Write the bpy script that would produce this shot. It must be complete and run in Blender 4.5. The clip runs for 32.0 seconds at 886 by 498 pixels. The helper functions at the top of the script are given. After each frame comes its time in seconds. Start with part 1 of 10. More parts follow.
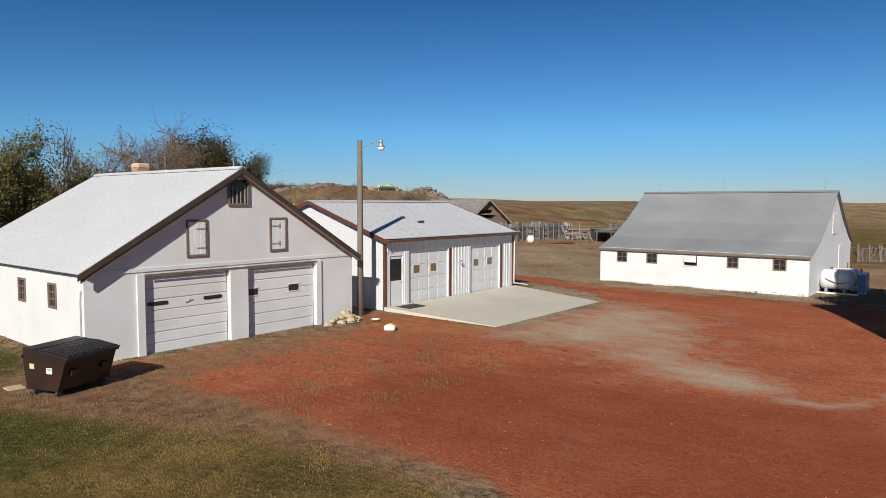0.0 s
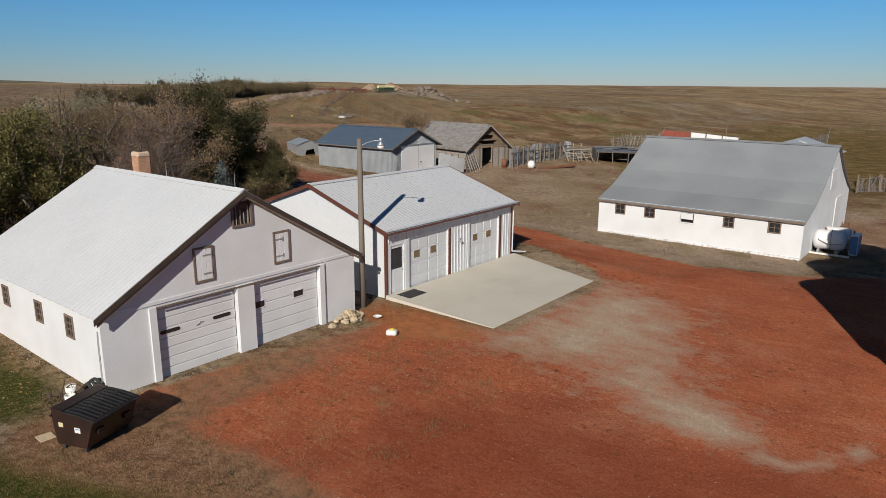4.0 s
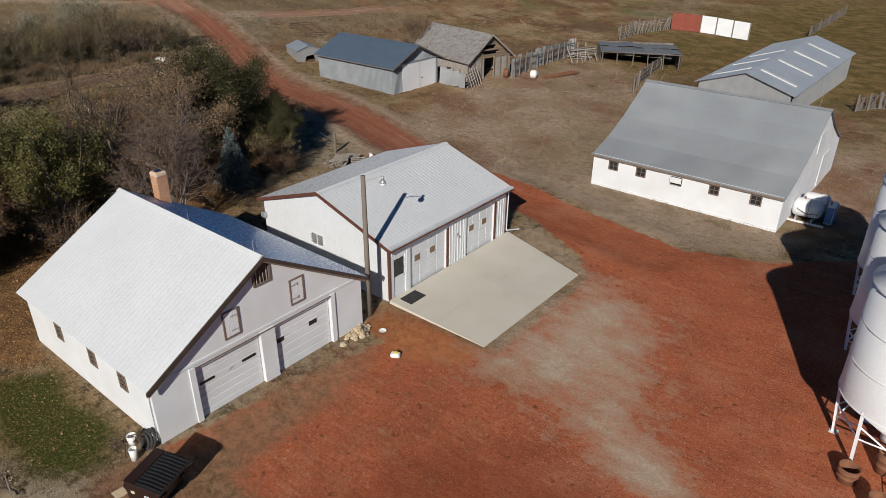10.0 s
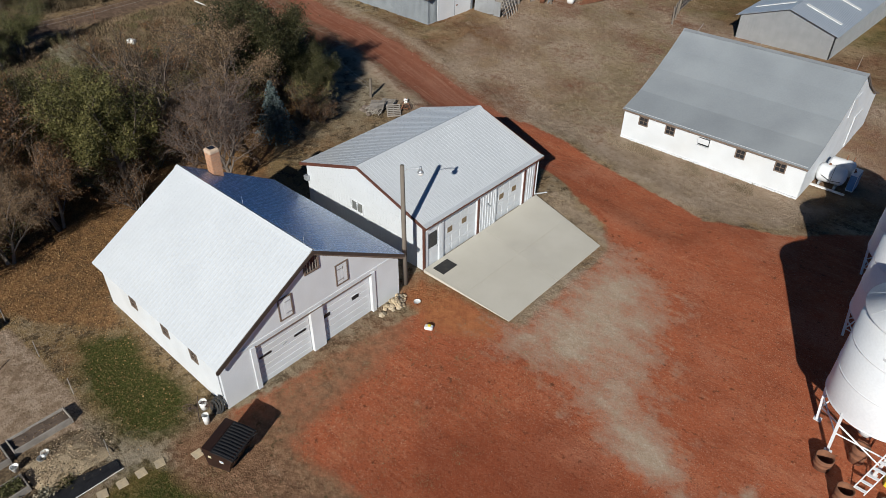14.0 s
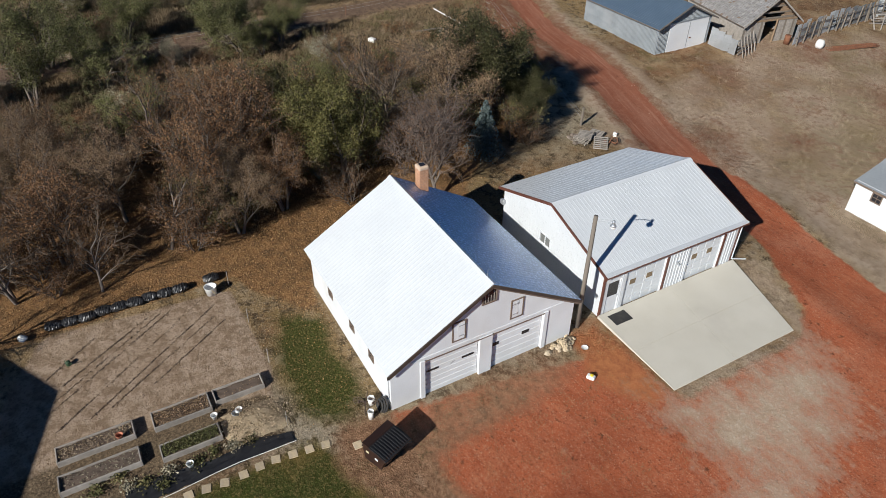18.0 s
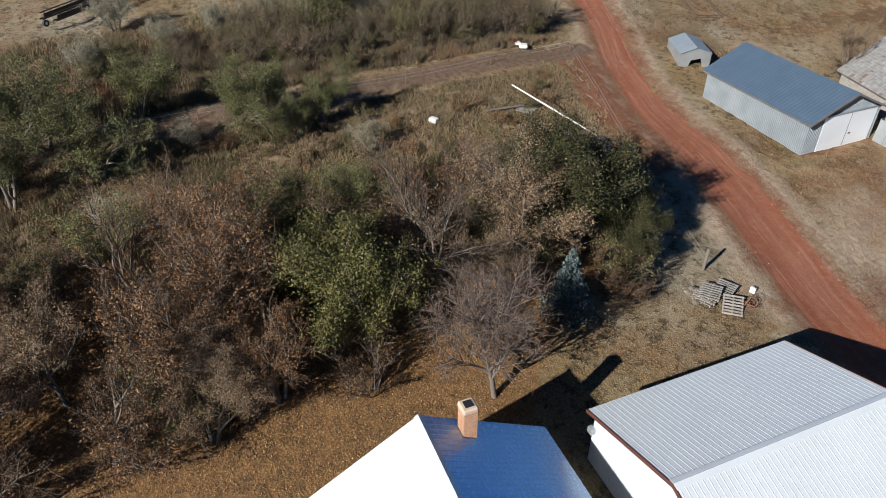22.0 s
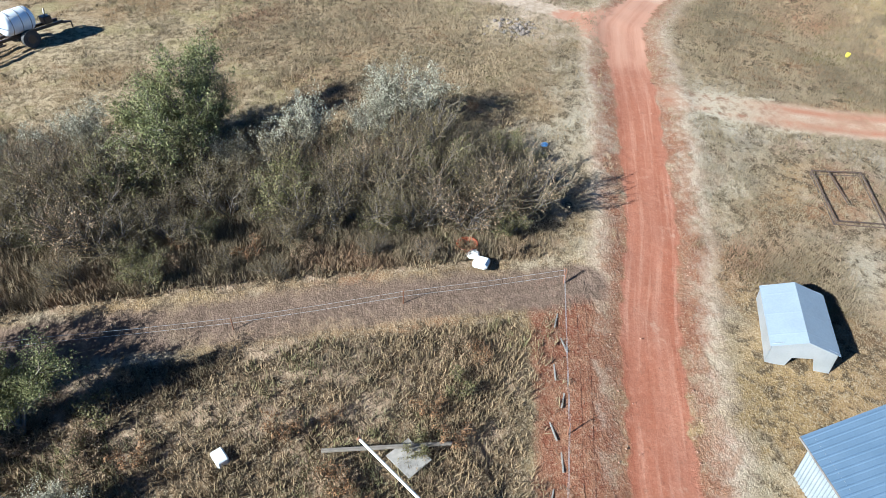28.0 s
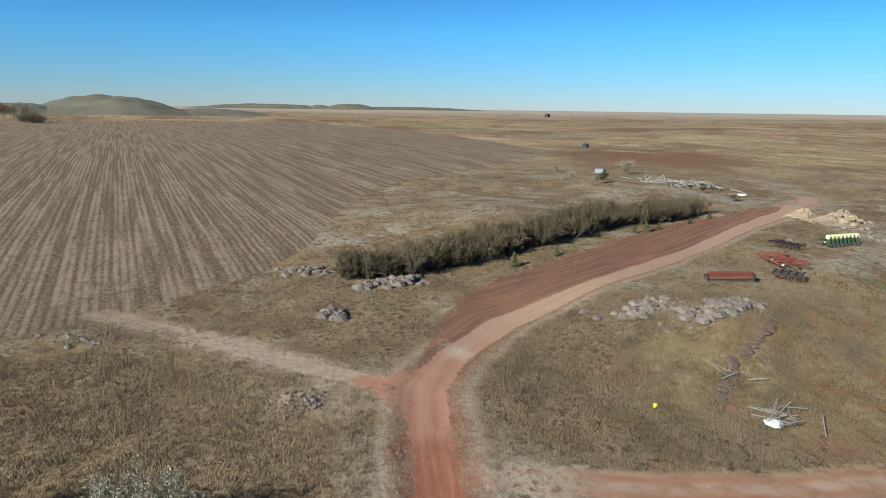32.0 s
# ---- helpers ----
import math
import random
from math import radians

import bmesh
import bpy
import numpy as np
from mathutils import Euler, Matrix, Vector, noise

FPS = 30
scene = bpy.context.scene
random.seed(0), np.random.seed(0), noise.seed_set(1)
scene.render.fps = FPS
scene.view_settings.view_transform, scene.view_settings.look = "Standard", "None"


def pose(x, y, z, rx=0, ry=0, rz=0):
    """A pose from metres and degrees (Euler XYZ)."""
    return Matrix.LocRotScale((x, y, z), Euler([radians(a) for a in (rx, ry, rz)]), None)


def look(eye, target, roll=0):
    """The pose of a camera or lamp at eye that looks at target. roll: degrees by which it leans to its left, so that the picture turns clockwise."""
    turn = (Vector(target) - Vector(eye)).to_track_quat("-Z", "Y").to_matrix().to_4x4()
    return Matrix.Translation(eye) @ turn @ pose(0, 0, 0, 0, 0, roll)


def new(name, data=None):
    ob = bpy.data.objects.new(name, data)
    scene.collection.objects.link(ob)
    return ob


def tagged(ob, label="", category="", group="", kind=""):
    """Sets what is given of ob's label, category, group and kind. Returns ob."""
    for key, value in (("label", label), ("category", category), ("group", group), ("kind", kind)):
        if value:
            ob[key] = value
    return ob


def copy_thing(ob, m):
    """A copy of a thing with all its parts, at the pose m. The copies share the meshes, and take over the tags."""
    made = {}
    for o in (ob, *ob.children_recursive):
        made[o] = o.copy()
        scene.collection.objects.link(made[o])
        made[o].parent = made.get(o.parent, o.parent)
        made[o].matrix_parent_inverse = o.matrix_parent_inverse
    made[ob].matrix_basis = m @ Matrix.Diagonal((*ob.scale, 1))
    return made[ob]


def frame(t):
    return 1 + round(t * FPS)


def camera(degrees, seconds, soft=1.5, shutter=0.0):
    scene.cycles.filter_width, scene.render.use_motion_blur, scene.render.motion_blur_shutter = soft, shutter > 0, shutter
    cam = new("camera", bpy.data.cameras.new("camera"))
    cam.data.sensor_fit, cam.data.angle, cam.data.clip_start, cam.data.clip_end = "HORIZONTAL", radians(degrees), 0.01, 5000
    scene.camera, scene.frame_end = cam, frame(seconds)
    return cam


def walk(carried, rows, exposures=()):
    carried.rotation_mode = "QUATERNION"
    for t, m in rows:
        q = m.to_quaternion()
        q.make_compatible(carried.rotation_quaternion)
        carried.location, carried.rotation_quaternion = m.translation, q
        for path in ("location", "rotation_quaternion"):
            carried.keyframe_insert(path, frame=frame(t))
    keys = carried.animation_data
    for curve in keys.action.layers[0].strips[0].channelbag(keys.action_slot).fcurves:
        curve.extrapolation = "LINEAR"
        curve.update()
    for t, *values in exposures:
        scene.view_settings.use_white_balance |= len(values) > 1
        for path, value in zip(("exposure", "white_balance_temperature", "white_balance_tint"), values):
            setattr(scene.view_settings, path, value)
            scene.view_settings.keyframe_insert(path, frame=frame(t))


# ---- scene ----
# camera: a small drone that climbs over the yard, turns and flies along the red road
cam = camera(66.21, 32.0, soft=0.85)
PATH = [
    (0, 0.15, -0.22, 4.502, 86.201, -0.156, 38.698),
    (0.5, 0.171, -0.198, 5.077, 81.721, -0.245, 38.76),
    (1, 0.172, -0.199, 5.685, 77.154, -0.384, 38.768),
    (1.5, 0.164, -0.175, 6.248, 76.095, -0.456, 38.8),
    (2, 0.141, -0.165, 6.692, 76.176, -0.419, 38.784),
    (2.5, 0.145, -0.166, 7.172, 76.309, -0.344, 38.764),
    (3, 0.141, -0.177, 7.768, 76.402, -0.325, 38.745),
    (3.5, 0.141, -0.179, 8.385, 76.48, -0.261, 38.755),
    (5.5, 0.114, -0.139, 10.964, 76.365, -0.345, 38.78),
    (6, 0.112, -0.145, 11.639, 76.306, -0.337, 38.787),
    (6.5, 0.119, -0.121, 12.307, 76.292, -0.335, 38.841),
    (7, 0.135, -0.101, 13.084, 76.275, -0.378, 38.83),
    (7.5, 0.125, -0.092, 13.921, 76.278, -0.405, 38.819),
    (8, 0.106, -0.069, 14.613, 76.248, -0.431, 38.781),
    (8.5, 0.124, -0.046, 15.273, 74.045, -0.418, 38.813),
    (9, 0.153, -0.071, 15.901, 70.705, -0.404, 38.831),
    (9.5, 0.242, -0.037, 16.625, 66.779, -0.424, 39.042),
    (10, 0.253, -0.017, 17.277, 62.904, -0.395, 39.087),
    (10.5, 0.218, -0.006, 17.846, 59.131, -0.439, 39.094),
    (11, 0.173, -0.01, 18.425, 55.347, -0.434, 39.069),
    (11.5, 0.135, 0.023, 18.989, 53.229, -0.447, 39.093),
    (12, 0.119, 0.022, 19.541, 53.24, -0.411, 39.05),
    (12.5, 0.103, 0.016, 20.201, 53.262, -0.423, 39.077),
    (13, 0.086, 0.001, 20.876, 53.307, -0.43, 39.071),
    (13.5, 0.012, -0.03, 21.551, 53.338, -0.509, 38.972),
    (14, -0.092, -0.151, 22.248, 53.393, -0.608, 41.793),
    (14.5, 0.092, -0.042, 23.01, 53.373, -0.77, 52.574),
    (15, 0.266, 0.077, 23.649, 53.532, -0.519, 55.415),
    (15.5, 0.317, 0.113, 24.043, 53.81, -0.356, 56.576),
    (17.5, -0.28, 0.019, 24.467, 52.931, -0.555, 58.689),
    (18, -0.405, 0.027, 24.425, 52.843, -0.458, 60.725),
    (18.5, -0.912, 0.208, 24.371, 52.996, -0.309, 62.525),
    (19, -1.915, 0.635, 24.366, 53.056, -0.129, 64.121),
    (19.5, -3.313, 1.261, 24.359, 53.152, 0.068, 65.401),
    (20, -5.042, 2.073, 24.36, 53.239, 0.15, 66.392),
    (20.5, -7.023, 3.18, 24.362, 53.304, 0.225, 67.191),
    (21, -9.217, 4.54, 24.351, 53.373, 0.389, 67.512),
    (21.5, -11.656, 6.163, 24.293, 53.504, 0.517, 67.465),
    (22, -14.244, 8.043, 24.102, 53.736, 0.502, 67.751),
    (22.5, -16.931, 10.056, 23.983, 53.829, 0.47, 67.941),
    (23, -19.466, 11.904, 23.934, 53.945, 0.544, 67.814),
    (23.5, -21.871, 13.874, 23.964, 54.053, 0.118, 68.639),
    (24, -24.338, 16.005, 24.021, 54.112, 0.043, 74.809),
    (24.5, -26.731, 18.111, 24.073, 54.137, -0.094, 82.447),
    (25, -29.042, 20.177, 24.136, 54.07, -0.373, 84.327),
    (25.5, -31.279, 22.092, 24.22, 54.101, -0.388, 84.646),
    (27.5, -40.063, 29.644, 24.589, 52.284, -0.156, 82.377),
    (28, -42.323, 31.648, 24.661, 50.664, -0.185, 81.066),
    (28.5, -44.477, 33.742, 24.747, 50.578, 0.02, 80.128),
    (29, -46.312, 35.683, 24.797, 50.758, 0.064, 79.028),
    (29.5, -47.322, 37.178, 24.77, 50.66, 0.038, 77.826),
    (30, -47.829, 38.159, 24.798, 51.437, -0.165, 76.248),
    (30.5, -47.931, 38.681, 24.828, 55.322, -0.17, 73.96),
    (31, -47.883, 38.836, 24.838, 62.681, -0.448, 71.835),
    (31.5, -47.884, 38.796, 24.813, 70.363, -0.905, 70.57),
    (32, -47.964, 38.637, 24.601, 78.204, -0.778, 69.811),
]
EXPOSURES = [(0.0, 0.22, 7130, 11), (1.5, 0.13, 7130, 11), (3.5, -0.01, 7130, 11), (7.0, 0.02, 7080, 11), (9.0, 0.0, 7030, 11), (14.0, 0.1, 6610, 7), (15.0, 0.13, 6560, 7), (19.0, 0.37, 6560, 8), (21.0, 0.33, 6510, 8), (22.0, 0.65, 6460, 7), (23.0, 1.65, 6080, 4), (24.0, 1.98, 5840, 2), (25.0, 2.25, 5680, 1), (28.0, 1.66, 5700, 1), (29.0, 1.62, 5540, 1), (30.0, 1.54, 5500, 1), (31.0, 1.56, 5520, 1), (31.5, 1.1, 5930, 2), (32.0, 0.68, 6190, 2)]
walk(cam, [(t, pose(*p)) for t, *p in PATH], EXPOSURES)

# ---- light: low autumn sun from behind the camera's first stand, clear sky ----
SUN_EL, SUN_AZ = 28.5, 155.5
world = bpy.data.worlds.new("sky")
scene.world = world
world.use_nodes = True
_nt = world.node_tree
_sky = _nt.nodes.new("ShaderNodeTexSky")
_sky.sky_type, _sky.sun_disc = "NISHITA", False
_sky.sun_elevation, _sky.sun_rotation = radians(SUN_EL), radians(SUN_AZ)
_sky.altitude, _sky.air_density, _sky.dust_density, _sky.ozone_density = 800, 1.0, 0.0, 6.0
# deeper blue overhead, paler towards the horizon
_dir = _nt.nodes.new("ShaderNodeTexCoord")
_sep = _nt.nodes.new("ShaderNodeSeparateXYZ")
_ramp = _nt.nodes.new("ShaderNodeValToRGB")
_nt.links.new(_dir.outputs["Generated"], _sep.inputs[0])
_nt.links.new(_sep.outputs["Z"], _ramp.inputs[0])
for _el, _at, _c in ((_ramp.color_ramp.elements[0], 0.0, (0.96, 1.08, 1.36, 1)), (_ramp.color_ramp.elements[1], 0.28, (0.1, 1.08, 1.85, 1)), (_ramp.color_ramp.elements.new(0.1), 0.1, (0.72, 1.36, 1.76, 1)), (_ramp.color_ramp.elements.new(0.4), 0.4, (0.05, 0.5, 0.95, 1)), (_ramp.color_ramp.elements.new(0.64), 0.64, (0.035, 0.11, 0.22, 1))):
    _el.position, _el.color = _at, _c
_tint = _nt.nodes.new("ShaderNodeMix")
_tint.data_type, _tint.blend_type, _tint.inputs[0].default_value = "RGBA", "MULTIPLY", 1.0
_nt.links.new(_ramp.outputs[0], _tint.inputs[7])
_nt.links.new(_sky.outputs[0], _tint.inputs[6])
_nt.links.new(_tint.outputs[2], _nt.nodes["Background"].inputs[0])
_nt.nodes["Background"].inputs[1].default_value = 0.046
sun_data = bpy.data.lights.new("sun", "SUN")
sun_data.energy, sun_data.angle, sun_data.color = 5.0, radians(0.53), (1.0, 0.975, 0.935)
sun = new("sun", sun_data)
_a, _e = radians(SUN_AZ), radians(SUN_EL)
sun.matrix_world = look((60 * math.sin(_a), 60 * math.cos(_a), 40), (60 * math.sin(_a) - math.sin(_a) * math.cos(_e), 60 * math.cos(_a) - math.cos(_a) * math.cos(_e), 40 - math.sin(_e)))

# ---- materials ----
def mat(name, c1, c2=None, rough=0.6, metal=0.0, scale=3.0, fine=40.0, bump=0.0, stain=None, stain_amt=0.35, rnd=0.0, spec=0.5, stretch=None, bscale=None):
    """A procedural surface: two colours mixed by noise at two sizes, an optional stain colour, roughness variation and fine relief.
    rnd: brightness variation from piece to piece."""
    m = bpy.data.materials.new(name)
    m.use_nodes = True
    nt = m.node_tree
    N, L = nt.nodes, nt.links
    b = N["Principled BSDF"]
    co = N.new("ShaderNodeTexCoord")
    src = co.outputs["Object"]
    if stretch:
        mp = N.new("ShaderNodeMapping")
        mp.inputs["Scale"].default_value = stretch
        L.new(src, mp.inputs[0])
        src = mp.outputs[0]
    c2 = c2 or tuple(v * 0.8 for v in c1)

    def noise_node(s, detail=5.0):
        n = N.new("ShaderNodeTexNoise")
        n.inputs["Scale"].default_value, n.inputs["Detail"].default_value = s, detail
        L.new(src, n.inputs["Vector"])
        return n.outputs["Fac"]

    def mixer(f, a, c, lo=0.35, hi=0.65):
        r = N.new("ShaderNodeMapRange")
        r.inputs[1].default_value, r.inputs[2].default_value = lo, hi
        L.new(f, r.inputs[0])
        x = N.new("ShaderNodeMix")
        x.data_type = "RGBA"
        L.new(r.outputs[0], x.inputs[0])
        for i, v in ((6, a), (7, c)):
            if isinstance(v, tuple):
                x.inputs[i].default_value = (*v, 1)
            else:
                L.new(v, x.inputs[i])
        return x.outputs[2]

    big, small = noise_node(scale), noise_node(fine, 3.0)
    col = mixer(big, c1, c2)
    dark = tuple(v * 0.82 for v in c1)
    fm = N.new("ShaderNodeMix")
    fm.data_type, fm.inputs[0].default_value = "RGBA", 0.3
    L.new(col, fm.inputs[6])
    L.new(mixer(small, c1, dark), fm.inputs[7])
    col = fm.outputs[2]
    if stain:
        sn = noise_node(scale * 0.43, 8.0)
        r = N.new("ShaderNodeMapRange")
        r.inputs[1].default_value, r.inputs[2].default_value, r.inputs[4].default_value = 0.52, 0.72, stain_amt
        L.new(sn, r.inputs[0])
        x = N.new("ShaderNodeMix")
        x.data_type = "RGBA"
        L.new(r.outputs[0], x.inputs[0])
        L.new(col, x.inputs[6])
        x.inputs[7].default_value = (*stain, 1)
        col = x.outputs[2]
    if rnd:
        oi = N.new("ShaderNodeObjectInfo")
        gi = N.new("ShaderNodeNewGeometry")
        ad = N.new("ShaderNodeMath")
        ad.operation = "ADD"
        L.new(oi.outputs["Random"], ad.inputs[0])
        L.new(gi.outputs["Random Per Island"], ad.inputs[1])
        r = N.new("ShaderNodeMapRange")
        r.inputs[2].default_value, r.inputs[3].default_value, r.inputs[4].default_value = 2.0, 1 - rnd, 1 + rnd
        L.new(ad.outputs[0], r.inputs[0])
        h = N.new("ShaderNodeHueSaturation")
        L.new(r.outputs[0], h.inputs["Value"])
        L.new(col, h.inputs["Color"])
        col = h.outputs[0]
    L.new(col, b.inputs["Base Color"])
    rr = N.new("ShaderNodeMapRange")
    rr.inputs[3].default_value, rr.inputs[4].default_value = max(rough - 0.12, 0.03), min(rough + 0.12, 1)
    L.new(small, rr.inputs[0])
    L.new(rr.outputs[0], b.inputs["Roughness"])
    b.inputs["Metallic"].default_value = metal
    b.inputs["Specular IOR Level"].default_value = spec
    if bump:
        bn = N.new("ShaderNodeBump")
        bn.inputs["Strength"].default_value, bn.inputs["Distance"].default_value = 0.6, bump
        L.new(noise_node(bscale or fine, 6.0), bn.inputs["Height"])
        L.new(bn.outputs[0], b.inputs["Normal"])
    return m


def leaf_mat(name, c1, c2, c3):
    """Leaves that differ one by one, a little translucent."""
    m = bpy.data.materials.new(name)
    m.use_nodes = True
    N, L = m.node_tree.nodes, m.node_tree.links
    b = N["Principled BSDF"]
    g = N.new("ShaderNodeNewGeometry")
    r = N.new("ShaderNodeValToRGB")
    for e, p, c in ((r.color_ramp.elements[0], 0.0, c1), (r.color_ramp.elements[1], 1.0, c3)):
        e.position, e.color = p, (*c, 1)
    e = r.color_ramp.elements.new(0.5)
    e.color = (*c2, 1)
    L.new(g.outputs["Random Per Island"], r.inputs[0])
    oi = N.new("ShaderNodeObjectInfo")
    mr = N.new("ShaderNodeMapRange")
    mr.inputs[3].default_value, mr.inputs[4].default_value = 0.75, 1.25
    L.new(oi.outputs["Random"], mr.inputs[0])
    h = N.new("ShaderNodeHueSaturation")
    L.new(mr.outputs[0], h.inputs["Value"])
    L.new(r.outputs[0], h.inputs["Color"])
    L.new(h.outputs[0], b.inputs["Base Color"])
    b.inputs["Roughness"].default_value = 0.65
    b.inputs["Specular IOR Level"].default_value = 0.25
    t = N.new("ShaderNodeBsdfTranslucent")
    L.new(h.outputs[0], t.inputs[0])
    mx = N.new("ShaderNodeMixShader")
    mx.inputs[0].default_value = 0.25
    L.new(b.outputs[0], mx.inputs[1])
    L.new(t.outputs[0], mx.inputs[2])
    L.new(mx.outputs[0], N["Material Output"].inputs[0])
    return m


def glass_mat(name, tint):
    m = bpy.data.materials.new(name)
    m.use_nodes = True
    b = m.node_tree.nodes["Principled BSDF"]
    b.inputs["Base Color"].default_value = (*tint, 1)
    b.inputs["Roughness"].default_value = 0.05
    b.inputs["Transmission Weight"].default_value = 0.85
    return m


M = {}
M["white_paint"] = mat("white_paint", (0.68, 0.7, 0.72), (0.6, 0.615, 0.63), 0.6, scale=0.8, fine=18, bump=0.004, stain=(0.52, 0.5, 0.46), stain_amt=0.25)
M["white_metal"] = mat("white_metal", (0.605, 0.63, 0.655), (0.56, 0.585, 0.61), 0.3, scale=0.5, fine=6, bump=0.001, spec=0.5)
M["galv"] = mat("galv", (0.46, 0.48, 0.5), (0.37, 0.39, 0.41), 0.38, metal=0.55, scale=1.2, fine=14, bump=0.002, stain=(0.4, 0.41, 0.42))
M["skylit_white_metal"] = mat("skylit_white_metal", (0.46, 0.64, 0.9), (0.4, 0.57, 0.84), 0.26, metal=0.2, scale=0.6, fine=8, bump=0.001, spec=0.6)
M["galv_blue"] = mat("galv_blue", (0.15, 0.215, 0.295), (0.125, 0.185, 0.26), 0.34, metal=0.5, scale=1.0, fine=12, bump=0.002)
M["brown_trim"] = mat("brown_trim", (0.12, 0.045, 0.03), (0.09, 0.035, 0.025), 0.45, scale=2, fine=30)
M["barge_dark"] = mat("barge_dark", (0.055, 0.036, 0.026), (0.035, 0.025, 0.02), 0.7, scale=3, fine=40, bump=0.003, stain=(0.12, 0.09, 0.07))
M["brown_wood"] = mat("brown_wood", (0.14, 0.1, 0.075), (0.2, 0.15, 0.12), 0.8, scale=4, fine=50, bump=0.004, stretch=(1, 1, 0.3))
M["old_wood"] = mat("old_wood", (0.3, 0.27, 0.24), (0.2, 0.18, 0.16), 0.85, scale=4, fine=60, bump=0.006, rnd=0.25, stain=(0.14, 0.12, 0.1))
M["dark_wood"] = mat("dark_wood", (0.15, 0.13, 0.115), (0.09, 0.078, 0.07), 0.85, scale=4, fine=60, bump=0.006, rnd=0.4, stain=(0.24, 0.22, 0.2))
M["pole_wood"] = mat("pole_wood", (0.19, 0.16, 0.13), (0.12, 0.1, 0.082), 0.85, scale=3, fine=60, bump=0.006, stretch=(1, 1, 0.15))
M["concrete"] = mat("concrete", (0.56, 0.53, 0.46), (0.51, 0.48, 0.41), 0.8, scale=0.6, fine=25, bump=0.002, stain=(0.35, 0.32, 0.28), stain_amt=0.4)
M["brick"] = mat("brick", (0.5, 0.28, 0.17), (0.42, 0.22, 0.13), 0.85, scale=6, fine=40, bump=0.004, rnd=0.3)
M["mortar"] = mat("mortar", (0.45, 0.42, 0.38), None, 0.9, scale=8, fine=60, bump=0.003)
M["black_steel"] = mat("black_steel", (0.035, 0.025, 0.02), (0.05, 0.03, 0.022), 0.4, scale=3, fine=30, bump=0.002, stain=(0.12, 0.05, 0.03), stain_amt=0.3)
M["black_plastic"] = mat("black_plastic", (0.016, 0.016, 0.018), (0.024, 0.024, 0.025), 0.45, scale=3, fine=25, bump=0.008, bscale=7)
M["rubber"] = mat("rubber", (0.025, 0.025, 0.026), (0.04, 0.038, 0.035), 0.75, scale=4, fine=40, bump=0.003, stain=(0.12, 0.1, 0.08))
M["dark_rust"] = mat("dark_rust", (0.075, 0.045, 0.032), (0.045, 0.03, 0.024), 0.8, scale=4, fine=40, bump=0.004)
M["rust"] = mat("rust", (0.22, 0.09, 0.045), (0.13, 0.055, 0.03), 0.85, scale=4, fine=40, bump=0.004)
M["red_paint"] = mat("red_paint", (0.25, 0.055, 0.03), (0.17, 0.042, 0.027), 0.5, scale=2, fine=25, stain=(0.2, 0.1, 0.06))
M["yellow_paint"] = mat("yellow_paint", (0.75, 0.6, 0.05), (0.68, 0.52, 0.05), 0.5, scale=3, fine=30)
M["cream_paint"] = mat("cream_paint", (0.62, 0.6, 0.34), (0.54, 0.52, 0.3), 0.55, scale=3, fine=30)
M["green_paint"] = mat("green_paint", (0.03, 0.06, 0.03), (0.04, 0.07, 0.035), 0.5, scale=3, fine=30)
M["rock"] = mat("rock", (0.21, 0.165, 0.135), (0.1, 0.08, 0.067), 0.9, scale=1.5, fine=14, bump=0.02, rnd=0.3, stain=(0.22, 0.2, 0.15))
M["pebble"] = mat("pebble", (0.36, 0.22, 0.15), (0.27, 0.12, 0.075), 0.9, scale=1.5, fine=10, rnd=0.45)
M["sand"] = mat("sand", (0.34, 0.25, 0.165), (0.2, 0.145, 0.1), 0.95, scale=1.2, fine=10, bump=0.12, bscale=3.0)
M["bark"] = mat("bark", (0.16, 0.13, 0.11), (0.1, 0.084, 0.072), 0.9, scale=3, fine=40, bump=0.01, stretch=(1, 1, 0.3))
M["twig"] = mat("twig", (0.125, 0.096, 0.073), (0.062, 0.047, 0.035), 0.9, scale=2, fine=30, rnd=0.3)
M["twig_tan"] = mat("twig_tan", (0.15, 0.112, 0.066), (0.085, 0.064, 0.038), 0.9, scale=2, fine=30, rnd=0.3)
M["dead_grass"] = mat("dead_grass", (0.28, 0.22, 0.145), (0.165, 0.115, 0.064), 0.9, scale=0.14, fine=8, rnd=0.4)
M["weeds"] = mat("weeds", (0.225, 0.155, 0.085), (0.14, 0.11, 0.06), 0.9, scale=0.25, fine=8, rnd=0.4)
M["hill_blade"] = mat("hill_blade", (0.26, 0.195, 0.118), (0.135, 0.1, 0.054), 0.9, scale=0.12, fine=8, rnd=0.45, stain=(0.2, 0.115, 0.055), stain_amt=0.5)
M["heath_blade"] = mat("heath_blade", (0.23, 0.168, 0.1), (0.09, 0.068, 0.038), 0.9, scale=0.3, fine=8, rnd=0.5, stain=(0.22, 0.11, 0.058), stain_amt=0.8)
M["soil_pale"] = mat("soil_pale", (0.27, 0.21, 0.155), (0.17, 0.125, 0.085), 0.95, scale=1.2, fine=12, bump=0.03)
M["tussock"] = mat("tussock", (0.21, 0.148, 0.082), (0.09, 0.068, 0.036), 0.9, scale=0.2, fine=8, rnd=0.5)
M["weeds_olive"] = mat("weeds_olive", (0.16, 0.135, 0.058), (0.09, 0.082, 0.036), 0.9, scale=0.25, fine=8, rnd=0.45)
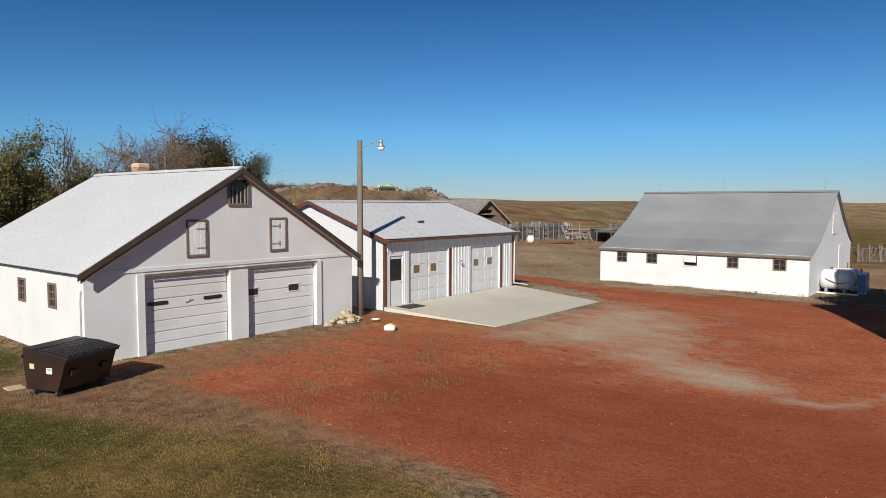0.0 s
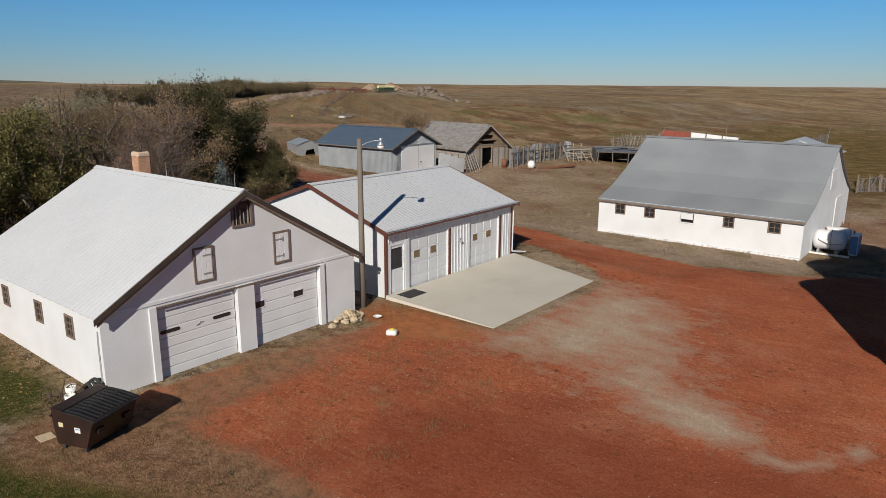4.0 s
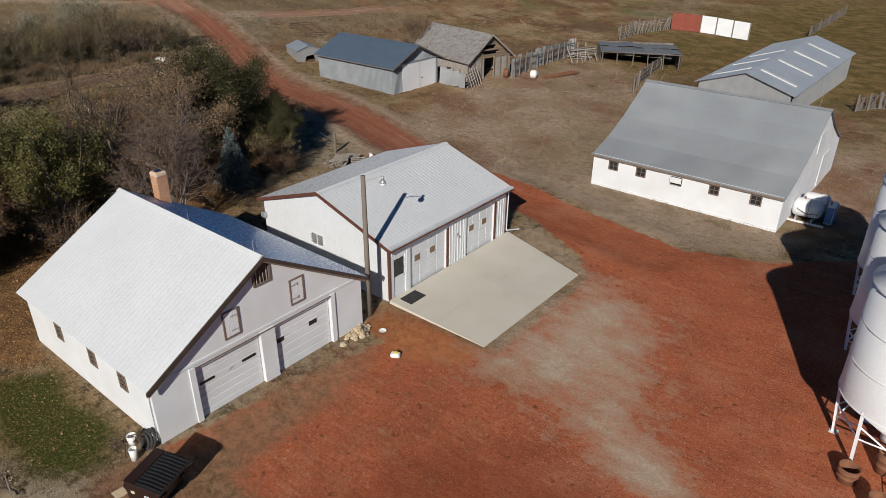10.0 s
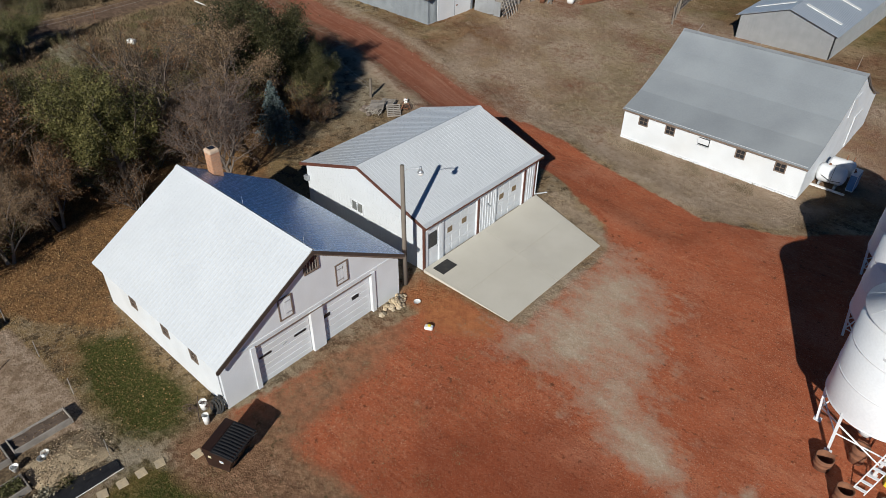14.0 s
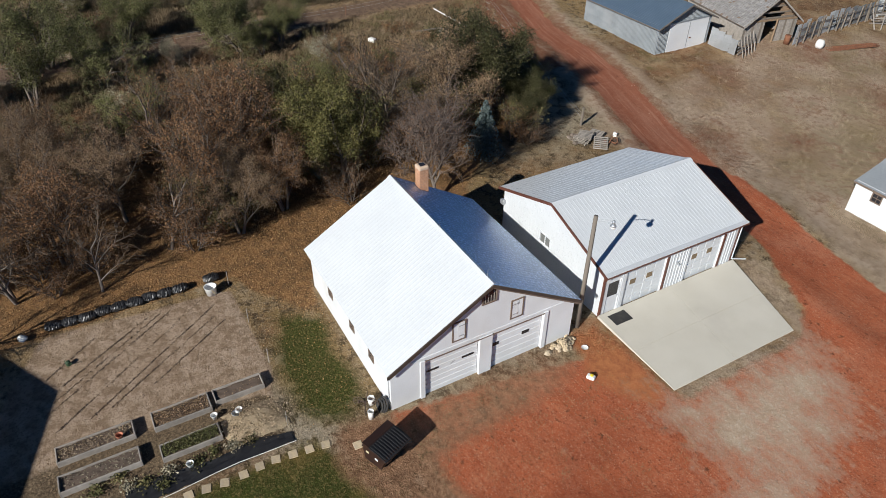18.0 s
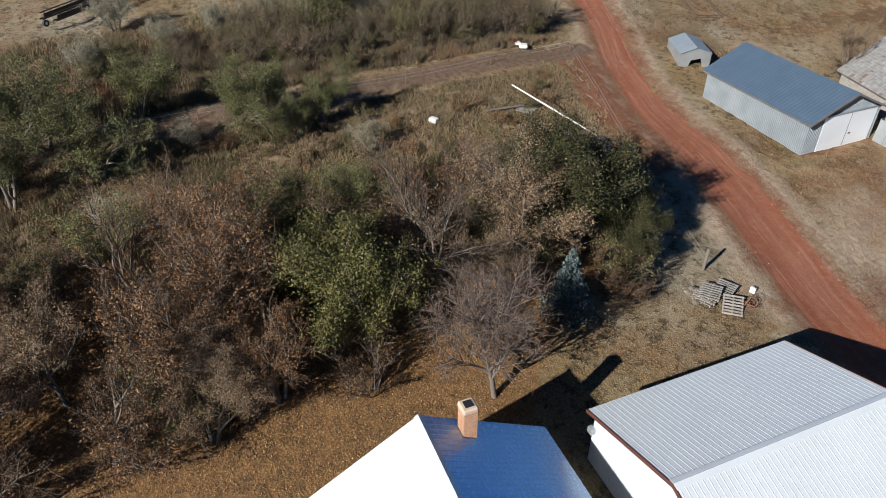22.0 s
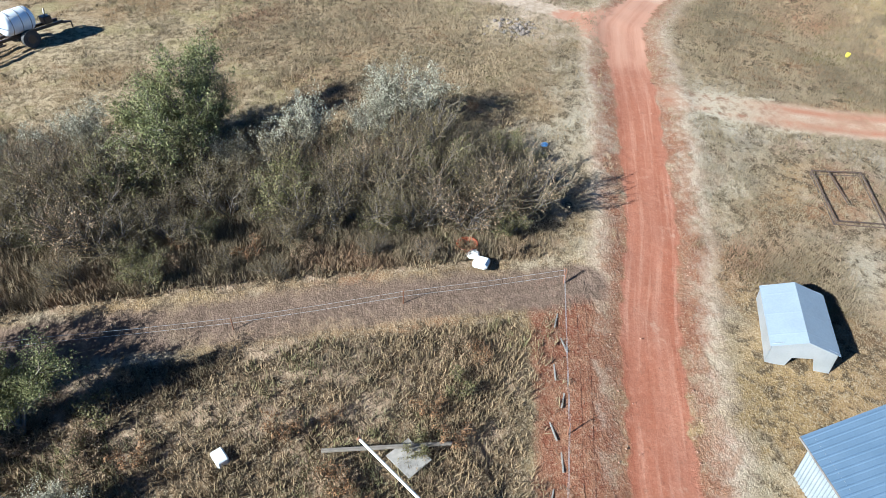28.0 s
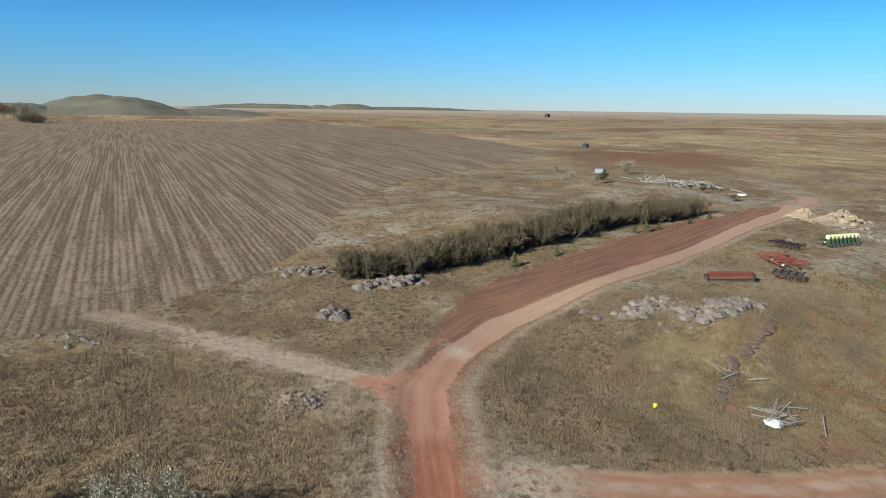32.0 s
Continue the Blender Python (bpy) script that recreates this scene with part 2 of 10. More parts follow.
M["twig_red"] = mat("twig_red", (0.2, 0.15, 0.122), (0.13, 0.096, 0.08), 0.9, scale=2, fine=30, rnd=0.3)
M["shed_galv"] = mat("shed_galv", (0.25, 0.275, 0.295), (0.19, 0.21, 0.228), 0.48, metal=0.2, scale=0.9, fine=12, bump=0.002, stain=(0.3, 0.31, 0.32), stain_amt=0.5)
M["leaf_green"] = leaf_mat("leaf_green", (0.075, 0.08, 0.028), (0.13, 0.13, 0.05), (0.22, 0.205, 0.095))
M["leaf_olive"] = leaf_mat("leaf_olive", (0.08, 0.08, 0.032), (0.14, 0.125, 0.052), (0.22, 0.18, 0.085))
M["leaf_dark"] = leaf_mat("leaf_dark", (0.028, 0.03, 0.01), (0.055, 0.054, 0.021), (0.115, 0.105, 0.046))
M["leaf_yellow"] = leaf_mat("leaf_yellow", (0.065, 0.066, 0.02), (0.125, 0.116, 0.038), (0.2, 0.17, 0.064))
M["leaf_tan"] = leaf_mat("leaf_tan", (0.18, 0.116, 0.066), (0.26, 0.175, 0.106), (0.34, 0.245, 0.155))
M["leaf_rust"] = leaf_mat("leaf_rust", (0.11, 0.055, 0.026), (0.2, 0.108, 0.052), (0.3, 0.175, 0.09))
M["leaf_silver"] = leaf_mat("leaf_silver", (0.21, 0.19, 0.13), (0.32, 0.29, 0.205), (0.45, 0.41, 0.31))
M["leaf_brush"] = leaf_mat("leaf_brush", (0.08, 0.066, 0.03), (0.14, 0.11, 0.052), (0.23, 0.175, 0.09))
M["leaf_straw"] = leaf_mat("leaf_straw", (0.22, 0.16, 0.1), (0.38, 0.29, 0.19), (0.5, 0.4, 0.28))
M["leaf_fallen"] = leaf_mat("leaf_fallen", (0.19, 0.1, 0.04), (0.33, 0.19, 0.08), (0.46, 0.29, 0.135))
M["needle_blue"] = leaf_mat("needle_blue", (0.07, 0.092, 0.088), (0.11, 0.14, 0.135), (0.16, 0.195, 0.19))
M["plastic_white"] = mat("plastic_white", (0.75, 0.75, 0.73), (0.68, 0.68, 0.65), 0.4, scale=3, fine=20, stain=(0.5, 0.45, 0.38))
M["blue_panel"] = mat("blue_panel", (0.13, 0.24, 0.42), (0.1, 0.2, 0.37), 0.45, scale=2, fine=20)
M["blue_plastic"] = mat("blue_plastic", (0.1, 0.25, 0.5), (0.2, 0.35, 0.55), 0.5)
M["soil"] = mat("soil", (0.09, 0.065, 0.05), (0.14, 0.1, 0.075), 0.95, scale=2, fine=20, bump=0.02)
M["window_dark"] = mat("window_dark", (0.02, 0.022, 0.025), (0.03, 0.03, 0.035), 0.12)
M["window_brown"] = mat("window_brown", (0.2, 0.14, 0.075), (0.15, 0.1, 0.06), 0.2)
M["shingle"] = mat("shingle", (0.25, 0.24, 0.235), (0.18, 0.172, 0.168), 0.9, scale=3, fine=30, rnd=0.35, stain=(0.2, 0.18, 0.16))
M["glass"] = glass_mat("glass", (0.85, 0.9, 0.9))
M["straw"] = mat("straw", (0.45, 0.36, 0.2), (0.36, 0.28, 0.15), 0.95, scale=4, fine=40, bump=0.02)
M["lawn_blade"] = mat("lawn_blade", (0.33, 0.22, 0.085), (0.16, 0.12, 0.038), 0.9, scale=0.9, fine=9, rnd=0.4, spec=0.1)
M["lush_blade"] = mat("lush_blade", (0.095, 0.115, 0.027), (0.045, 0.062, 0.014), 0.9, scale=0.9, fine=9, rnd=0.4, spec=0.1, stain=(0.22, 0.155, 0.058), stain_amt=0.45)

# ---- terrain ----
ROAD = [(-12, 33.5), (-20, 35.2), (-26, 36.0), (-33.3, 37.6), (-40.3, 39.7), (-48.7, 41.7), (-55.3, 42.5), (-63.7, 45.1), (-68.7, 47.2), (-79.2, 50.2), (-86.2, 52.1), (-91.7, 53.8), (-97, 57.8), (-103.5, 65), (-106.8, 73.9), (-109.5, 82.1), (-115.8, 95.2), (-126.9, 114.5), (-135.7, 133.5), (-146, 150), (-160, 166)]
PLOUGHED = [(-95.5, 54.4), (-105.7, 59.9), (-113.4, 66.0), (-119.0, 73.3), (-125.1, 84.6), (-131.9, 98.1), (-140.3, 115.1), (-141.5, 128.1), (-140.3, 137.1), (-134.5, 133.5), (-125.4, 114.5), (-114.4, 95.5), (-108, 82.4), (-105.4, 74), (-102, 65.6), (-96, 58.4)]
ARM_WEST = [(-94.2, 50.0), (-97.4, 46.9), (-104, 41.3), (-111.8, 34.5), (-117, 30)]
SIDE_ROAD = [(-81.4, 51.8), (-80.2, 53.8), (-78.4, 57.2), (-76.2, 64), (-74.5, 70), (-73.4, 77), (-70, 88), (-63.5, 104)]
LANE = [(-66, 42.4), (-66.2, 37.7), (-66.3, 27.8), (-66.1, 19.7), (-65.9, 15.1), (-65, 3.8), (-64.4, -14.2)]


def sstep(a, b, x):
    t = np.clip((x - a) / (b - a), 0, 1)
    return t * t * (3 - 2 * t)


_sx = np.linspace(-600, 6000, 13201)
_sh = np.interp(_sx, [-600, -40, 0, 20, 31, 44, 55, 60, 66, 72, 80, 93, 122, 150, 330, 900, 6000], [-1, 0, 0, 0.05, 0.2, 0.6, 0.85, 1.35, 1.8, 2.8, 4.0, 4.6, 5.0, 6.0, 8.4, 8, 8])
_k = np.hanning(13)
_sh = np.convolve(np.pad(_sh, 6, mode="edge"), _k / _k.sum(), mode="valid")


def wob(x, y, s, seed=0.0):
    """Smooth pseudo-random waves, about -1 to 1."""
    return (np.sin(x * s + 1.7 * np.sin(y * s * 0.83 + seed) + seed) * np.cos(y * s * 1.13 + 1.3 * np.sin(x * s * 0.71 + 2 * seed)) + 0.5 * np.sin(x * s * 2.3 + y * s * 1.9 + seed * 3)) / 1.5


def seg_dist(x, y, pts):
    d = np.full(np.shape(x), 1e9)
    for (ax, ay), (bx, by) in zip(pts, pts[1:]):
        vx, vy = bx - ax, by - ay
        t = np.clip(((x - ax) * vx + (y - ay) * vy) / (vx * vx + vy * vy), 0, 1)
        d = np.minimum(d, np.hypot(x - ax - t * vx, y - ay - t * vy))
    return d


def ground_z(x, y):
    x, y = np.asarray(x, float), np.asarray(y, float)
    s = -x
    z = np.interp(s, _sx, _sh)
    z = z - 0.68 * sstep(31, 43, y) * (1 - sstep(24, 46, s))
    z = z - 0.9 * sstep(60, 95, y) * (1 - sstep(30, 70, s))
    z = z - 0.4 * np.exp(-((x + 58) / 7) ** 2 - ((y - 14) / 22) ** 2)
    r = np.hypot(x + 60, y - 50)
    far = sstep(140, 500, r)
    z = z + far * (2.5 * wob(x, y, 0.006, 1.0) + 1.2 * wob(x, y, 0.017, 2.0)) * (1 - sstep(1500, 3000, r)) - 4 * sstep(150, 700, r) * sstep(-0.2, 0.8, (y + x) / (r + 1))
    z = z + 5 * sstep(500, 1100, r) * sstep(0.3, 0.9, (y - 0.3 * s) / (r + 1))
    z = z + 3 * sstep(500, 900, s) * sstep(-260, -120, y) * (1 - sstep(120, 330, y)) * (1 - sstep(1100, 2500, s))
    z = z + 2.5 * (1 - sstep(5, 24, seg_dist(x, y, [(-100, 87), (-112, 112), (-134, 142)])))
    z = z + 2.6 * np.exp(-((x + 152) / 17) ** 2 - ((y - 84) / 20) ** 2)
    z = z + 1.2 * np.exp(-((x + 185) / 20) ** 2 - ((y - 135) / 14) ** 2)
    z = z + 0.9 * np.exp(-((x + 92) / 6) ** 2 - ((y - 83) / 9) ** 2)
    z = z + 0.05 * wob(x, y, 0.9, 0.4) * sstep(24, 40, s) + 0.12 * wob(x, y, 0.28, 0.9) * sstep(32, 60, s)
    return z


def gz(x, y):
    return float(ground_z(x, y))


def inside(x, y, poly, soft=1.0):
    """About 1 inside the polygon, 0 outside, falling over +-soft metres."""
    n = len(poly)
    ins = np.zeros(np.shape(x), bool)
    for i in range(n):
        (ax, ay), (bx, by) = poly[i], poly[(i + 1) % n]
        c = ((ay > y) != (by > y)) & (x < (bx - ax) * (y - ay) / (by - ay + 1e-12) + ax)
        ins ^= c
    d = seg_dist(x, y, [*poly, poly[0]])
    return sstep(-soft, soft, np.where(ins, d, -d))


def axis(lo, hi, step, far_lo, far_hi):
    core = np.arange(lo, hi + step / 2, step)
    out, s, v = [], step, hi
    while v < far_hi:
        s *= 1.13
        v += s
        out.append(v)
    inn, s, v = [], step, lo
    while v > far_lo:
        s *= 1.13
        v -= s
        inn.append(v)
    return np.concatenate([inn[::-1], core, out])


YARD = [(-18.9, 7.6), (-13.6, 8.2), (-9.3, 8.2), (-6.2, 8.6), (2, 6), (14, 4), (20, 30), (8, 46), (-2, 42), (-6.5, 37), (-11, 34.6), (-16, 35.8), (-21.5, 37.9), (-26.3, 38.6), (-27, 36.4), (-21.2, 33.9), (-14.4, 30.2), (-13, 28.5), (-13, 20), (-17, 19.6)]
GRAVEL = [(-14.6, 18.8), (-12.8, 18.6), (-9.6, 18.6), (-7.4, 18.2), (-5.8, 19.4), (-6.8, 21.8), (-7.8, 24.6), (-9.0, 27.4), (-13.2, 28.6), (-13.6, 20.2)]
LAWN = [(-27.4, 5.4), (-26.6, 7.4), (-20.7, 7.4), (-19.4, 6.2), (-19.5, 4.8), (-21.1, 4.1), (-23.6, 4.2)]
FRONT_GRASS = [(-19.2, 4.4), (-17.6, 5.1), (-15.5, 5.8), (-13, 6.8), (-11.9, 7.6), (-10.5, 8.0), (-6.7, 8.1), (-1, 4), (3, -6), (-18.8, -6)]
LUSH = [(-19.2, 4.6), (-16.2, 5.6), (-13.6, 6.3), (-12.2, 5.4), (-12.2, 3.4), (-13.6, -5), (-19, -6)]
LENS = [(-9.6, 19.6), (-8.0, 20.0), (-6.3, 19.8), (-5.0, 19.1), (-3.8, 18.3), (-3.2, 17.6), (-4.1, 16.5), (-5.3, 16.5), (-6.4, 17.0), (-7.6, 17.8)]
GARDEN = [(-31.3, -5.4), (-30.6, 3.8), (-24.2, 4.0), (-19.6, 3.0), (-19.6, -8), (-24, -9)]
LITTER = [(-26.5, 7.5), (-29.4, 8), (-29.6, 18.4), (-33.4, 20.6), (-37, 24.5), (-41.5, 31), (-47.2, 33), (-52.5, 21.9), (-50.3, -13.2), (-31, -14), (-31.6, 4.2), (-29.6, 5)]
FIELD = [(-110.9, 14.4), (-113, 27.1), (-117.3, 32.4), (-128.2, 45.7), (-140.5, 53.5), (-162.4, 62), (-189.4, 73.6), (-219.4, 98), (-246, 133), (-290, 175), (-520, 190), (-700, 150), (-700, -260), (-200, -120), (-112, -20)]

HEATH2 = [(-106.6, 22), (-105.6, 31.9), (-99.9, 40.6), (-91, 43.6), (-84, 44.6), (-80, 43.9), (-77, 40), (-82, 30), (-92, 22)]
HEATH3 = [(-99, 84), (-95, 84), (-97, 110), (-97, 131), (-86, 112), (-75, 88), (-72.5, 72), (-75.4, 60), (-80, 60), (-80, 80)]
HEATH = [(-80.5, 59), (-86, 57), (-92, 57.5), (-97, 61.5), (-101.5, 70), (-102, 79), (-97, 86), (-88, 86), (-80.5, 79), (-77.5, 70)]
gx = axis(-142, 16, 0.62, -4200, 4200)
gy = axis(-26, 150, 0.62, -4200, 4200)
GX, GY = np.meshgrid(gx, gy)
GZ = ground_z(GX, GY)
d_road, d_arm, d_side, d_lane = (seg_dist(GX, GY, p) for p in (ROAD, ARM_WEST, SIDE_ROAD, LANE))
GZ = GZ - 0.12 * (1 - sstep(1.0, 2.4, d_road)) + 0.1 * np.exp(-((d_road - 2.9) / 0.7) ** 2)
GZ = GZ + 0.06 * wob(GX, GY, 2.1, 5.0) * sstep(2.5, 5, d_road) * sstep(30, 45, -GX)
nx, ny = len(gx), len(gy)
ground_mesh = bpy.data.meshes.new("ground")
ii = (np.arange(ny - 1)[:, None] * nx + np.arange(nx - 1)[None, :]).ravel()
quads = np.stack([ii, ii + 1, ii + nx + 1, ii + nx], 1)
ground_mesh.vertices.add(nx * ny)
ground_mesh.vertices.foreach_set("co", np.stack([GX, GY, GZ], 2).astype(np.float32).ravel())
ground_mesh.loops.add(quads.size)
ground_mesh.loops.foreach_set("vertex_index", quads.astype(np.int32).ravel())
ground_mesh.polygons.add(len(quads))
ground_mesh.polygons.foreach_set("loop_start", np.arange(0, quads.size, 4, dtype=np.int32))
ground_mesh.polygons.foreach_set("use_smooth", np.ones(len(quads), bool))
ground_mesh.update(calc_edges=True)
FAR = sstep(150, 260, np.hypot(GX + 60, GY - 50))


def along(x, y, pts):
    """Metres along a line of points, and the signed distance across it."""
    best, u_at, v_at, run = np.full(np.shape(x), 1e9), np.zeros(np.shape(x)), np.zeros(np.shape(x)), 0.0
    for (ax, ay), (bx, by) in zip(pts, pts[1:]):
        vx, vy = bx - ax, by - ay
        n = math.hypot(vx, vy)
        t = np.clip(((x - ax) * vx + (y - ay) * vy) / n ** 2, 0, 1)
        d = np.hypot(x - ax - t * vx, y - ay - t * vy)
        side = np.sign(vx * (y - ay) - vy * (x - ax))
        near = d < best
        best, u_at, v_at = np.where(near, d, best), np.where(near, run + t * n, u_at), np.where(near, d * side, v_at)
        run += n
    return u_at, v_at


road_u, road_v = along(GX, GY, ROAD)
side_u, side_v = along(GX, GY, SIDE_ROAD)
FARYARD = [(-36, 31), (-40, 46), (-46, 64), (-36, 78), (-10, 66), (4, 60), (6, 46), (-6, 44), (-8, 40), (-22, 39)]
ZONES = {
    "road_u": road_u,
    "road_v": road_v,
    "side_v": side_v,
    "yard": np.maximum.reduce([inside(GX, GY, YARD, 1.2), 1 - sstep(1.3 - 0.35 * sstep(40, 58, -GX) - 0.6 * sstep(96, 104, -GX), 2.5 - 0.75 * sstep(40, 58, -GX) + 2.0 * sstep(96, 104, -GX), d_road), 0.62 * inside(GX, GY, [(-86, 51), (-90, 49.3), (-94.5, 47.8), (-97, 49), (-95.5, 53), (-98, 58.5), (-94, 57), (-88, 54)], 2.4)]),
    "side": (0.55 + 0.45 * sstep(56, 60, GY)) * (1 - sstep(0.9, 2.3, d_side)) * (1 - 0.6 * sstep(68, 90, GY)),
    "pink": np.maximum(sstep(78, 94, -GX) * (1 - sstep(2.0, 4.0, d_road)), 0.95 * sstep(83, 87, -GX) * (1 - sstep(8.0, 13.0, d_road)) * (1 - sstep(56, 60, GY))),
    "ploughed": 1.2 * inside(GX, GY, PLOUGHED, 1.6) * sstep(0.9, 2.0, d_road),
    "tan": np.maximum(0.72 * inside(GX, GY, [(-19, 7.2), (-19, 17.2), (-16.8, 17.4), (-15.8, 14.5), (-15.4, 11), (-14.6, 8)], 1.2), inside(GX, GY, [(-19.4, 5.2), (-19, 8), (-15.5, 8.8), (-9, 8.9), (-5.6, 8.8), (-6.4, 7.7), (-9.6, 7.5), (-13, 6.3), (-17, 4.6)], 0.7)),
    "orange": np.maximum(1.0 * inside(GX, GY, [(-19.2, 17.8), (-19.4, 20.1), (-13.8, 20.0), (-12.8, 18.8), (-15.6, 16.9)], 0.9), 0.5 * inside(GX, GY, [(-15.4, 8.6), (-14.4, 13.5), (-12.8, 13.5), (-13.2, 8.8)], 1.2)),
    "soft_red": np.maximum.reduce([0.9 * (1 - sstep(2.0, 4.2, d_road)) * sstep(20, 30, -GX), 1.7 * inside(GX, GY, [(-66.9, 40.0), (-66.3, 43.0), (-58, 40.6), (-50.3, 38.9), (-46.2, 38.2), (-46.2, 35.6), (-52.5, 36.9)], 0.9), (0.46 + 0.3 * sstep(0.4, 0.75, 0.5 + 0.5 * wob(GX, GY, 0.33, 8.0))) * inside(GX, GY, FARYARD, 5), 0.45 * inside(GX, GY, [(-84, 70), (-76, 84), (-66, 98), (-86, 106), (-98, 96), (-96, 80)], 7)]),
    "pale": np.maximum.reduce([0.93 * inside(GX, GY, GRAVEL, 2.8), 1.05 * inside(GX, GY, LENS, 1.5), 0.55 * (1 - sstep(0.1, 0.6, seg_dist(GX, GY, [(-4.4, 16.5), (-3.2, 16.6), (-2.3, 17.0), (-1.6, 18.0), (-1.0, 19.6)]))), 0.95 * np.exp(-((GX + 98.2) / 2.2) ** 2 - ((GY - 58.5) / 1.6) ** 2), 0.6 * inside(GX, GY, [(-88, 47.5), (-91, 50.6), (-96, 46.5), (-93.5, 42.5), (-90, 43)], 1.2)]),
    "track": np.maximum.reduce([1.0 * (1 - sstep(0.9, 2.0, d_lane)), 0.7 * inside(GX, GY, [(-104, 42.5), (-112, 36.5), (-118, 27), (-112, 24), (-106, 36)], 2.5)]),
    "umber": np.maximum.reduce([sstep(38, 46, GY) * (1 - sstep(42, 58, -GX)) * (1 - sstep(220, 420, GY)) * 0.8, 0.9 * inside(GX, GY, [(-56, 62), (-74, 90), (-90, 120), (-104, 140), (-60, 160), (-40, 90)], 8), 1.1 * inside(GX, GY, [(-62, 60), (-72, 84), (-84, 66), (-92, 74), (-98, 84), (-100, 110), (-108, 130), (-80, 130), (-56, 84)], 6)]),
    "verge": np.maximum.reduce([1.25 * (1 - sstep(0.9, 3.8, d_arm)) * (1 - 0.45 * sstep(106, 117, -GX)), np.exp(-((d_road - 2.9 + 0.4 * sstep(40, 58, -GX)) / 1.3) ** 2) * sstep(26, 34, -GX), 0.95 * inside(GX, GY, [(-27, 41), (-26.5, 39.4), (-21.5, 38.2), (-16, 36.2), (-11, 34.9), (-6.8, 37.2), (-5, 42.6), (-21, 42.8)], 1.2), 0.75 * inside(GX, GY, [(-19.3, 29.8), (-19.1, 31.8), (-16, 31.0), (-13.2, 29.4), (-13.6, 28.3)], 0.7), 0.6 * np.exp(-((GX + 6.9) / 1.3) ** 2 - ((GY - 29.8) / 1.5) ** 2), (0.66 + 0.3 * sstep(0.3, 0.75, 0.5 + 0.5 * wob(GX, GY, 0.38, 3.0))) * inside(GX, GY, FARYARD, 4), 0.7 * inside(GX, GY, [(-64, 56.5), (-62, 60.5), (-56, 60), (-58, 55), (-61, 55.5)], 1.5)]),
    "green": np.maximum.reduce([inside(GX, GY, LAWN, 1.3), 1.05 * inside(GX, GY, FRONT_GRASS, 0.7), 0.75 * sstep(62, 90, GY) * (1 - sstep(30, 60, -GX)) * (1 - sstep(150, 260, GY)), 0.7 * np.exp(-((GX + 34) / 7) ** 2 - ((GY - 64) / 4) ** 2), 0.62 * np.exp(-((GX + 22) / 5) ** 2 - ((GY - 60) / 4) ** 2), 0.55 * np.exp(-((GX + 27) / 3) ** 2 - ((GY - 47) / 2) ** 2), 0.55 * np.exp(-((GX + 37) / 3) ** 2 - ((GY - 49) / 3) ** 2)]),
    "litter": inside(GX, GY, LITTER, 1.5),
    "lush": np.maximum(inside(GX, GY, LAWN, 1.0), 0.95 * inside(GX, GY, LUSH, 2.2)),
    "beds": inside(GX, GY, [(-22.95, -8), (-23.0, 1.0), (-22.6, 3.5), (-19.9, 3.8), (-19.1, 3.6), (-19.1, -8)], 0.5),
    "garden": inside(GX, GY, GARDEN, 0.5),
    "field": inside(GX, GY, FIELD, 2.0),
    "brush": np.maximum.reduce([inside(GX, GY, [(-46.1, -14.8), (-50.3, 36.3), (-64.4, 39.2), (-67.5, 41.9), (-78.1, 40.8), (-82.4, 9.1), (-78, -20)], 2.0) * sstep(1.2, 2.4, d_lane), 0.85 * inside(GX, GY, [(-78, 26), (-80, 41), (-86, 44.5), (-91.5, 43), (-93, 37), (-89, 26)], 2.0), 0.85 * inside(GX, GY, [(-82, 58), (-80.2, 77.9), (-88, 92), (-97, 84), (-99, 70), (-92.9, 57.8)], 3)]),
    "meadow": np.maximum.reduce([inside(GX, GY, [(-80, 44), (-90, 46), (-96, 44), (-110, 33), (-112, 20), (-100, 2), (-84, 6), (-80, 20)], 4), 0.9 * inside(GX, GY, [(-100, 50), (-108, 55), (-116, 59), (-124, 56), (-118, 46), (-108, 46)], 3)]),
    "heath": np.maximum.reduce([0.8 * inside(GX, GY, [(-68, 50), (-67, 56.5), (-62, 55), (-61.5, 53), (-66, 50)], 1.5), inside(GX, GY, HEATH, 2.5), inside(GX, GY, HEATH3, 3), 0.7 * inside(GX, GY, HEATH2, 3), 0.7 * inside(GX, GY, [(-97, 55), (-101, 47), (-112, 46), (-124, 54), (-118, 62), (-106, 58)], 2)]),
    "deep": inside(GX, GY, [(-12.5, 9.2), (-11.5, 14.5), (-8.5, 16.2), (-4.8, 16.0), (0, 18), (6, 24), (9, 12), (2, 6.5), (-6, 9)], 2.2),
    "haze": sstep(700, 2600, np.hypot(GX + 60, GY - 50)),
    "dusty": sstep(95, 104, -GX) * (1 - sstep(2.5, 6.0, d_road)),
    "far": FAR,
}
for key, values in ZONES.items():
    at = ground_mesh.attributes.new(key, "FLOAT", "POINT")
    at.data.foreach_set("value", values.astype(np.float32).ravel())


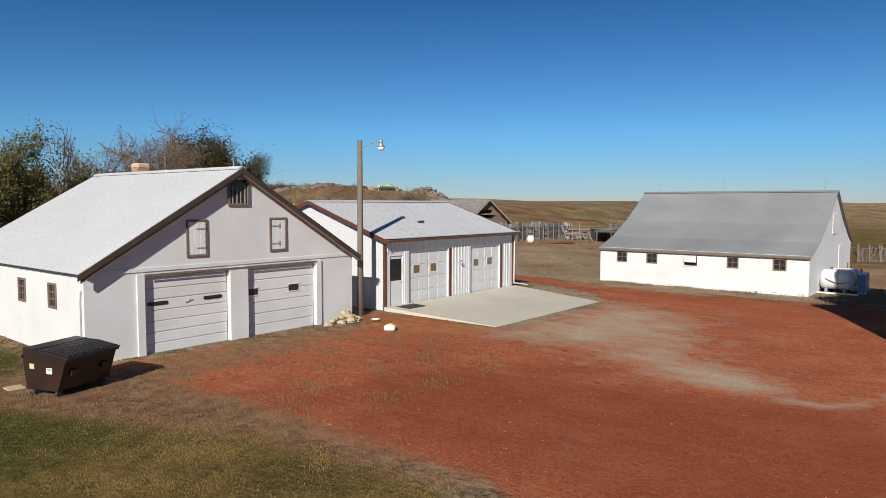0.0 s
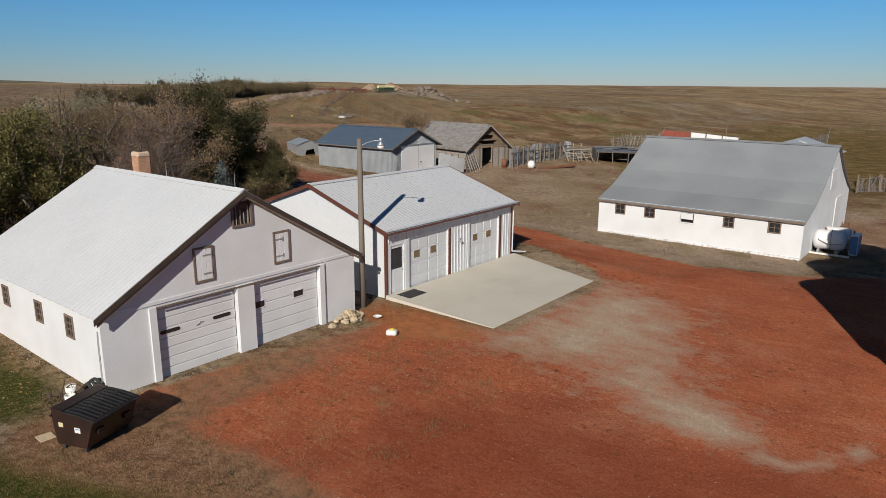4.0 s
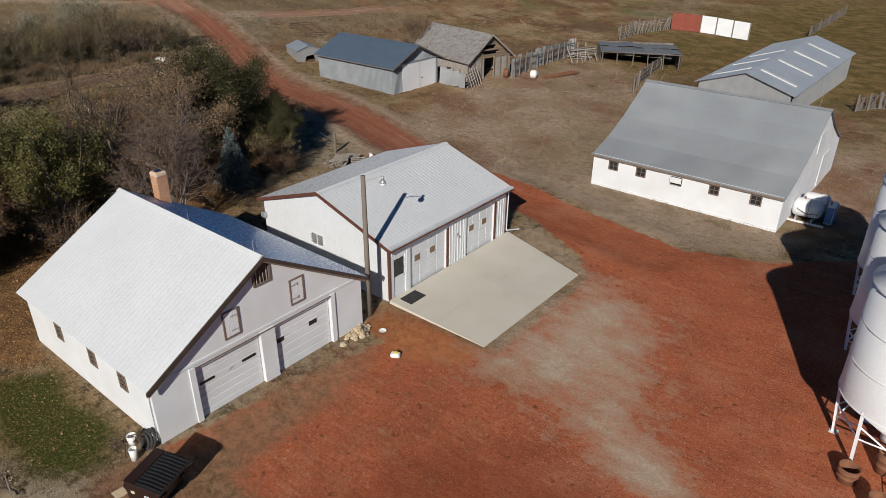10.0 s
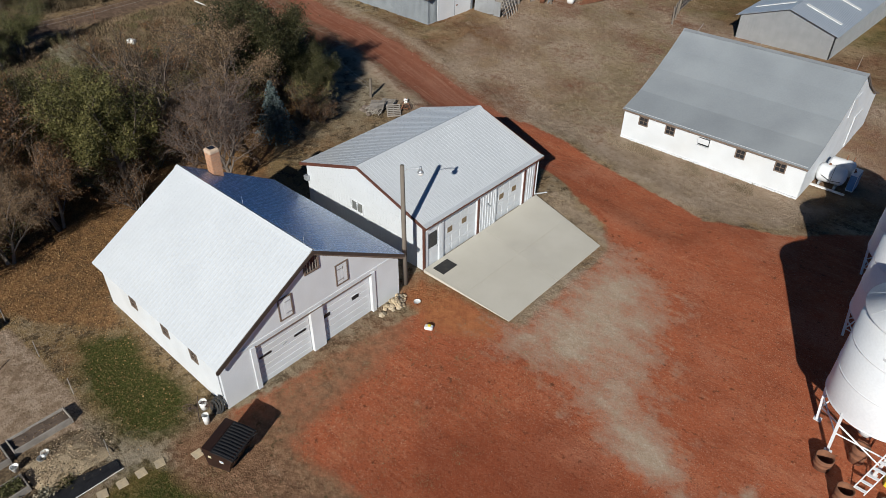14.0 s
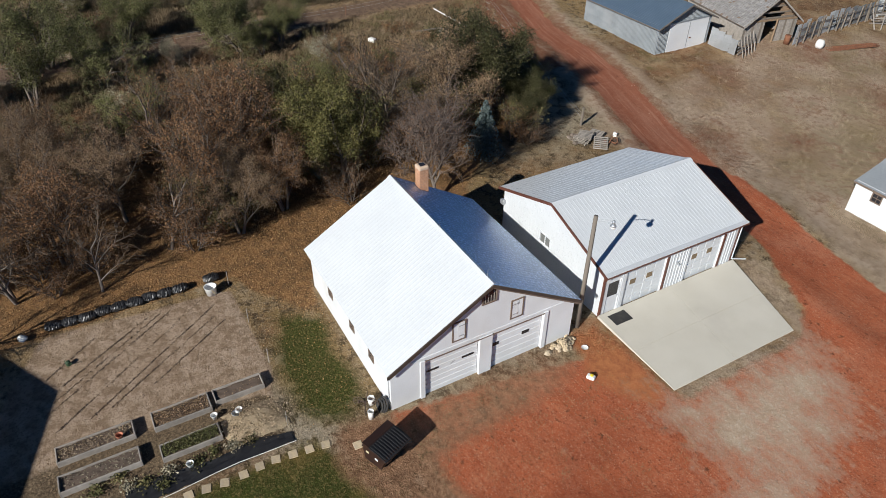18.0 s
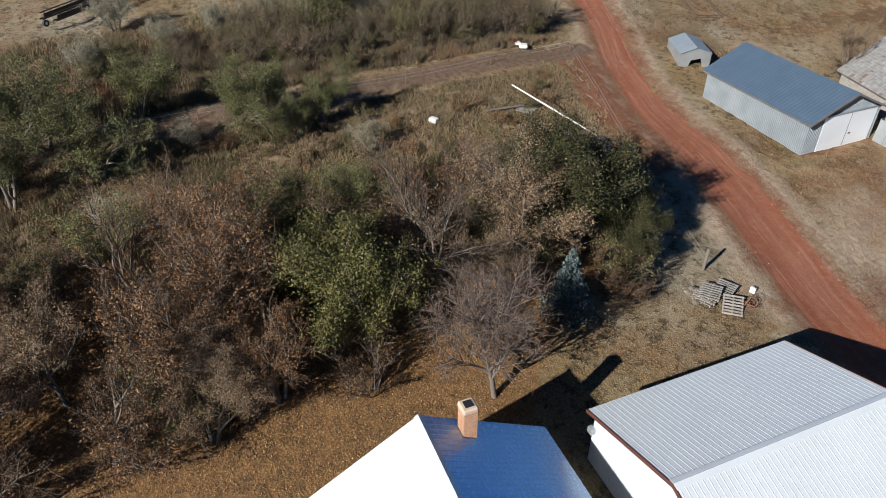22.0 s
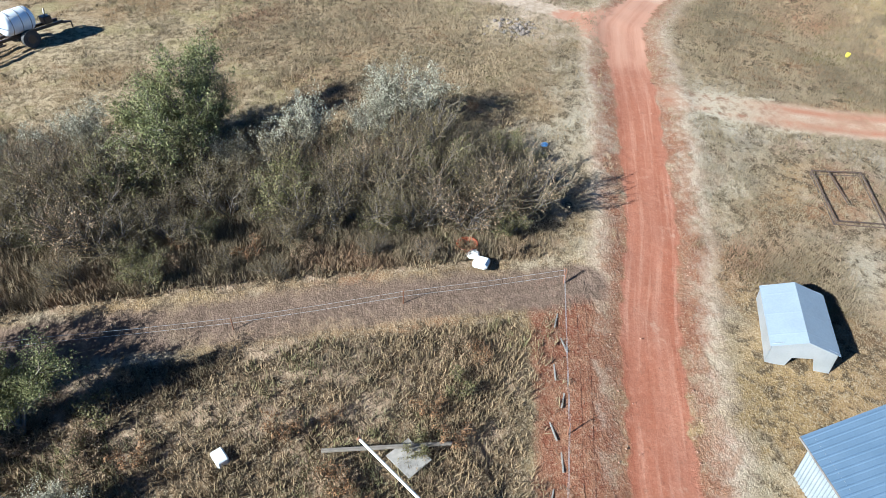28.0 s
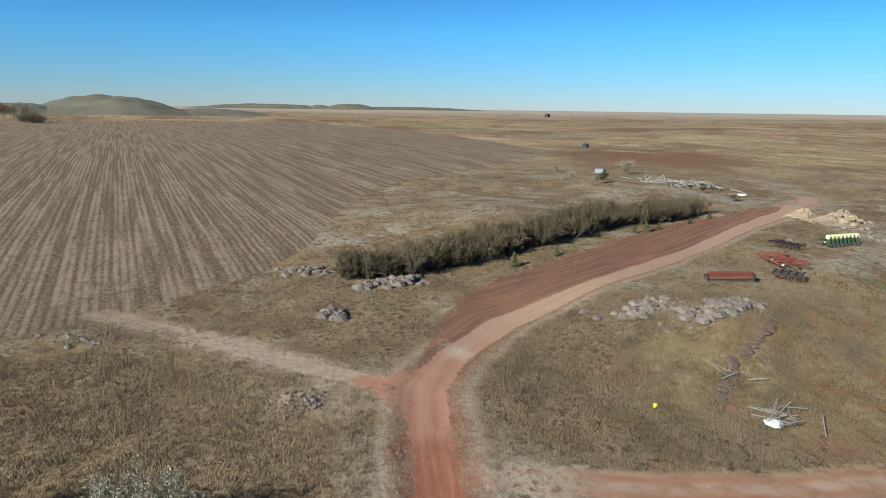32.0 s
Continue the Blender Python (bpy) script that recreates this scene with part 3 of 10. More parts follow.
def ground_material():
    m = bpy.data.materials.new("ground")
    m.use_nodes = True
    N, L = m.node_tree.nodes, m.node_tree.links
    b = N["Principled BSDF"]
    co = N.new("ShaderNodeTexCoord").outputs["Object"]

    def nz(s, detail=4.0, rough=0.55, vec=None):
        n = N.new("ShaderNodeTexNoise")
        n.inputs["Scale"].default_value, n.inputs["Detail"].default_value, n.inputs["Roughness"].default_value = s, detail, rough
        L.new(vec or co, n.inputs["Vector"])
        return n.outputs["Fac"]

    def rng(v, lo, hi, a=0.0, c=1.0):
        r = N.new("ShaderNodeMapRange")
        for i, x in ((1, lo), (2, hi), (3, a), (4, c)):
            r.inputs[i].default_value = x
        L.new(v, r.inputs[0])
        return r.outputs[0]

    def math_node(op, a, c):
        n = N.new("ShaderNodeMath")
        n.operation = op
        for i, v in ((0, a), (1, c)):
            if isinstance(v, (int, float)):
                n.inputs[i].default_value = v
            else:
                L.new(v, n.inputs[i])
        return n.outputs[0]

    def mix(f, a, c):
        x = N.new("ShaderNodeMix")
        x.data_type = "RGBA"
        L.new(f, x.inputs[0])
        for i, v in ((6, a), (7, c)):
            if isinstance(v, tuple):
                x.inputs[i].default_value = (*v, 1)
            else:
                L.new(v, x.inputs[i])
        return x.outputs[2]

    def zone(name, noise_out, amp, lo=0.42, hi=0.58):
        a = N.new("ShaderNodeAttribute")
        a.attribute_name = name
        shifted = math_node("ADD", a.outputs["Fac"], math_node("MULTIPLY", math_node("SUBTRACT", noise_out, 0.5), amp))
        return rng(shifted, lo, hi)

    n_huge, n_big, n_mid, n_small, n_fine = nz(0.02), nz(0.11, 6), nz(0.5, 6, 0.6), nz(2.2, 6, 0.68), nz(9.0, 5, 0.72)
    n_tiny = nz(30.0, 3, 0.7)
    blotch = math_node("ADD", math_node("MULTIPLY", n_mid, 0.55), math_node("MULTIPLY", n_small, 0.45))

    def attr(name):
        a = N.new("ShaderNodeAttribute")
        a.attribute_name = name
        return a.outputs["Fac"]

    cv = N.new("ShaderNodeCombineXYZ")
    L.new(math_node("MULTIPLY", attr("road_u"), 0.06), cv.inputs[0])
    L.new(math_node("MULTIPLY", attr("road_v"), 1.15), cv.inputs[1])
    streak = nz(1.0, 5, 0.6, cv.outputs[0])
    # dry prairie grass
    tuft_shade = nz(1.1, 7, 0.72)
    dry = mix(rng(n_mid, 0.38, 0.62), (0.28, 0.185, 0.105), (0.16, 0.1, 0.054))
    dry = mix(rng(n_big, 0.46, 0.64), dry, (0.34, 0.275, 0.185))
    dry = mix(rng(nz(0.16, 6, 0.65), 0.52, 0.64, 0, 0.8), dry, (0.13, 0.088, 0.05))
    dry = mix(rng(nz(0.075, 5, 0.6), 0.5, 0.62, 0, 0.7), dry, (0.3, 0.195, 0.09))
    dry = mix(rng(nz(0.055, 6, 0.6), 0.52, 0.64, 0, 0.55), dry, (0.37, 0.33, 0.27))
    dry = mix(rng(nz(0.13, 6, 0.65), 0.55, 0.64, 0, 0.55), dry, (0.22, 0.105, 0.058))
    dry = mix(rng(nz(0.17, 6, 0.68), 0.53, 0.62, 0, 0.7), dry, (0.4, 0.335, 0.245))
    dry = mix(rng(n_huge, 0.5, 0.7, 0, 0.4), dry, (0.13, 0.115, 0.05))
    # dark flecks: shade between grass tufts, mixed into the colour
    dry = mix(rng(tuft_shade, 0.5, 0.6, 0, 0.8), dry, (0.07, 0.05, 0.03))
    dry = mix(rng(n_small, 0.52, 0.6, 0, 0.5), dry, (0.06, 0.042, 0.025))
    dry = mix(rng(n_fine, 0.52, 0.6, 0, 0.55), dry, (0.42, 0.33, 0.22))
    dry = mix(rng(n_tiny, 0.5, 0.6, 0, 0.4), dry, (0.07, 0.05, 0.03))
    col = dry
    # distant plain in long bands
    mp = N.new("ShaderNodeMapping")
    mp.inputs["Scale"].default_value, mp.inputs["Rotation"].default_value = (0.004, 0.03, 0.01), (0, 0, radians(35))
    L.new(co, mp.inputs[0])
    bands = nz(1.0, 6, 0.6, mp.outputs[0])
    plain = mix(rng(bands, 0.4, 0.58), (0.23, 0.15, 0.092), (0.35, 0.248, 0.142))
    plain = mix(rng(nz(0.6, 5, 0.6, mp.outputs[0]), 0.54, 0.64, 0, 0.8), plain, (0.42, 0.34, 0.225))
    plain = mix(rng(nz(0.35, 5, 0.6, mp.outputs[0]), 0.54, 0.66, 0, 0.6), plain, (0.17, 0.16, 0.065))
    plain = mix(rng(nz(0.006, 5), 0.45, 0.62), plain, (0.27, 0.195, 0.13))
    plain = mix(rng(nz(0.012, 6, 0.62), 0.5, 0.58, 0, 0.7), plain, (0.38, 0.27, 0.13))
    plain = mix(rng(nz(0.009, 6, 0.62), 0.53, 0.6, 0, 0.7), plain, (0.15, 0.08, 0.045))
    plain = mix(rng(n_big, 0.5, 0.7, 0, 0.6), plain, (0.14, 0.095, 0.055))
    plain = mix(rng(nz(0.03, 7, 0.7), 0.52, 0.6, 0, 0.6), plain, (0.13, 0.09, 0.055))
    plain = mix(rng(nz(0.05, 7, 0.7), 0.56, 0.64, 0, 0.7), plain, (0.44, 0.35, 0.24))
    plain = mix(rng(nz(0.017, 6, 0.65), 0.55, 0.62, 0, 0.6), plain, (0.2, 0.1, 0.055))
    plain = mix(rng(n_mid, 0.52, 0.62, 0, 0.6), plain, (0.11, 0.08, 0.05))
    # aerial haze put into the colour: the ground pales with distance
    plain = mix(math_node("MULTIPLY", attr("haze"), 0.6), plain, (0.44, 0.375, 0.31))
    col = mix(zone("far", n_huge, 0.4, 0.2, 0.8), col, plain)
    # leaf litter and brush floor
    litter = mix(rng(n_small, 0.4, 0.62), (0.24, 0.13, 0.06), (0.12, 0.072, 0.038))
    litter = mix(rng(n_fine, 0.5, 0.68, 0, 0.8), litter, (0.38, 0.23, 0.11))
    col = mix(zone("litter", n_mid, 0.5), col, litter)
    # brown brush floor, its colour darkened for the shade beneath the shrubs
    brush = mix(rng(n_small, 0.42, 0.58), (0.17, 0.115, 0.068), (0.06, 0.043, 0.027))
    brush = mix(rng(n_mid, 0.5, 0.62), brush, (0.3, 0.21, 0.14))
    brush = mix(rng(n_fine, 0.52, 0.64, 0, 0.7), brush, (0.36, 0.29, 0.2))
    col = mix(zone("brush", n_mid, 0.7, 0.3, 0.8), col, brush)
    mead = mix(rng(n_small, 0.45, 0.55), (0.37, 0.285, 0.18), (0.17, 0.125, 0.074))
    mead = mix(rng(nz(0.12, 5, 0.6), 0.48, 0.6, 0, 0.8), mead, (0.21, 0.125, 0.062))
    mead = mix(rng(nz(0.2, 5, 0.6), 0.52, 0.62, 0, 0.7), mead, (0.24, 0.2, 0.09))
    mead = mix(rng(n_fine, 0.52, 0.64, 0, 0.6), mead, (0.4, 0.315, 0.2))
    col = mix(math_node("MULTIPLY", zone("meadow", blotch, 1.2, 0.25, 0.8), 0.8), col, mead)
    hea = mix(rng(n_small, 0.42, 0.58), (0.275, 0.194, 0.118), (0.115, 0.081, 0.047))
    hea = mix(rng(nz(0.21, 6, 0.65), 0.5, 0.6, 0, 0.75), hea, (0.17, 0.092, 0.048))
    hea = mix(rng(nz(0.33, 6, 0.65), 0.54, 0.62, 0, 0.7), hea, (0.12, 0.11, 0.048))
    hea = mix(rng(n_fine, 0.52, 0.62, 0, 0.7), hea, (0.3, 0.225, 0.14))
    hea = mix(rng(tuft_shade, 0.52, 0.59, 0, 0.75), hea, (0.05, 0.037, 0.022))
    col = mix(math_node("MULTIPLY", zone("heath", blotch, 1.4, 0.3, 0.8), 0.9), col, hea)
    # garden plot with straw rows
    gd = mix(rng(n_small, 0.42, 0.58), (0.34, 0.255, 0.185), (0.22, 0.155, 0.105))
    gd = mix(rng(nz(1.3, 6, 0.7), 0.52, 0.6, 0, 0.6), gd, (0.4, 0.31, 0.235))
    gd = mix(rng(n_fine, 0.52, 0.6, 0, 0.6), gd, (0.15, 0.1, 0.065))
    gd = mix(zone("beds", n_small, 0.5), gd, mix(rng(n_fine, 0.42, 0.6), (0.085, 0.062, 0.042), (0.19, 0.14, 0.09)))
    col = mix(zone("garden", n_small, 0.3), col, gd)
    # stubble field: rows that run towards the far hill
    fm = N.new("ShaderNodeMapping")
    fm.inputs["Rotation"].default_value = (0, 0, radians(-5))
    L.new(co, fm.inputs[0])
    w2 = N.new("ShaderNodeTexWave")
    w2.bands_direction, w2.inputs["Scale"].default_value, w2.inputs["Distortion"].default_value, w2.inputs["Detail"].default_value, w2.inputs["Detail Scale"].default_value = "Y", 0.34, 1.6, 4, 1.2
    L.new(fm.outputs[0], w2.inputs[0])
    w3 = N.new("ShaderNodeTexNoise")
    fs = N.new("ShaderNodeMapping")
    fs.inputs["Scale"].default_value = (0.004, 0.16, 0.1)
    L.new(fm.outputs[0], fs.inputs[0])
    L.new(fs.outputs[0], w3.inputs["Vector"])
    w3.inputs["Detail"].default_value = 4
    fcol = mix(rng(w3.outputs["Fac"], 0.45, 0.56), (0.31, 0.23, 0.155), (0.15, 0.1, 0.064))
    fcol = mix(rng(n_big, 0.42, 0.66, 0, 0.5), fcol, (0.25, 0.18, 0.125))
    fcol = mix(math_node("MULTIPLY", rng(w2.outputs["Fac"], 0.1, 0.6, 0.75, 0.0), rng(n_big, 0.36, 0.6, 0.35, 1.0)), fcol, (0.085, 0.058, 0.04))
    fcol = mix(rng(n_fine, 0.5, 0.62, 0, 0.7), fcol, (0.1, 0.072, 0.052))
    fcol = mix(rng(n_mid, 0.52, 0.62, 0, 0.55), fcol, (0.13, 0.088, 0.058))
    fcol = mix(rng(n_small, 0.5, 0.75, 0, 0.6), fcol, (0.42, 0.36, 0.29))
    col = mix(zone("field", n_mid, 0.2), col, fcol)
    um = mix(rng(n_mid, 0.36, 0.64), (0.24, 0.128, 0.066), (0.12, 0.064, 0.034))
    um = mix(rng(n_big, 0.48, 0.62, 0, 0.85), um, (0.33, 0.235, 0.135))
    um = mix(rng(nz(0.05, 6, 0.6), 0.5, 0.62, 0, 0.75), um, (0.165, 0.15, 0.06))
    um = mix(rng(nz(0.19, 6, 0.68), 0.52, 0.62, 0, 0.75), um, (0.38, 0.285, 0.17))
    um = mix(rng(nz(0.14, 6, 0.65), 0.55, 0.64, 0, 0.6), um, (0.23, 0.1, 0.055))
    um = mix(rng(tuft_shade, 0.52, 0.62, 0, 0.5), um, (0.07, 0.043, 0.027))
    um = mix(rng(nz(0.085, 6, 0.62), 0.52, 0.6, 0, 0.8), um, (0.115, 0.058, 0.032))
    um = mix(rng(nz(0.062, 6, 0.62), 0.54, 0.62, 0, 0.8), um, (0.12, 0.128, 0.042))
    um = mix(rng(nz(0.048, 6, 0.6), 0.56, 0.64, 0, 0.35), um, (0.33, 0.24, 0.14))
    um = mix(rng(n_fine, 0.53, 0.62, 0, 0.5), um, (0.34, 0.23, 0.13))
    col = mix(math_node("MULTIPLY", zone("umber", blotch, 1.2, 0.25, 0.8), 0.85), col, um)
    # green grass
    green = mix(rng(n_mid, 0.4, 0.6), (0.23, 0.15, 0.055), (0.11, 0.085, 0.028))
    green = mix(zone("lush", blotch, 1.8, 0.3, 0.8), green, (0.05, 0.062, 0.016))
    green = mix(rng(n_small, 0.5, 0.62, 0, 0.6), green, (0.065, 0.058, 0.02))
    green = mix(rng(n_fine, 0.5, 0.62, 0, 0.55), green, (0.27, 0.19, 0.085))
    green = mix(rng(n_tiny, 0.5, 0.62, 0, 0.6), green, (0.05, 0.042, 0.016))
    col = mix(zone("green", blotch, 1.2, 0.35, 0.8), col, green)
    # reddish soil that shows through, trodden ground, red scoria yard and road
    verge = mix(rng(n_small, 0.4, 0.62), (0.44, 0.34, 0.255), (0.31, 0.225, 0.155))
    col = mix(zone("verge", blotch, 2.2, 0.4, 1.0), col, verge)
    soft = mix(rng(n_small, 0.38, 0.62), (0.15, 0.054, 0.031), (0.22, 0.112, 0.066))
    soft = mix(rng(n_fine, 0.52, 0.64, 0, 0.5), soft, (0.36, 0.26, 0.19))
    col = mix(zone("soft_red", blotch, 2.2, 0.5, 1.0), col, soft)
    gs = N.new("ShaderNodeMapping")
    gs.inputs["Scale"].default_value, gs.inputs["Rotation"].default_value = (0.6, 1.5, 1.0), (0, 0, radians(-50))
    L.new(co, gs.inputs[0])
    dust = math_node("ADD", math_node("MULTIPLY", nz(1.0, 6, 0.66, gs.outputs[0]), 0.3), math_node("MULTIPLY", blotch, 0.7))
    pale = mix(rng(n_small, 0.4, 0.65), (0.44, 0.345, 0.255), (0.36, 0.26, 0.18))
    pale = mix(rng(n_fine, 0.5, 0.66, 0, 0.7), pale, (0.52, 0.45, 0.37))
    pale = mix(rng(n_tiny, 0.56, 0.66, 0, 0.5), pale, (0.2, 0.15, 0.11))
    trk = mix(rng(n_small, 0.4, 0.62), (0.18, 0.122, 0.09), (0.115, 0.078, 0.056))
    trk = mix(rng(n_fine, 0.5, 0.64, 0, 0.6), trk, (0.17, 0.12, 0.085))
    col = mix(zone("track", blotch, 1.8, 0.4, 0.95), col, trk)
    sdr = mix(rng(n_mid, 0.4, 0.6), (0.28, 0.16, 0.108), (0.34, 0.245, 0.175))
    sdr = mix(rng(n_fine, 0.5, 0.62, 0, 0.5), sdr, (0.2, 0.12, 0.078))
    ruts = rng(math_node("ABSOLUTE", math_node("SUBTRACT", math_node("ABSOLUTE", attr("side_v"), 0.0), 0.75), 0.0), 0.1, 0.5, 0.85, 0.0)
    sdr = mix(math_node("MULTIPLY", ruts, rng(n_mid, 0.35, 0.6, 0.3, 1.0)), sdr, (0.27, 0.115, 0.07))
    col = mix(zone("side", blotch, 1.9, 0.4, 1.0), col, sdr)
    red = mix(rng(n_mid, 0.36, 0.64), (0.385, 0.109, 0.05), (0.29, 0.081, 0.039))
    red = mix(rng(n_big, 0.45, 0.7, 0, 0.4), red, (0.37, 0.115, 0.055))
    red = mix(rng(nz(0.23, 5, 0.6), 0.52, 0.66, 0, 0.55), red, (0.42, 0.18, 0.11))
    red = mix(rng(nz(0.6, 6, 0.7), 0.56, 0.64, 0, 0.45), red, (0.42, 0.16, 0.085))
    # wheel scrapes and fine stones
    sm = N.new("ShaderNodeMapping")
    sm.inputs["Scale"].default_value, sm.inputs["Rotation"].default_value = (0.35, 2.4, 1.0), (0, 0, radians(-28))
    L.new(co, sm.inputs[0])
    red = mix(rng(nz(0.9, 6, 0.7, sm.outputs[0]), 0.54, 0.64, 0, 0.4), red, (0.45, 0.18, 0.095))
    red = mix(rng(nz(1.7, 6, 0.7, sm.outputs[0]), 0.56, 0.64, 0, 0.5), red, (0.2, 0.05, 0.024))
    red = mix(rng(n_fine, 0.5, 0.6, 0, 0.4), red, (0.2, 0.056, 0.031))
    red = mix(rng(nz(5.0, 7, 0.8), 0.54, 0.62, 0, 0.45), red, (0.43, 0.2, 0.125))
    red = mix(rng(nz(16.0, 4, 0.75), 0.57, 0.64, 0, 0.8), red, (0.5, 0.28, 0.18))
    red = mix(rng(nz(13.0, 4, 0.75), 0.57, 0.64, 0, 0.8), red, (0.12, 0.036, 0.02))
    red = mix(rng(nz(2.9, 5, 0.7), 0.6, 0.66, 0, 0.7), red, (0.09, 0.04, 0.022))
    red = mix(math_node("MULTIPLY", zone("deep", blotch, 1.6, 0.2, 0.95), 0.6), red, (0.2, 0.05, 0.024))
    tracks = mix(rng(streak, 0.4, 0.68), (0.18, 0.07, 0.044), (0.25, 0.122, 0.084))
    tracks = mix(rng(nz(2.6, 4, 0.6, cv.outputs[0]), 0.52, 0.66, 0, 0.7), tracks, (0.32, 0.18, 0.127))
    tracks = mix(rng(n_small, 0.5, 0.66, 0, 0.5), tracks, (0.29, 0.152, 0.105))
    tracks = mix(rng(n_fine, 0.5, 0.64, 0, 0.4), tracks, (0.17, 0.066, 0.042))
    on_road = math_node("MULTIPLY", rng(math_node("ABSOLUTE", attr("road_v"), 0.0), 2.2, 3.4, 1.0, 0.0), rng(attr("road_u"), 12.0, 20.0, 0.0, 0.75))
    red = mix(on_road, red, tracks)
    red = mix(math_node("MULTIPLY", attr("pink"), rng(streak, 0.35, 0.6, 0.5, 0.95)), red, (0.37, 0.205, 0.142))
    red = mix(math_node("MULTIPLY", attr("dusty"), rng(streak, 0.3, 0.6, 0.6, 0.95)), red, (0.35, 0.235, 0.16))
    col = mix(zone("yard", blotch, 0.9), col, red)
    plo = mix(rng(streak, 0.4, 0.6), (0.24, 0.115, 0.072), (0.15, 0.082, 0.056))
    plo = mix(rng(n_fine, 0.5, 0.64, 0, 0.6), plo, (0.3, 0.19, 0.13))
    col = mix(zone("ploughed", blotch, 0.8), col, plo)
    tan = mix(rng(n_small, 0.4, 0.62), (0.29, 0.165, 0.098), (0.17, 0.094, 0.055))
    tan = mix(rng(n_fine, 0.52, 0.62, 0, 0.5), tan, (0.36, 0.225, 0.14))
    tan = mix(rng(nz(1.7, 6, 0.7), 0.58, 0.65, 0, 0.8), tan, (0.08, 0.06, 0.03))
    tan = mix(rng(n_tiny, 0.54, 0.62, 0, 0.5), tan, (0.13, 0.075, 0.042))
    col = mix(zone("tan", blotch, 1.6, 0.35, 0.9), col, tan)
    ora = mix(rng(n_small, 0.38, 0.62), (0.42, 0.165, 0.07), (0.3, 0.11, 0.05))
    col = mix(zone("orange", blotch, 1.8, 0.4, 0.95), col, ora)
    col = mix(zone("pale", dust, 3.2, 0.3, 1.05), col, pale)
    L.new(col, b.inputs["Base Color"])
    b.inputs["Roughness"].default_value = 0.95
    b.inputs["Specular IOR Level"].default_value = 0.04
    bp = N.new("ShaderNodeBump")
    bp.inputs["Distance"].default_value = 0.16
    hard = math_node("MAXIMUM", attr("yard"), math_node("MAXIMUM", math_node("MAXIMUM", attr("pale"), math_node("MULTIPLY", attr("garden"), 0.6)), attr("side")))
    L.new(rng(hard, 0.2, 0.8, 0.85, 0.26), bp.inputs["Strength"])
    L.new(math_node("ADD", math_node("ADD", n_small, math_node("MULTIPLY", n_fine, 0.6)), math_node("MULTIPLY", n_tiny, 0.2)), bp.inputs["Height"])
    L.new(bp.outputs[0], b.inputs["Normal"])
    return m


ground_mesh.materials.append(ground_material())
ground = tagged(new("ground", ground_mesh), "dry autumn prairie with a red scoria yard and road", "ground", kind="structure")


def far_hill(x, y, rx, ry, h, rot, label, seed, n=44):
    """A rounded grassy hill on the plain."""
    u = np.linspace(-1.25, 1.25, n)
    U, V = np.meshgrid(u, u)
    c, q = math.cos(radians(rot)), math.sin(radians(rot))
    X, Y = x + U * rx * c - V * ry * q, y + U * rx * q + V * ry * c
    Z = ground_z(X, Y) - 1.5 + (h + 1.5) * np.exp(-(U ** 2 + V ** 2) ** 1.5 * 1.4) * (1 + 0.1 * wob(U * 9, V * 9, 0.9, seed)) - 2.0 * sstep(1.0, 1.25, np.maximum(abs(U), abs(V)))
    i = (np.arange(n - 1)[:, None] * n + np.arange(n - 1)[None, :]).ravel()
    me = bpy.data.meshes.new("hill")
    me.from_pydata(np.stack([X, Y, Z], 2).reshape(-1, 3).tolist(), [], np.stack([i, i + 1, i + n + 1, i + n], 1).tolist())
    for f in me.polygons:
        f.use_smooth = True
    me.materials.append(M["hill"])
    return tagged(new("hill", me), label, "hill", kind="structure")


M["hill"] = mat("hill", (0.14, 0.125, 0.08), (0.095, 0.085, 0.055), 0.95, scale=0.03, fine=0.3, bump=0.6, bscale=0.12, stain=(0.2, 0.17, 0.115), stain_amt=0.7)
far_hill(-1010, -55, 130, 92, 20, 5, "rounded grass hill beyond the stubble field", 1.0)
far_hill(-960, -150, 90, 60, 11, 20, "low grassy shoulder of the hill", 2.0)
far_hill(-1040, 60, 110, 80, 6, 0, "low grassy rise beside the hill", 3.0)
far_hill(-3171, 736, 90, 130, 24, 0, "small flat-topped butte on the horizon", 4.0)
far_hill(-3250, 610, 90, 60, 18, 0, "small butte on the horizon", 5.0)
far_hill(-3300, 380, 120, 320, 20, 0, "long low ridge on the horizon", 6.0)
far_hill(-3300, 1050, 120, 420, 14, 10, "long low ridge on the horizon", 7.0)

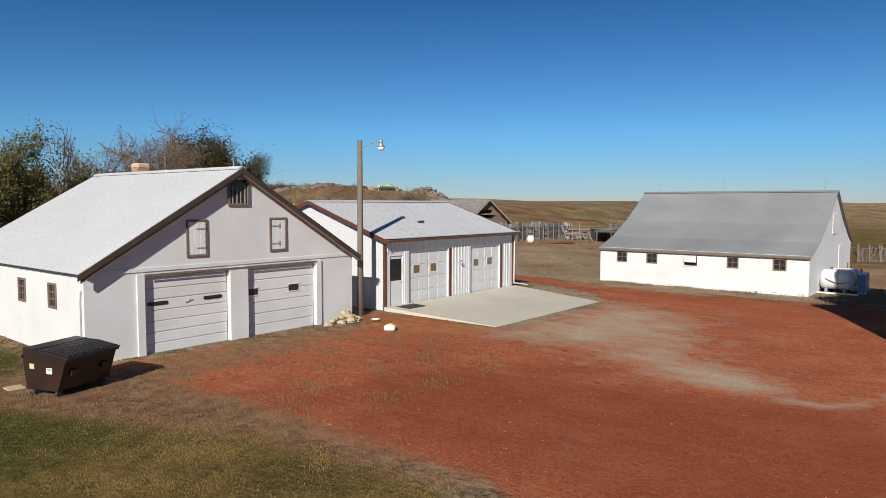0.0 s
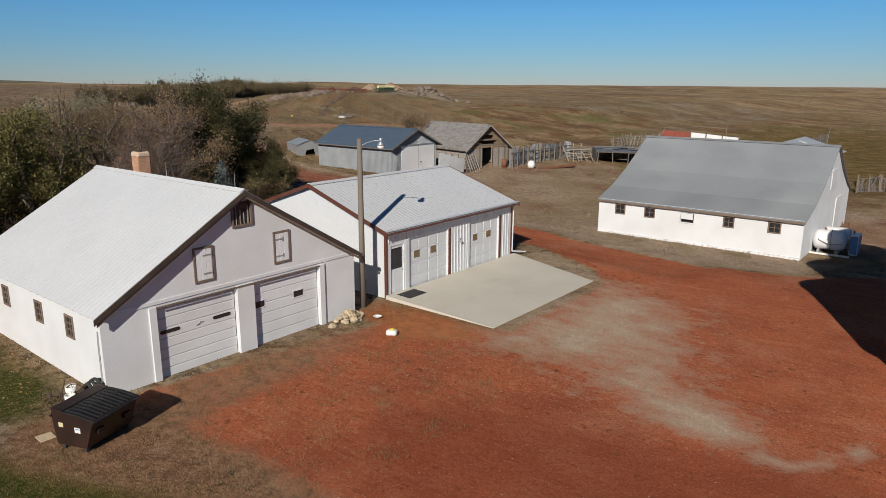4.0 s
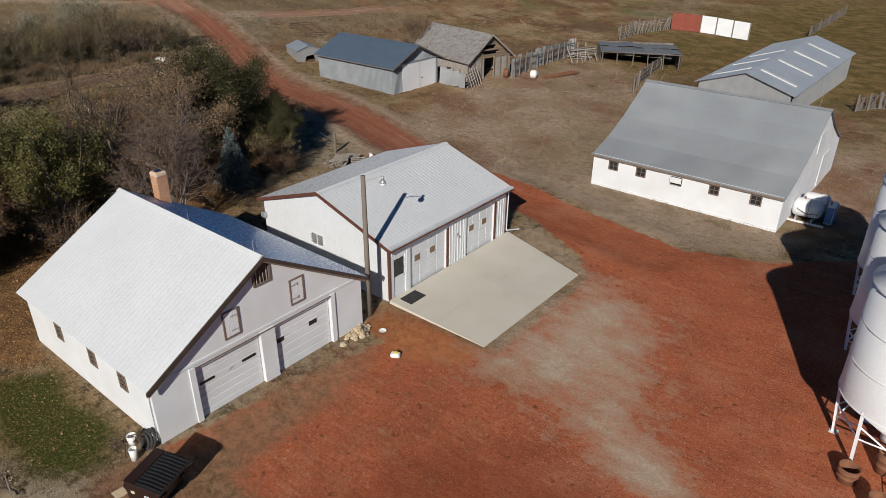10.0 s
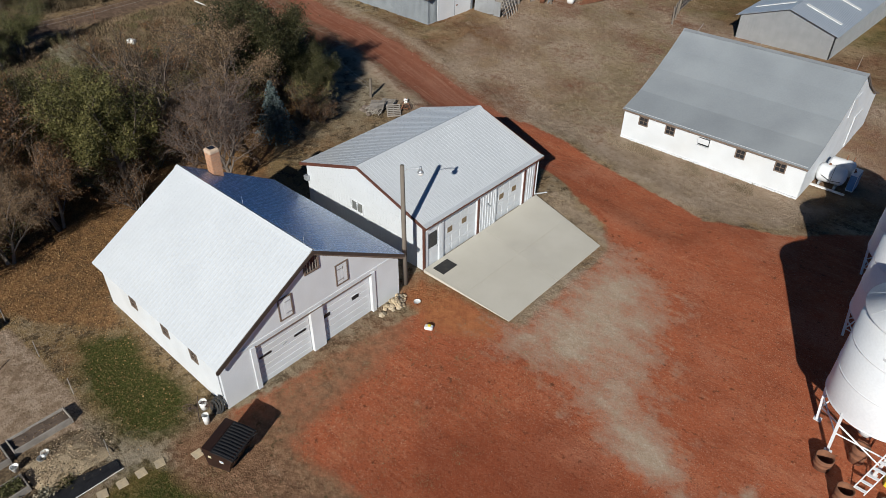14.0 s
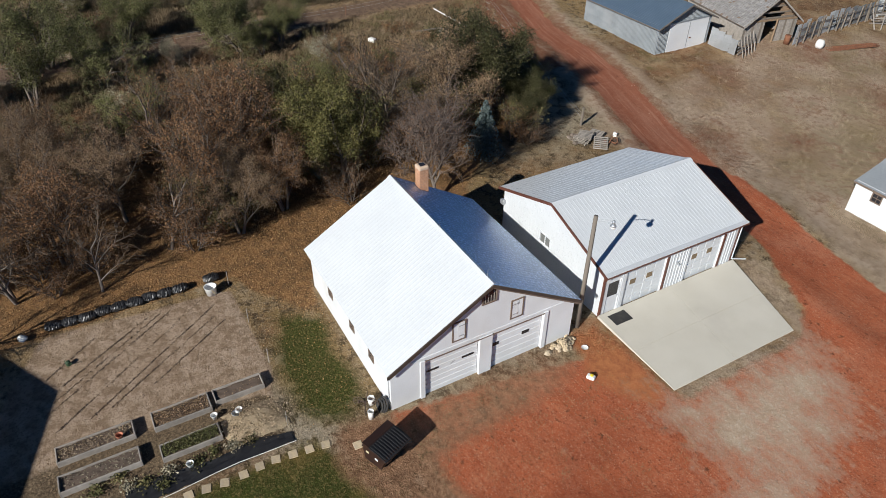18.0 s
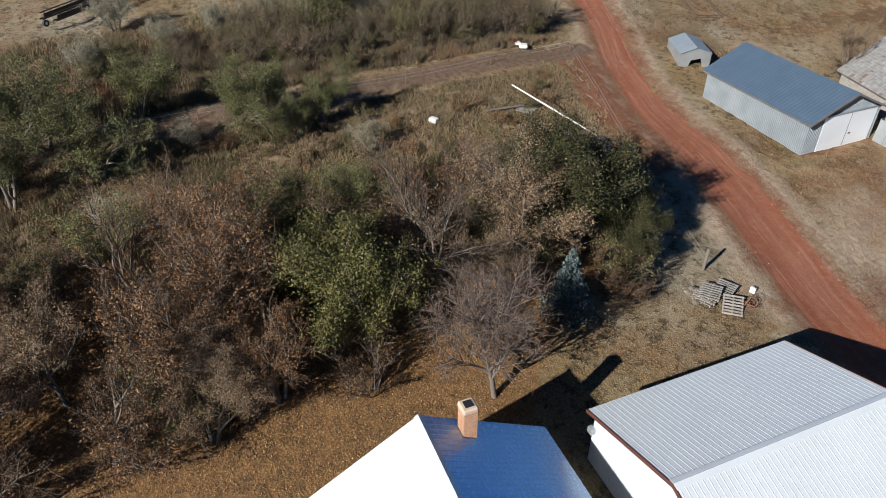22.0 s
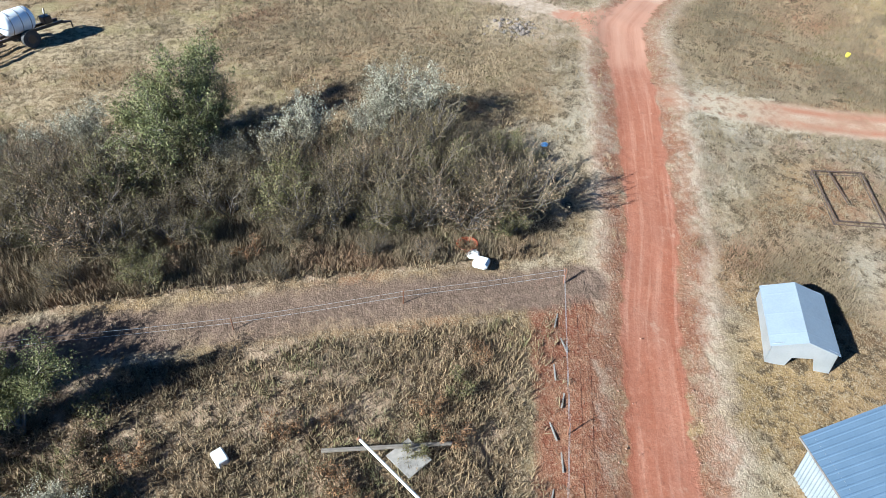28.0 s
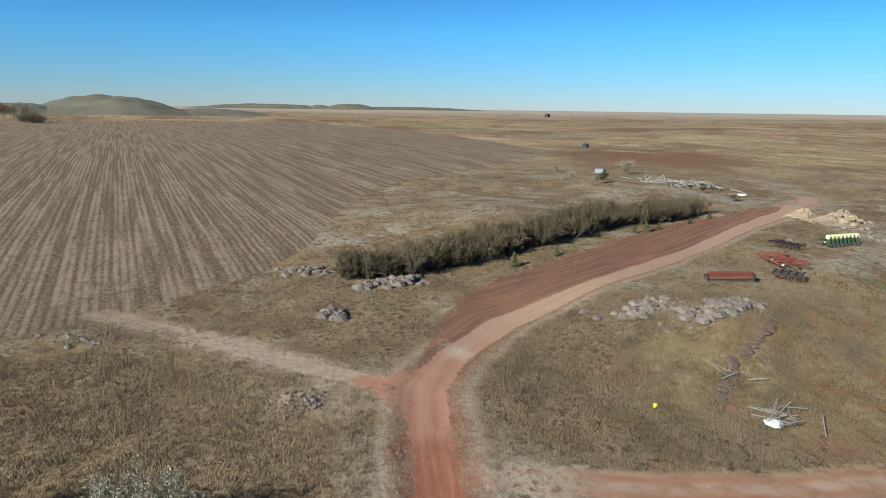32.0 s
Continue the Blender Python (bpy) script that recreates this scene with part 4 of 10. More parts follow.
# ---- building kit ----
class Geo:
    """A plain list of vertices and faces to grow one mesh from."""

    def __init__(self):
        self.v, self.f = [], []

    def add(self, verts, faces):
        n = len(self.v)
        self.v += [tuple(p) for p in verts]
        self.f += [tuple(i + n for i in f) for f in faces]
        return self

    def box(self, x0, y0, z0, x1, y1, z1, c=0.0, turn=None):
        """A box; c: width of its chamfered edges; turn: a Matrix put on it."""
        x0, x1, y0, y1, z0, z1 = min(x0, x1), max(x0, x1), min(y0, y1), max(y0, y1), min(z0, z1), max(z0, z1)
        if c <= 0:
            vs = [Vector((x, y, z)) for x in (x0, x1) for y in (y0, y1) for z in (z0, z1)]
            fs = [(0, 1, 3, 2), (4, 6, 7, 5), (0, 4, 5, 1), (2, 3, 7, 6), (0, 2, 6, 4), (1, 5, 7, 3)]
        else:
            vs, idx = [], {}
            for i, x in enumerate((x0, x1)):
                for j, y in enumerate((y0, y1)):
                    for k, z in enumerate((z0, z1)):
                        sx, sy, sz = (c, -c)[i], (c, -c)[j], (c, -c)[k]
                        idx[i, j, k] = len(vs)
                        vs += [Vector((x, y + sy, z + sz)), Vector((x + sx, y, z + sz)), Vector((x + sx, y + sy, z))]
            g = lambda i, j, k, a: idx[i, j, k] + a
            fs = []
            for i in (0, 1):
                q = [(i, 0, 0), (i, 1, 0), (i, 1, 1), (i, 0, 1)]
                fs.append(tuple(g(*p, 0) for p in (q if i else q[::-1])))
                q = [(0, i, 0), (0, i, 1), (1, i, 1), (1, i, 0)]
                fs.append(tuple(g(*p, 1) for p in (q if i else q[::-1])))
                q = [(0, 0, i), (1, 0, i), (1, 1, i), (0, 1, i)]
                fs.append(tuple(g(*p, 2) for p in (q if i else q[::-1])))
            for i in (0, 1):
                for j in (0, 1):
                    fs.append((g(i, j, 0, 0), g(i, j, 1, 0), g(i, j, 1, 1), g(i, j, 0, 1)))
                    fs.append((g(i, 0, j, 0), g(i, 1, j, 0), g(i, 1, j, 2), g(i, 0, j, 2)))
                    fs.append((g(0, i, j, 1), g(1, i, j, 1), g(1, i, j, 2), g(0, i, j, 2)))
                    for k in (0, 1):
                        fs.append((g(i, j, k, 0), g(i, j, k, 1), g(i, j, k, 2)))
        if turn is not None:
            vs = [turn @ p for p in vs]
        return self.add(vs, fs)

    def tube(self, p, q, r, r2=None, n=8, caps=True):
        p, q = Vector(p), Vector(q)
        d = q - p
        if d.length < 1e-6:
            return self
        a = d.normalized().orthogonal().normalized()
        c = d.normalized().cross(a)
        r2 = r if r2 is None else r2
        vs = [o + (a * math.cos(2 * math.pi * i / n) + c * math.sin(2 * math.pi * i / n)) * s for o, s in ((p, r), (q, r2)) for i in range(n)]
        fs = [(i, (i + 1) % n, n + (i + 1) % n, n + i) for i in range(n)]
        if caps:
            fs += [tuple(range(n))[::-1], tuple(range(n, 2 * n))]
        return self.add(vs, fs)

    def path(self, pts, r, n=6):
        for a, c in zip(pts, pts[1:]):
            self.tube(a, c, r, r, n)
        return self

    def prism(self, poly, h0, h1, ax="z"):
        """A polygon pushed from h0 to h1 along an axis. ax x: poly is (y, z); y: (x, z); z: (x, y)."""
        put = {"x": lambda u, w, h: (h, u, w), "y": lambda u, w, h: (u, h, w), "z": lambda u, w, h: (u, w, h)}[ax]
        n = len(poly)
        vs = [put(u, w, h) for h in (h0, h1) for u, w in poly]
        return self.add(vs, [tuple(range(n))[::-1], tuple(range(n, 2 * n))] + [(i, (i + 1) % n, n + (i + 1) % n, n + i) for i in range(n)])

    def lathe(self, prof, n=24, at=(0, 0, 0), cap=True):
        """Turns (radius, height) pairs round the z axis."""
        vs = [(at[0] + r * math.cos(2 * math.pi * i / n), at[1] + r * math.sin(2 * math.pi * i / n), at[2] + z) for r, z in prof for i in range(n)]
        fs = [(k * n + i, k * n + (i + 1) % n, (k + 1) * n + (i + 1) % n, (k + 1) * n + i) for k in range(len(prof) - 1) for i in range(n)]
        if cap:
            fs += [tuple(range(n))[::-1], tuple(range((len(prof) - 1) * n, len(prof) * n))]
        return self.add(vs, fs)

    def torus(self, R, r, n=16, m=8, turn=None):
        vs = [Vector(((R + r * math.cos(2 * math.pi * j / m)) * math.cos(2 * math.pi * i / n), (R + r * math.cos(2 * math.pi * j / m)) * math.sin(2 * math.pi * i / n), r * math.sin(2 * math.pi * j / m))) for i in range(n) for j in range(m)]
        if turn is not None:
            vs = [turn @ p for p in vs]
        return self.add(vs, [(i * m + j, ((i + 1) % n) * m + j, ((i + 1) % n) * m + (j + 1) % m, i * m + (j + 1) % m) for i in range(n) for j in range(m)])

    def rock(self, x, y, z, r, rg, squash=0.7):
        """An angular stone with an uneven outline."""
        vs, fs = [], []
        n, k = 7, 4
        ph = rg.random() * 6
        for j in range(k + 1):
            th = math.pi * j / k
            for i in range(n):
                a = 2 * math.pi * i / n + ph + j * 0.3
                s = r * (0.75 + 0.45 * rg.random())
                vs.append((x + s * math.sin(th) * math.cos(a), y + s * math.sin(th) * math.sin(a), z + s * squash * math.cos(th)))
        for j in range(k):
            for i in range(n):
                fs.append((j * n + i, (j + 1) * n + i, (j + 1) * n + (i + 1) % n, j * n + (i + 1) % n))
        return self.add(vs, fs)

    def wall(self, u0, u1, h0, h1, depth, holes=(), at=0.0, ax="x", ribs=0.0):
        """A wall with openings through it. ax x: it runs along y at x=at, its thickness from at to at+depth; ax y: along x at y=at.
        holes: (u0, h0, u1, h1)."""
        us = sorted({u0, u1, *(v for o in holes for v in (o[0], o[2]))})
        hs = sorted({h0, h1, *(v for o in holes for v in (o[1], o[3]))})
        put = (lambda u, h, d: (at + d, u, h)) if ax == "x" else (lambda u, h, d: (u, at + d, h))
        solid = lambda i, j: 0 <= i < len(us) - 1 and 0 <= j < len(hs) - 1 and not any(o[0] <= us[i] and us[i + 1] <= o[2] and o[1] <= hs[j] and hs[j + 1] <= o[3] for o in holes)
        for i in range(len(us) - 1):
            for j in range(len(hs) - 1):
                if not solid(i, j):
                    continue
                a, c, d, e = us[i], us[i + 1], hs[j], hs[j + 1]
                for dd in (0, depth):
                    self.add([put(a, d, dd), put(c, d, dd), put(c, e, dd), put(a, e, dd)], [(0, 1, 2, 3)])
                for (di, dj), (p, q) in {(-1, 0): ((a, d), (a, e)), (1, 0): ((c, d), (c, e)), (0, -1): ((a, d), (c, d)), (0, 1): ((a, e), (c, e))}.items():
                    if not solid(i + di, j + dj):
                        self.add([put(*p, 0), put(*q, 0), put(*q, depth), put(*p, depth)], [(0, 1, 2, 3)])
        return self

    def ribbed(self, p00, p10, p01, pitch=0.23, rib=0.03, wide=0.05, thick=0.02):
        """A ribbed metal sheet: from p00 along p10 (across the ribs) and along p01 (the ribs' run), with thickness."""
        p00, p10, p01 = Vector(p00), Vector(p10), Vector(p01)
        u, w = p10 - p00, p01 - p00
        nrm = u.cross(w).normalized()
        if nrm.z < 0:
            nrm = -nrm
        n = max(1, int(u.length / pitch))
        step = u / n
        e = u.normalized()
        prof = []
        for i in range(n):
            o = p00 + step * i
            prof += [o, o + step / 2 - e * wide, o + step / 2 - e * wide * 0.5 + nrm * rib, o + step / 2 + e * wide * 0.5 + nrm * rib, o + step / 2 + e * wide]
        prof.append(p10)
        k = len(prof)
        vs = prof + [p + w for p in prof] + [p00 - nrm * thick, p10 - nrm * thick, p01 - nrm * thick, p10 + w - nrm * thick]
        fs = [(i, i + 1, k + i + 1, k + i) for i in range(k - 1)]
        b = 2 * k
        fs += [(b, b + 2, b + 3, b + 1), (0, k, b + 2, b), (k - 1, b + 1, b + 3, 2 * k - 1), tuple([*range(k)][::-1]) + (b, b + 1), tuple(range(k, 2 * k)) + (b + 3, b + 2)]
        return self.add(vs, fs)

    def mesh(self, name, smooth=False):
        me = bpy.data.meshes.new(name)
        me.from_pydata(self.v, [], self.f)
        if smooth:
            me.polygons.foreach_set("use_smooth", np.ones(len(me.polygons), bool))
        me.validate()
        return me


def thing(name, x=0.0, y=0.0, z=0.0, rz=0.0, label="", category="", group="", kind=""):
    ob = new(name)
    ob.empty_display_size = 0.3
    ob.matrix_world = pose(x, y, z, 0, 0, rz)
    return tagged(ob, label, category, group, kind)


def part(name, geo, material, parent=None, label="", smooth=False, fix=False):
    """One mesh object under a thing or a part, in the parent's own frame."""
    me = geo.mesh(name, smooth)
    if fix or smooth:
        bm = bmesh.new()
        bm.from_mesh(me)
        bmesh.ops.remove_doubles(bm, verts=bm.verts, dist=1e-4)
        bmesh.ops.recalc_face_normals(bm, faces=bm.faces)
        bm.to_mesh(me)
        bm.free()
    me.materials.append(M[material])
    ob = new(name, me)
    if parent is not None:
        ob.parent = parent
    return tagged(ob, label)


def solo(name, geo, material, x, y, z, rz, label, category, group="", kind="", smooth=False):
    """A thing that is one mesh."""
    ob = part(name, geo, material, None, "", smooth)
    ob.matrix_world = pose(x, y, z, 0, 0, rz)
    return tagged(ob, label, category, group, kind)

# ---- the old two-door garage ----
M["brick_cap"] = mat("brick_cap", (0.56, 0.42, 0.31), (0.5, 0.36, 0.26), 0.85, scale=5, fine=30, bump=0.004)


def sash_window(parent, w, h, m, frame_mat="brown_wood", glass="window_dark", bars=(1, 1), name="window"):
    """A framed window in the local frame m: x along the wall, z up, +y outward."""
    g = Geo()
    t = 0.07
    for a in ((0, 0, w, t), (0, h - t, w, h), (0, t, t, h - t), (w - t, t, w, h - t)):
        g.box(a[0], -0.06, a[1], a[2], 0.035, a[3], 0.008, m)
    win = part(name, g, frame_mat, parent)
    p = Geo().box(t, -0.04, t, w - t, -0.028, h - t, 0, m)
    part("pane", p, glass, win)
    b = Geo()
    for i in range(bars[0]):
        x = t + (w - 2 * t) * (i + 1) / (bars[0] + 1)
        b.box(x - 0.015, -0.026, t, x + 0.015, 0.0, h - t, 0, m)
    for i in range(bars[1]):
        z = t + (h - 2 * t) * (i + 1) / (bars[1] + 1)
        b.box(t, -0.022, z - 0.015, w - t, 0.004, z + 0.015, 0, m)
    part("glazing_bar", b, frame_mat, win)
    return win


def face_my(x, y, z):
    """On a wall that faces -y: local x runs along world +x, +y outward is world -y."""
    return Matrix(((1, 0, 0, x), (0, -1, 0, y), (0, 0, 1, z), (0, 0, 0, 1)))


def gable_roof_x(root, x0, x1, ya, za, yr, zr, yb, zb, pitch, names=("roof_slope", "roof_slope"), material="white_metal", rib=0.02):
    """Two ribbed slopes with the ridge along x."""
    # far slope: same white sheets, the sky's blue shade put into their colour
    for y, z, m, k in ((ya, za, material, rib * 0.6), (yb, zb, "skylit_white_metal", rib * 1.0)):
        part("roof_slope", Geo().ribbed((x0, y, z), (x1, y, z), (x0, yr, zr), pitch, k), m, root, "white metal roof sheets with the sky's blue shade put into the colour" if m == "skylit_white_metal" else "")
    part("ridge_cap", Geo().prism([(yr - 0.16, zr - 0.055), (yr, zr + 0.05), (yr + 0.16, zr - 0.055), (yr, zr + 0.03)], x0 - 0.01, x1 + 0.01, "x"), material, root)


def garage():
    W, D, EV, RY, RZ = 10.0, 9.75, 2.62, 4.95, 5.66
    r = thing("garage", -18.95, 8.0, 0.0, label="white stuccoed two-door garage with a white metal gable roof", category="garage")
    doors = ((1.7, 4.55), (5.24, 8.17))
    part("front_wall", Geo().wall(0, W, -0.3, 2.55, -0.22, [(a, -0.3, b, 2.36) for a, b in doors], 0.0, "x"), "white_paint", r)
    part("gable", Geo().prism([(0, 2.55), (W, 2.55), (W, EV), (RY, RZ - 0.09), (0, EV)], -0.22, 0.0, "x"), "white_paint", r, fix=True)
    part("belt_board", Geo().box(0.0, 0.0, 2.5, 0.03, W, 2.62, 0.006), "white_paint", r)
    part("back_wall", Geo().prism([(0, -0.3), (W, -0.3), (W, EV), (RY, RZ - 0.09), (0, EV)], -D, -D + 0.2, "x"), "white_paint", r, fix=True)
    wins = [(-2.3, 1.44), (-4.53, 1.44), (-7.27, 1.44)]
    part("side_wall", Geo().wall(-D + 0.2, -0.22, -0.3, EV, 0.2, [(a, h, a + 0.57, h + 0.74) for a, h in wins], 0.0, "y"), "white_paint", r)
    part("side_wall", Geo().wall(-D + 0.2, -0.22, -0.3, EV, -0.2, [], W, "y"), "white_paint", r)
    for a, h in wins:
        sash_window(r, 0.57, 0.74, face_my(a, 0.0, h), bars=(1, 2))
    part("floor_slab", Geo().box(-D + 0.2, 0.2, -0.3, -0.22, W - 0.2, -0.02), "concrete", r)
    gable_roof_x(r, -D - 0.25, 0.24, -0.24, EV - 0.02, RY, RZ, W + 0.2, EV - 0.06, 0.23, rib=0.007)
    # dark weathered barge boards, with a lower moulding
    for y, z in ((-0.26, EV - 0.03), (W + 0.22, EV - 0.07)):
        d = Vector((0, RY - y, RZ - z)).normalized()
        nn = Vector((0, -d.z, d.y)) * (1 if d.y > 0 else -1)
        for o, h, x0, x1, m in ((-0.02, 0.17, 0.235, 0.285, "barge_dark"), (-0.18, 0.1, 0.22, 0.255, "brown_wood")):
            a, b = Vector((0, y, z)) + nn * o, Vector((0, RY, RZ)) + nn * o
            b.y = RY
            g = Geo()
            vs = [Vector((x, p.y, p.z - dz)) for x in (x0, x1) for p in (a, b) for dz in (0, h)]
            g.add(vs, [(0, 2, 3, 1), (4, 5, 7, 6), (0, 1, 5, 4), (2, 6, 7, 3), (0, 4, 6, 2), (1, 3, 7, 5)])
            part("barge_board", g, m, r, fix=True)
    for y, z, s in ((-0.14, EV - 0.05, 1), (W + 0.05, EV - 0.07, -1)):
        for i in range(20):
            x = -D + 0.1 + i * (D - 0.1) / 19.5
            part("rafter_tail", Geo().box(x, y - 0.05, z - 0.03, x + 0.06, y + 0.15, z + 0.02), "brown_wood", r)
    # post between and beside the doors
    for a, b in ((1.46, 1.7), (4.55, 5.24), (8.17, 8.42)):
        part("door_jamb", Geo().box(0.002, a, -0.25, 0.06, b, 2.44, 0.01), "white_paint", r)
    part("door_header", Geo().box(0.062, 1.7, 2.37, 0.08, 8.17, 2.43, 0.004), "brown_wood", r)
    part("old_pipe", Geo().path([(-0.16, -0.035, 0.1), (-0.16, -0.035, 1.8), (-0.12, -0.03, 2.1)], 0.016), "galv", r)
    for n, (a, b) in enumerate(doors):
        d = part("overhead_door", Geo().box(-0.16, a + 0.02, 0.0, -0.13, b - 0.02, 2.34), "white_paint", r, "white sectional overhead door")
        rows = 7 if n == 0 else 6
        for i in range(rows):
            z0, z1 = 2.3 * i / rows + 0.01, 2.3 * (i + 1) / rows - 0.012
            part("door_panel", Geo().box(-0.14, a + 0.03, z0, -0.10, b - 0.03, z1, 0.012), "white_paint", d)
        if n == 0:
            for y in (0.1, 1.95):
                g = Geo().prism([(a + y + 0.06 * math.cos(t) + (0.62 if math.cos(t) > 0 else 0.08), 1.52 + 0.06 * math.sin(t)) for t in [i * math.pi / 8 for i in range(16)]], -0.1, -0.085, "x")
                part("slot_window", g, "window_dark", d)
            part("door_handle", Geo().tube((-0.09, a + 1.35, 1.45), (-0.09, a + 1.6, 1.52), 0.015).tube((-0.09, a + 1.42, 1.44), (-0.09, a + 1.5, 1.56), 0.012), "galv", d)
        else:
            for y, w in ((0.04, 0.42), (1.78, 0.42)):
                part("door_window", Geo().box(-0.099, a + y, 1.42, -0.085, a + y + w, 1.64), "window_dark", d)
                g = Geo()
                for q in ((y - 0.04, 1.38, y + w + 0.04, 1.42), (y - 0.04, 1.64, y + w + 0.04, 1.68)):
                    g.box(-0.1, a + q[0], q[1], -0.08, a + q[2], q[3])
                part("window_trim", g, "white_paint", d)
    # loft hatches with strap hinges, and the louvre under the ridge
    for y, z in ((3.13, 2.91), (6.22, 2.93)):
        g = Geo()
        w, h = 0.58, 1.02
        for q in ((-0.07, -0.07, w + 0.07, 0.0), (-0.07, h, w + 0.07, h + 0.07), (-0.07, 0, 0, h), (w, 0, w + 0.07, h)):
            g.box(0.002, y + q[0], z + q[1], 0.045, y + q[2], z + q[3], 0.006)
        hatch = part("loft_hatch", g, "brown_wood", r, "peeling white plank hatch with strap hinges")
        for i in range(3):
            part("plank", Geo().box(0.005, y + i * w / 3 + 0.004, z + 0.004, 0.03, y + (i + 1) * w / 3 - 0.004, z + h - 0.004, 0.004), "white_paint", hatch)
        s = y + w * (0.0 if y > 5 else 0.45)
        for hz in (0.2, 0.8):
            part("hinge", Geo().box(0.03, s, z + hz - 0.025, 0.042, s + 0.36, z + hz + 0.025, 0.004).box(0.03, s + 0.3, z + hz - 0.07, 0.045, s + 0.36, z + hz + 0.07, 0.004), "galv", hatch)
    # dark plate on the solid gable gives the louvre's unlit hollow
    lv = part("louvre", Geo().box(0.002, 4.62, 4.5, 0.02, 5.26, 5.26), "window_dark", r, "dark louvre opening with broken wooden slats")
    g = Geo()
    for q in ((4.54, 4.42, 5.34, 4.5), (4.54, 4.5, 4.62, 5.2), (5.26, 4.5, 5.34, 5.2)):
        g.box(0.002, q[0], q[1], 0.06, q[2], q[3], 0.006)
    part("louvre_frame", g, "brown_wood", lv)
    for i in range(4):
        part("slat", Geo().box(0.025, 4.7 + i * 0.15, 4.5, 0.045, 4.73 + i * 0.15 + 0.015 * (i % 2), 5.1 - 0.1 * (i % 3), 0.003), "old_wood", lv)
    # brick chimney behind the ridge
    ch = part("chimney", Geo().box(-9.62, 6.3, 4.4, -9.12, 6.8, 6.1), "mortar", r, "sun-lit brick chimney stack")
    rg = random.Random(3)
    for k in range(20):
        z = 4.5 + k * 0.079
        o = 0.0 if k % 2 else 0.11
        for face in range(4):
            for i in range(3):
                a0 = max(0.0, i * 0.22 - o)
                a1 = min(0.5, i * 0.22 + 0.205 - o)
                if a1 - a0 < 0.04:
                    continue
                e = 0.016 + rg.random() * 0.006
                if face == 0:
                    g = Geo().box(-9.12, 6.3 + a0, z, -9.12 + e, 6.3 + a1, z + 0.065)
                elif face == 1:
                    g = Geo().box(-9.62 - e, 6.3 + a0, z, -9.62, 6.3 + a1, z + 0.065)
                elif face == 2:
                    g = Geo().box(-9.62 + a0, 6.3 - e, z, -9.62 + a1, 6.3, z + 0.065)
                else:
                    g = Geo().box(-9.62 + a0, 6.8, z, -9.62 + a1, 6.8 + e, z + 0.065)
                part("brick", g, "brick", ch)
    part("chimney_cap", Geo().box(-9.66, 6.26, 5.96, -9.08, 6.84, 6.2, 0.06), "brick_cap", ch)
    # dark plate on the cap for the unlit mouth of the flue
    part("flue", Geo().box(-9.52, 6.4, 6.2, -9.22, 6.7, 6.23), "window_dark", ch)
    for x in (-0.25, -4.5):
        part("lightning_rod", Geo().tube((x, RY, RZ), (x, RY, RZ + 0.55), 0.012, 0.004, 6), "galv", r)
    return r


garage()


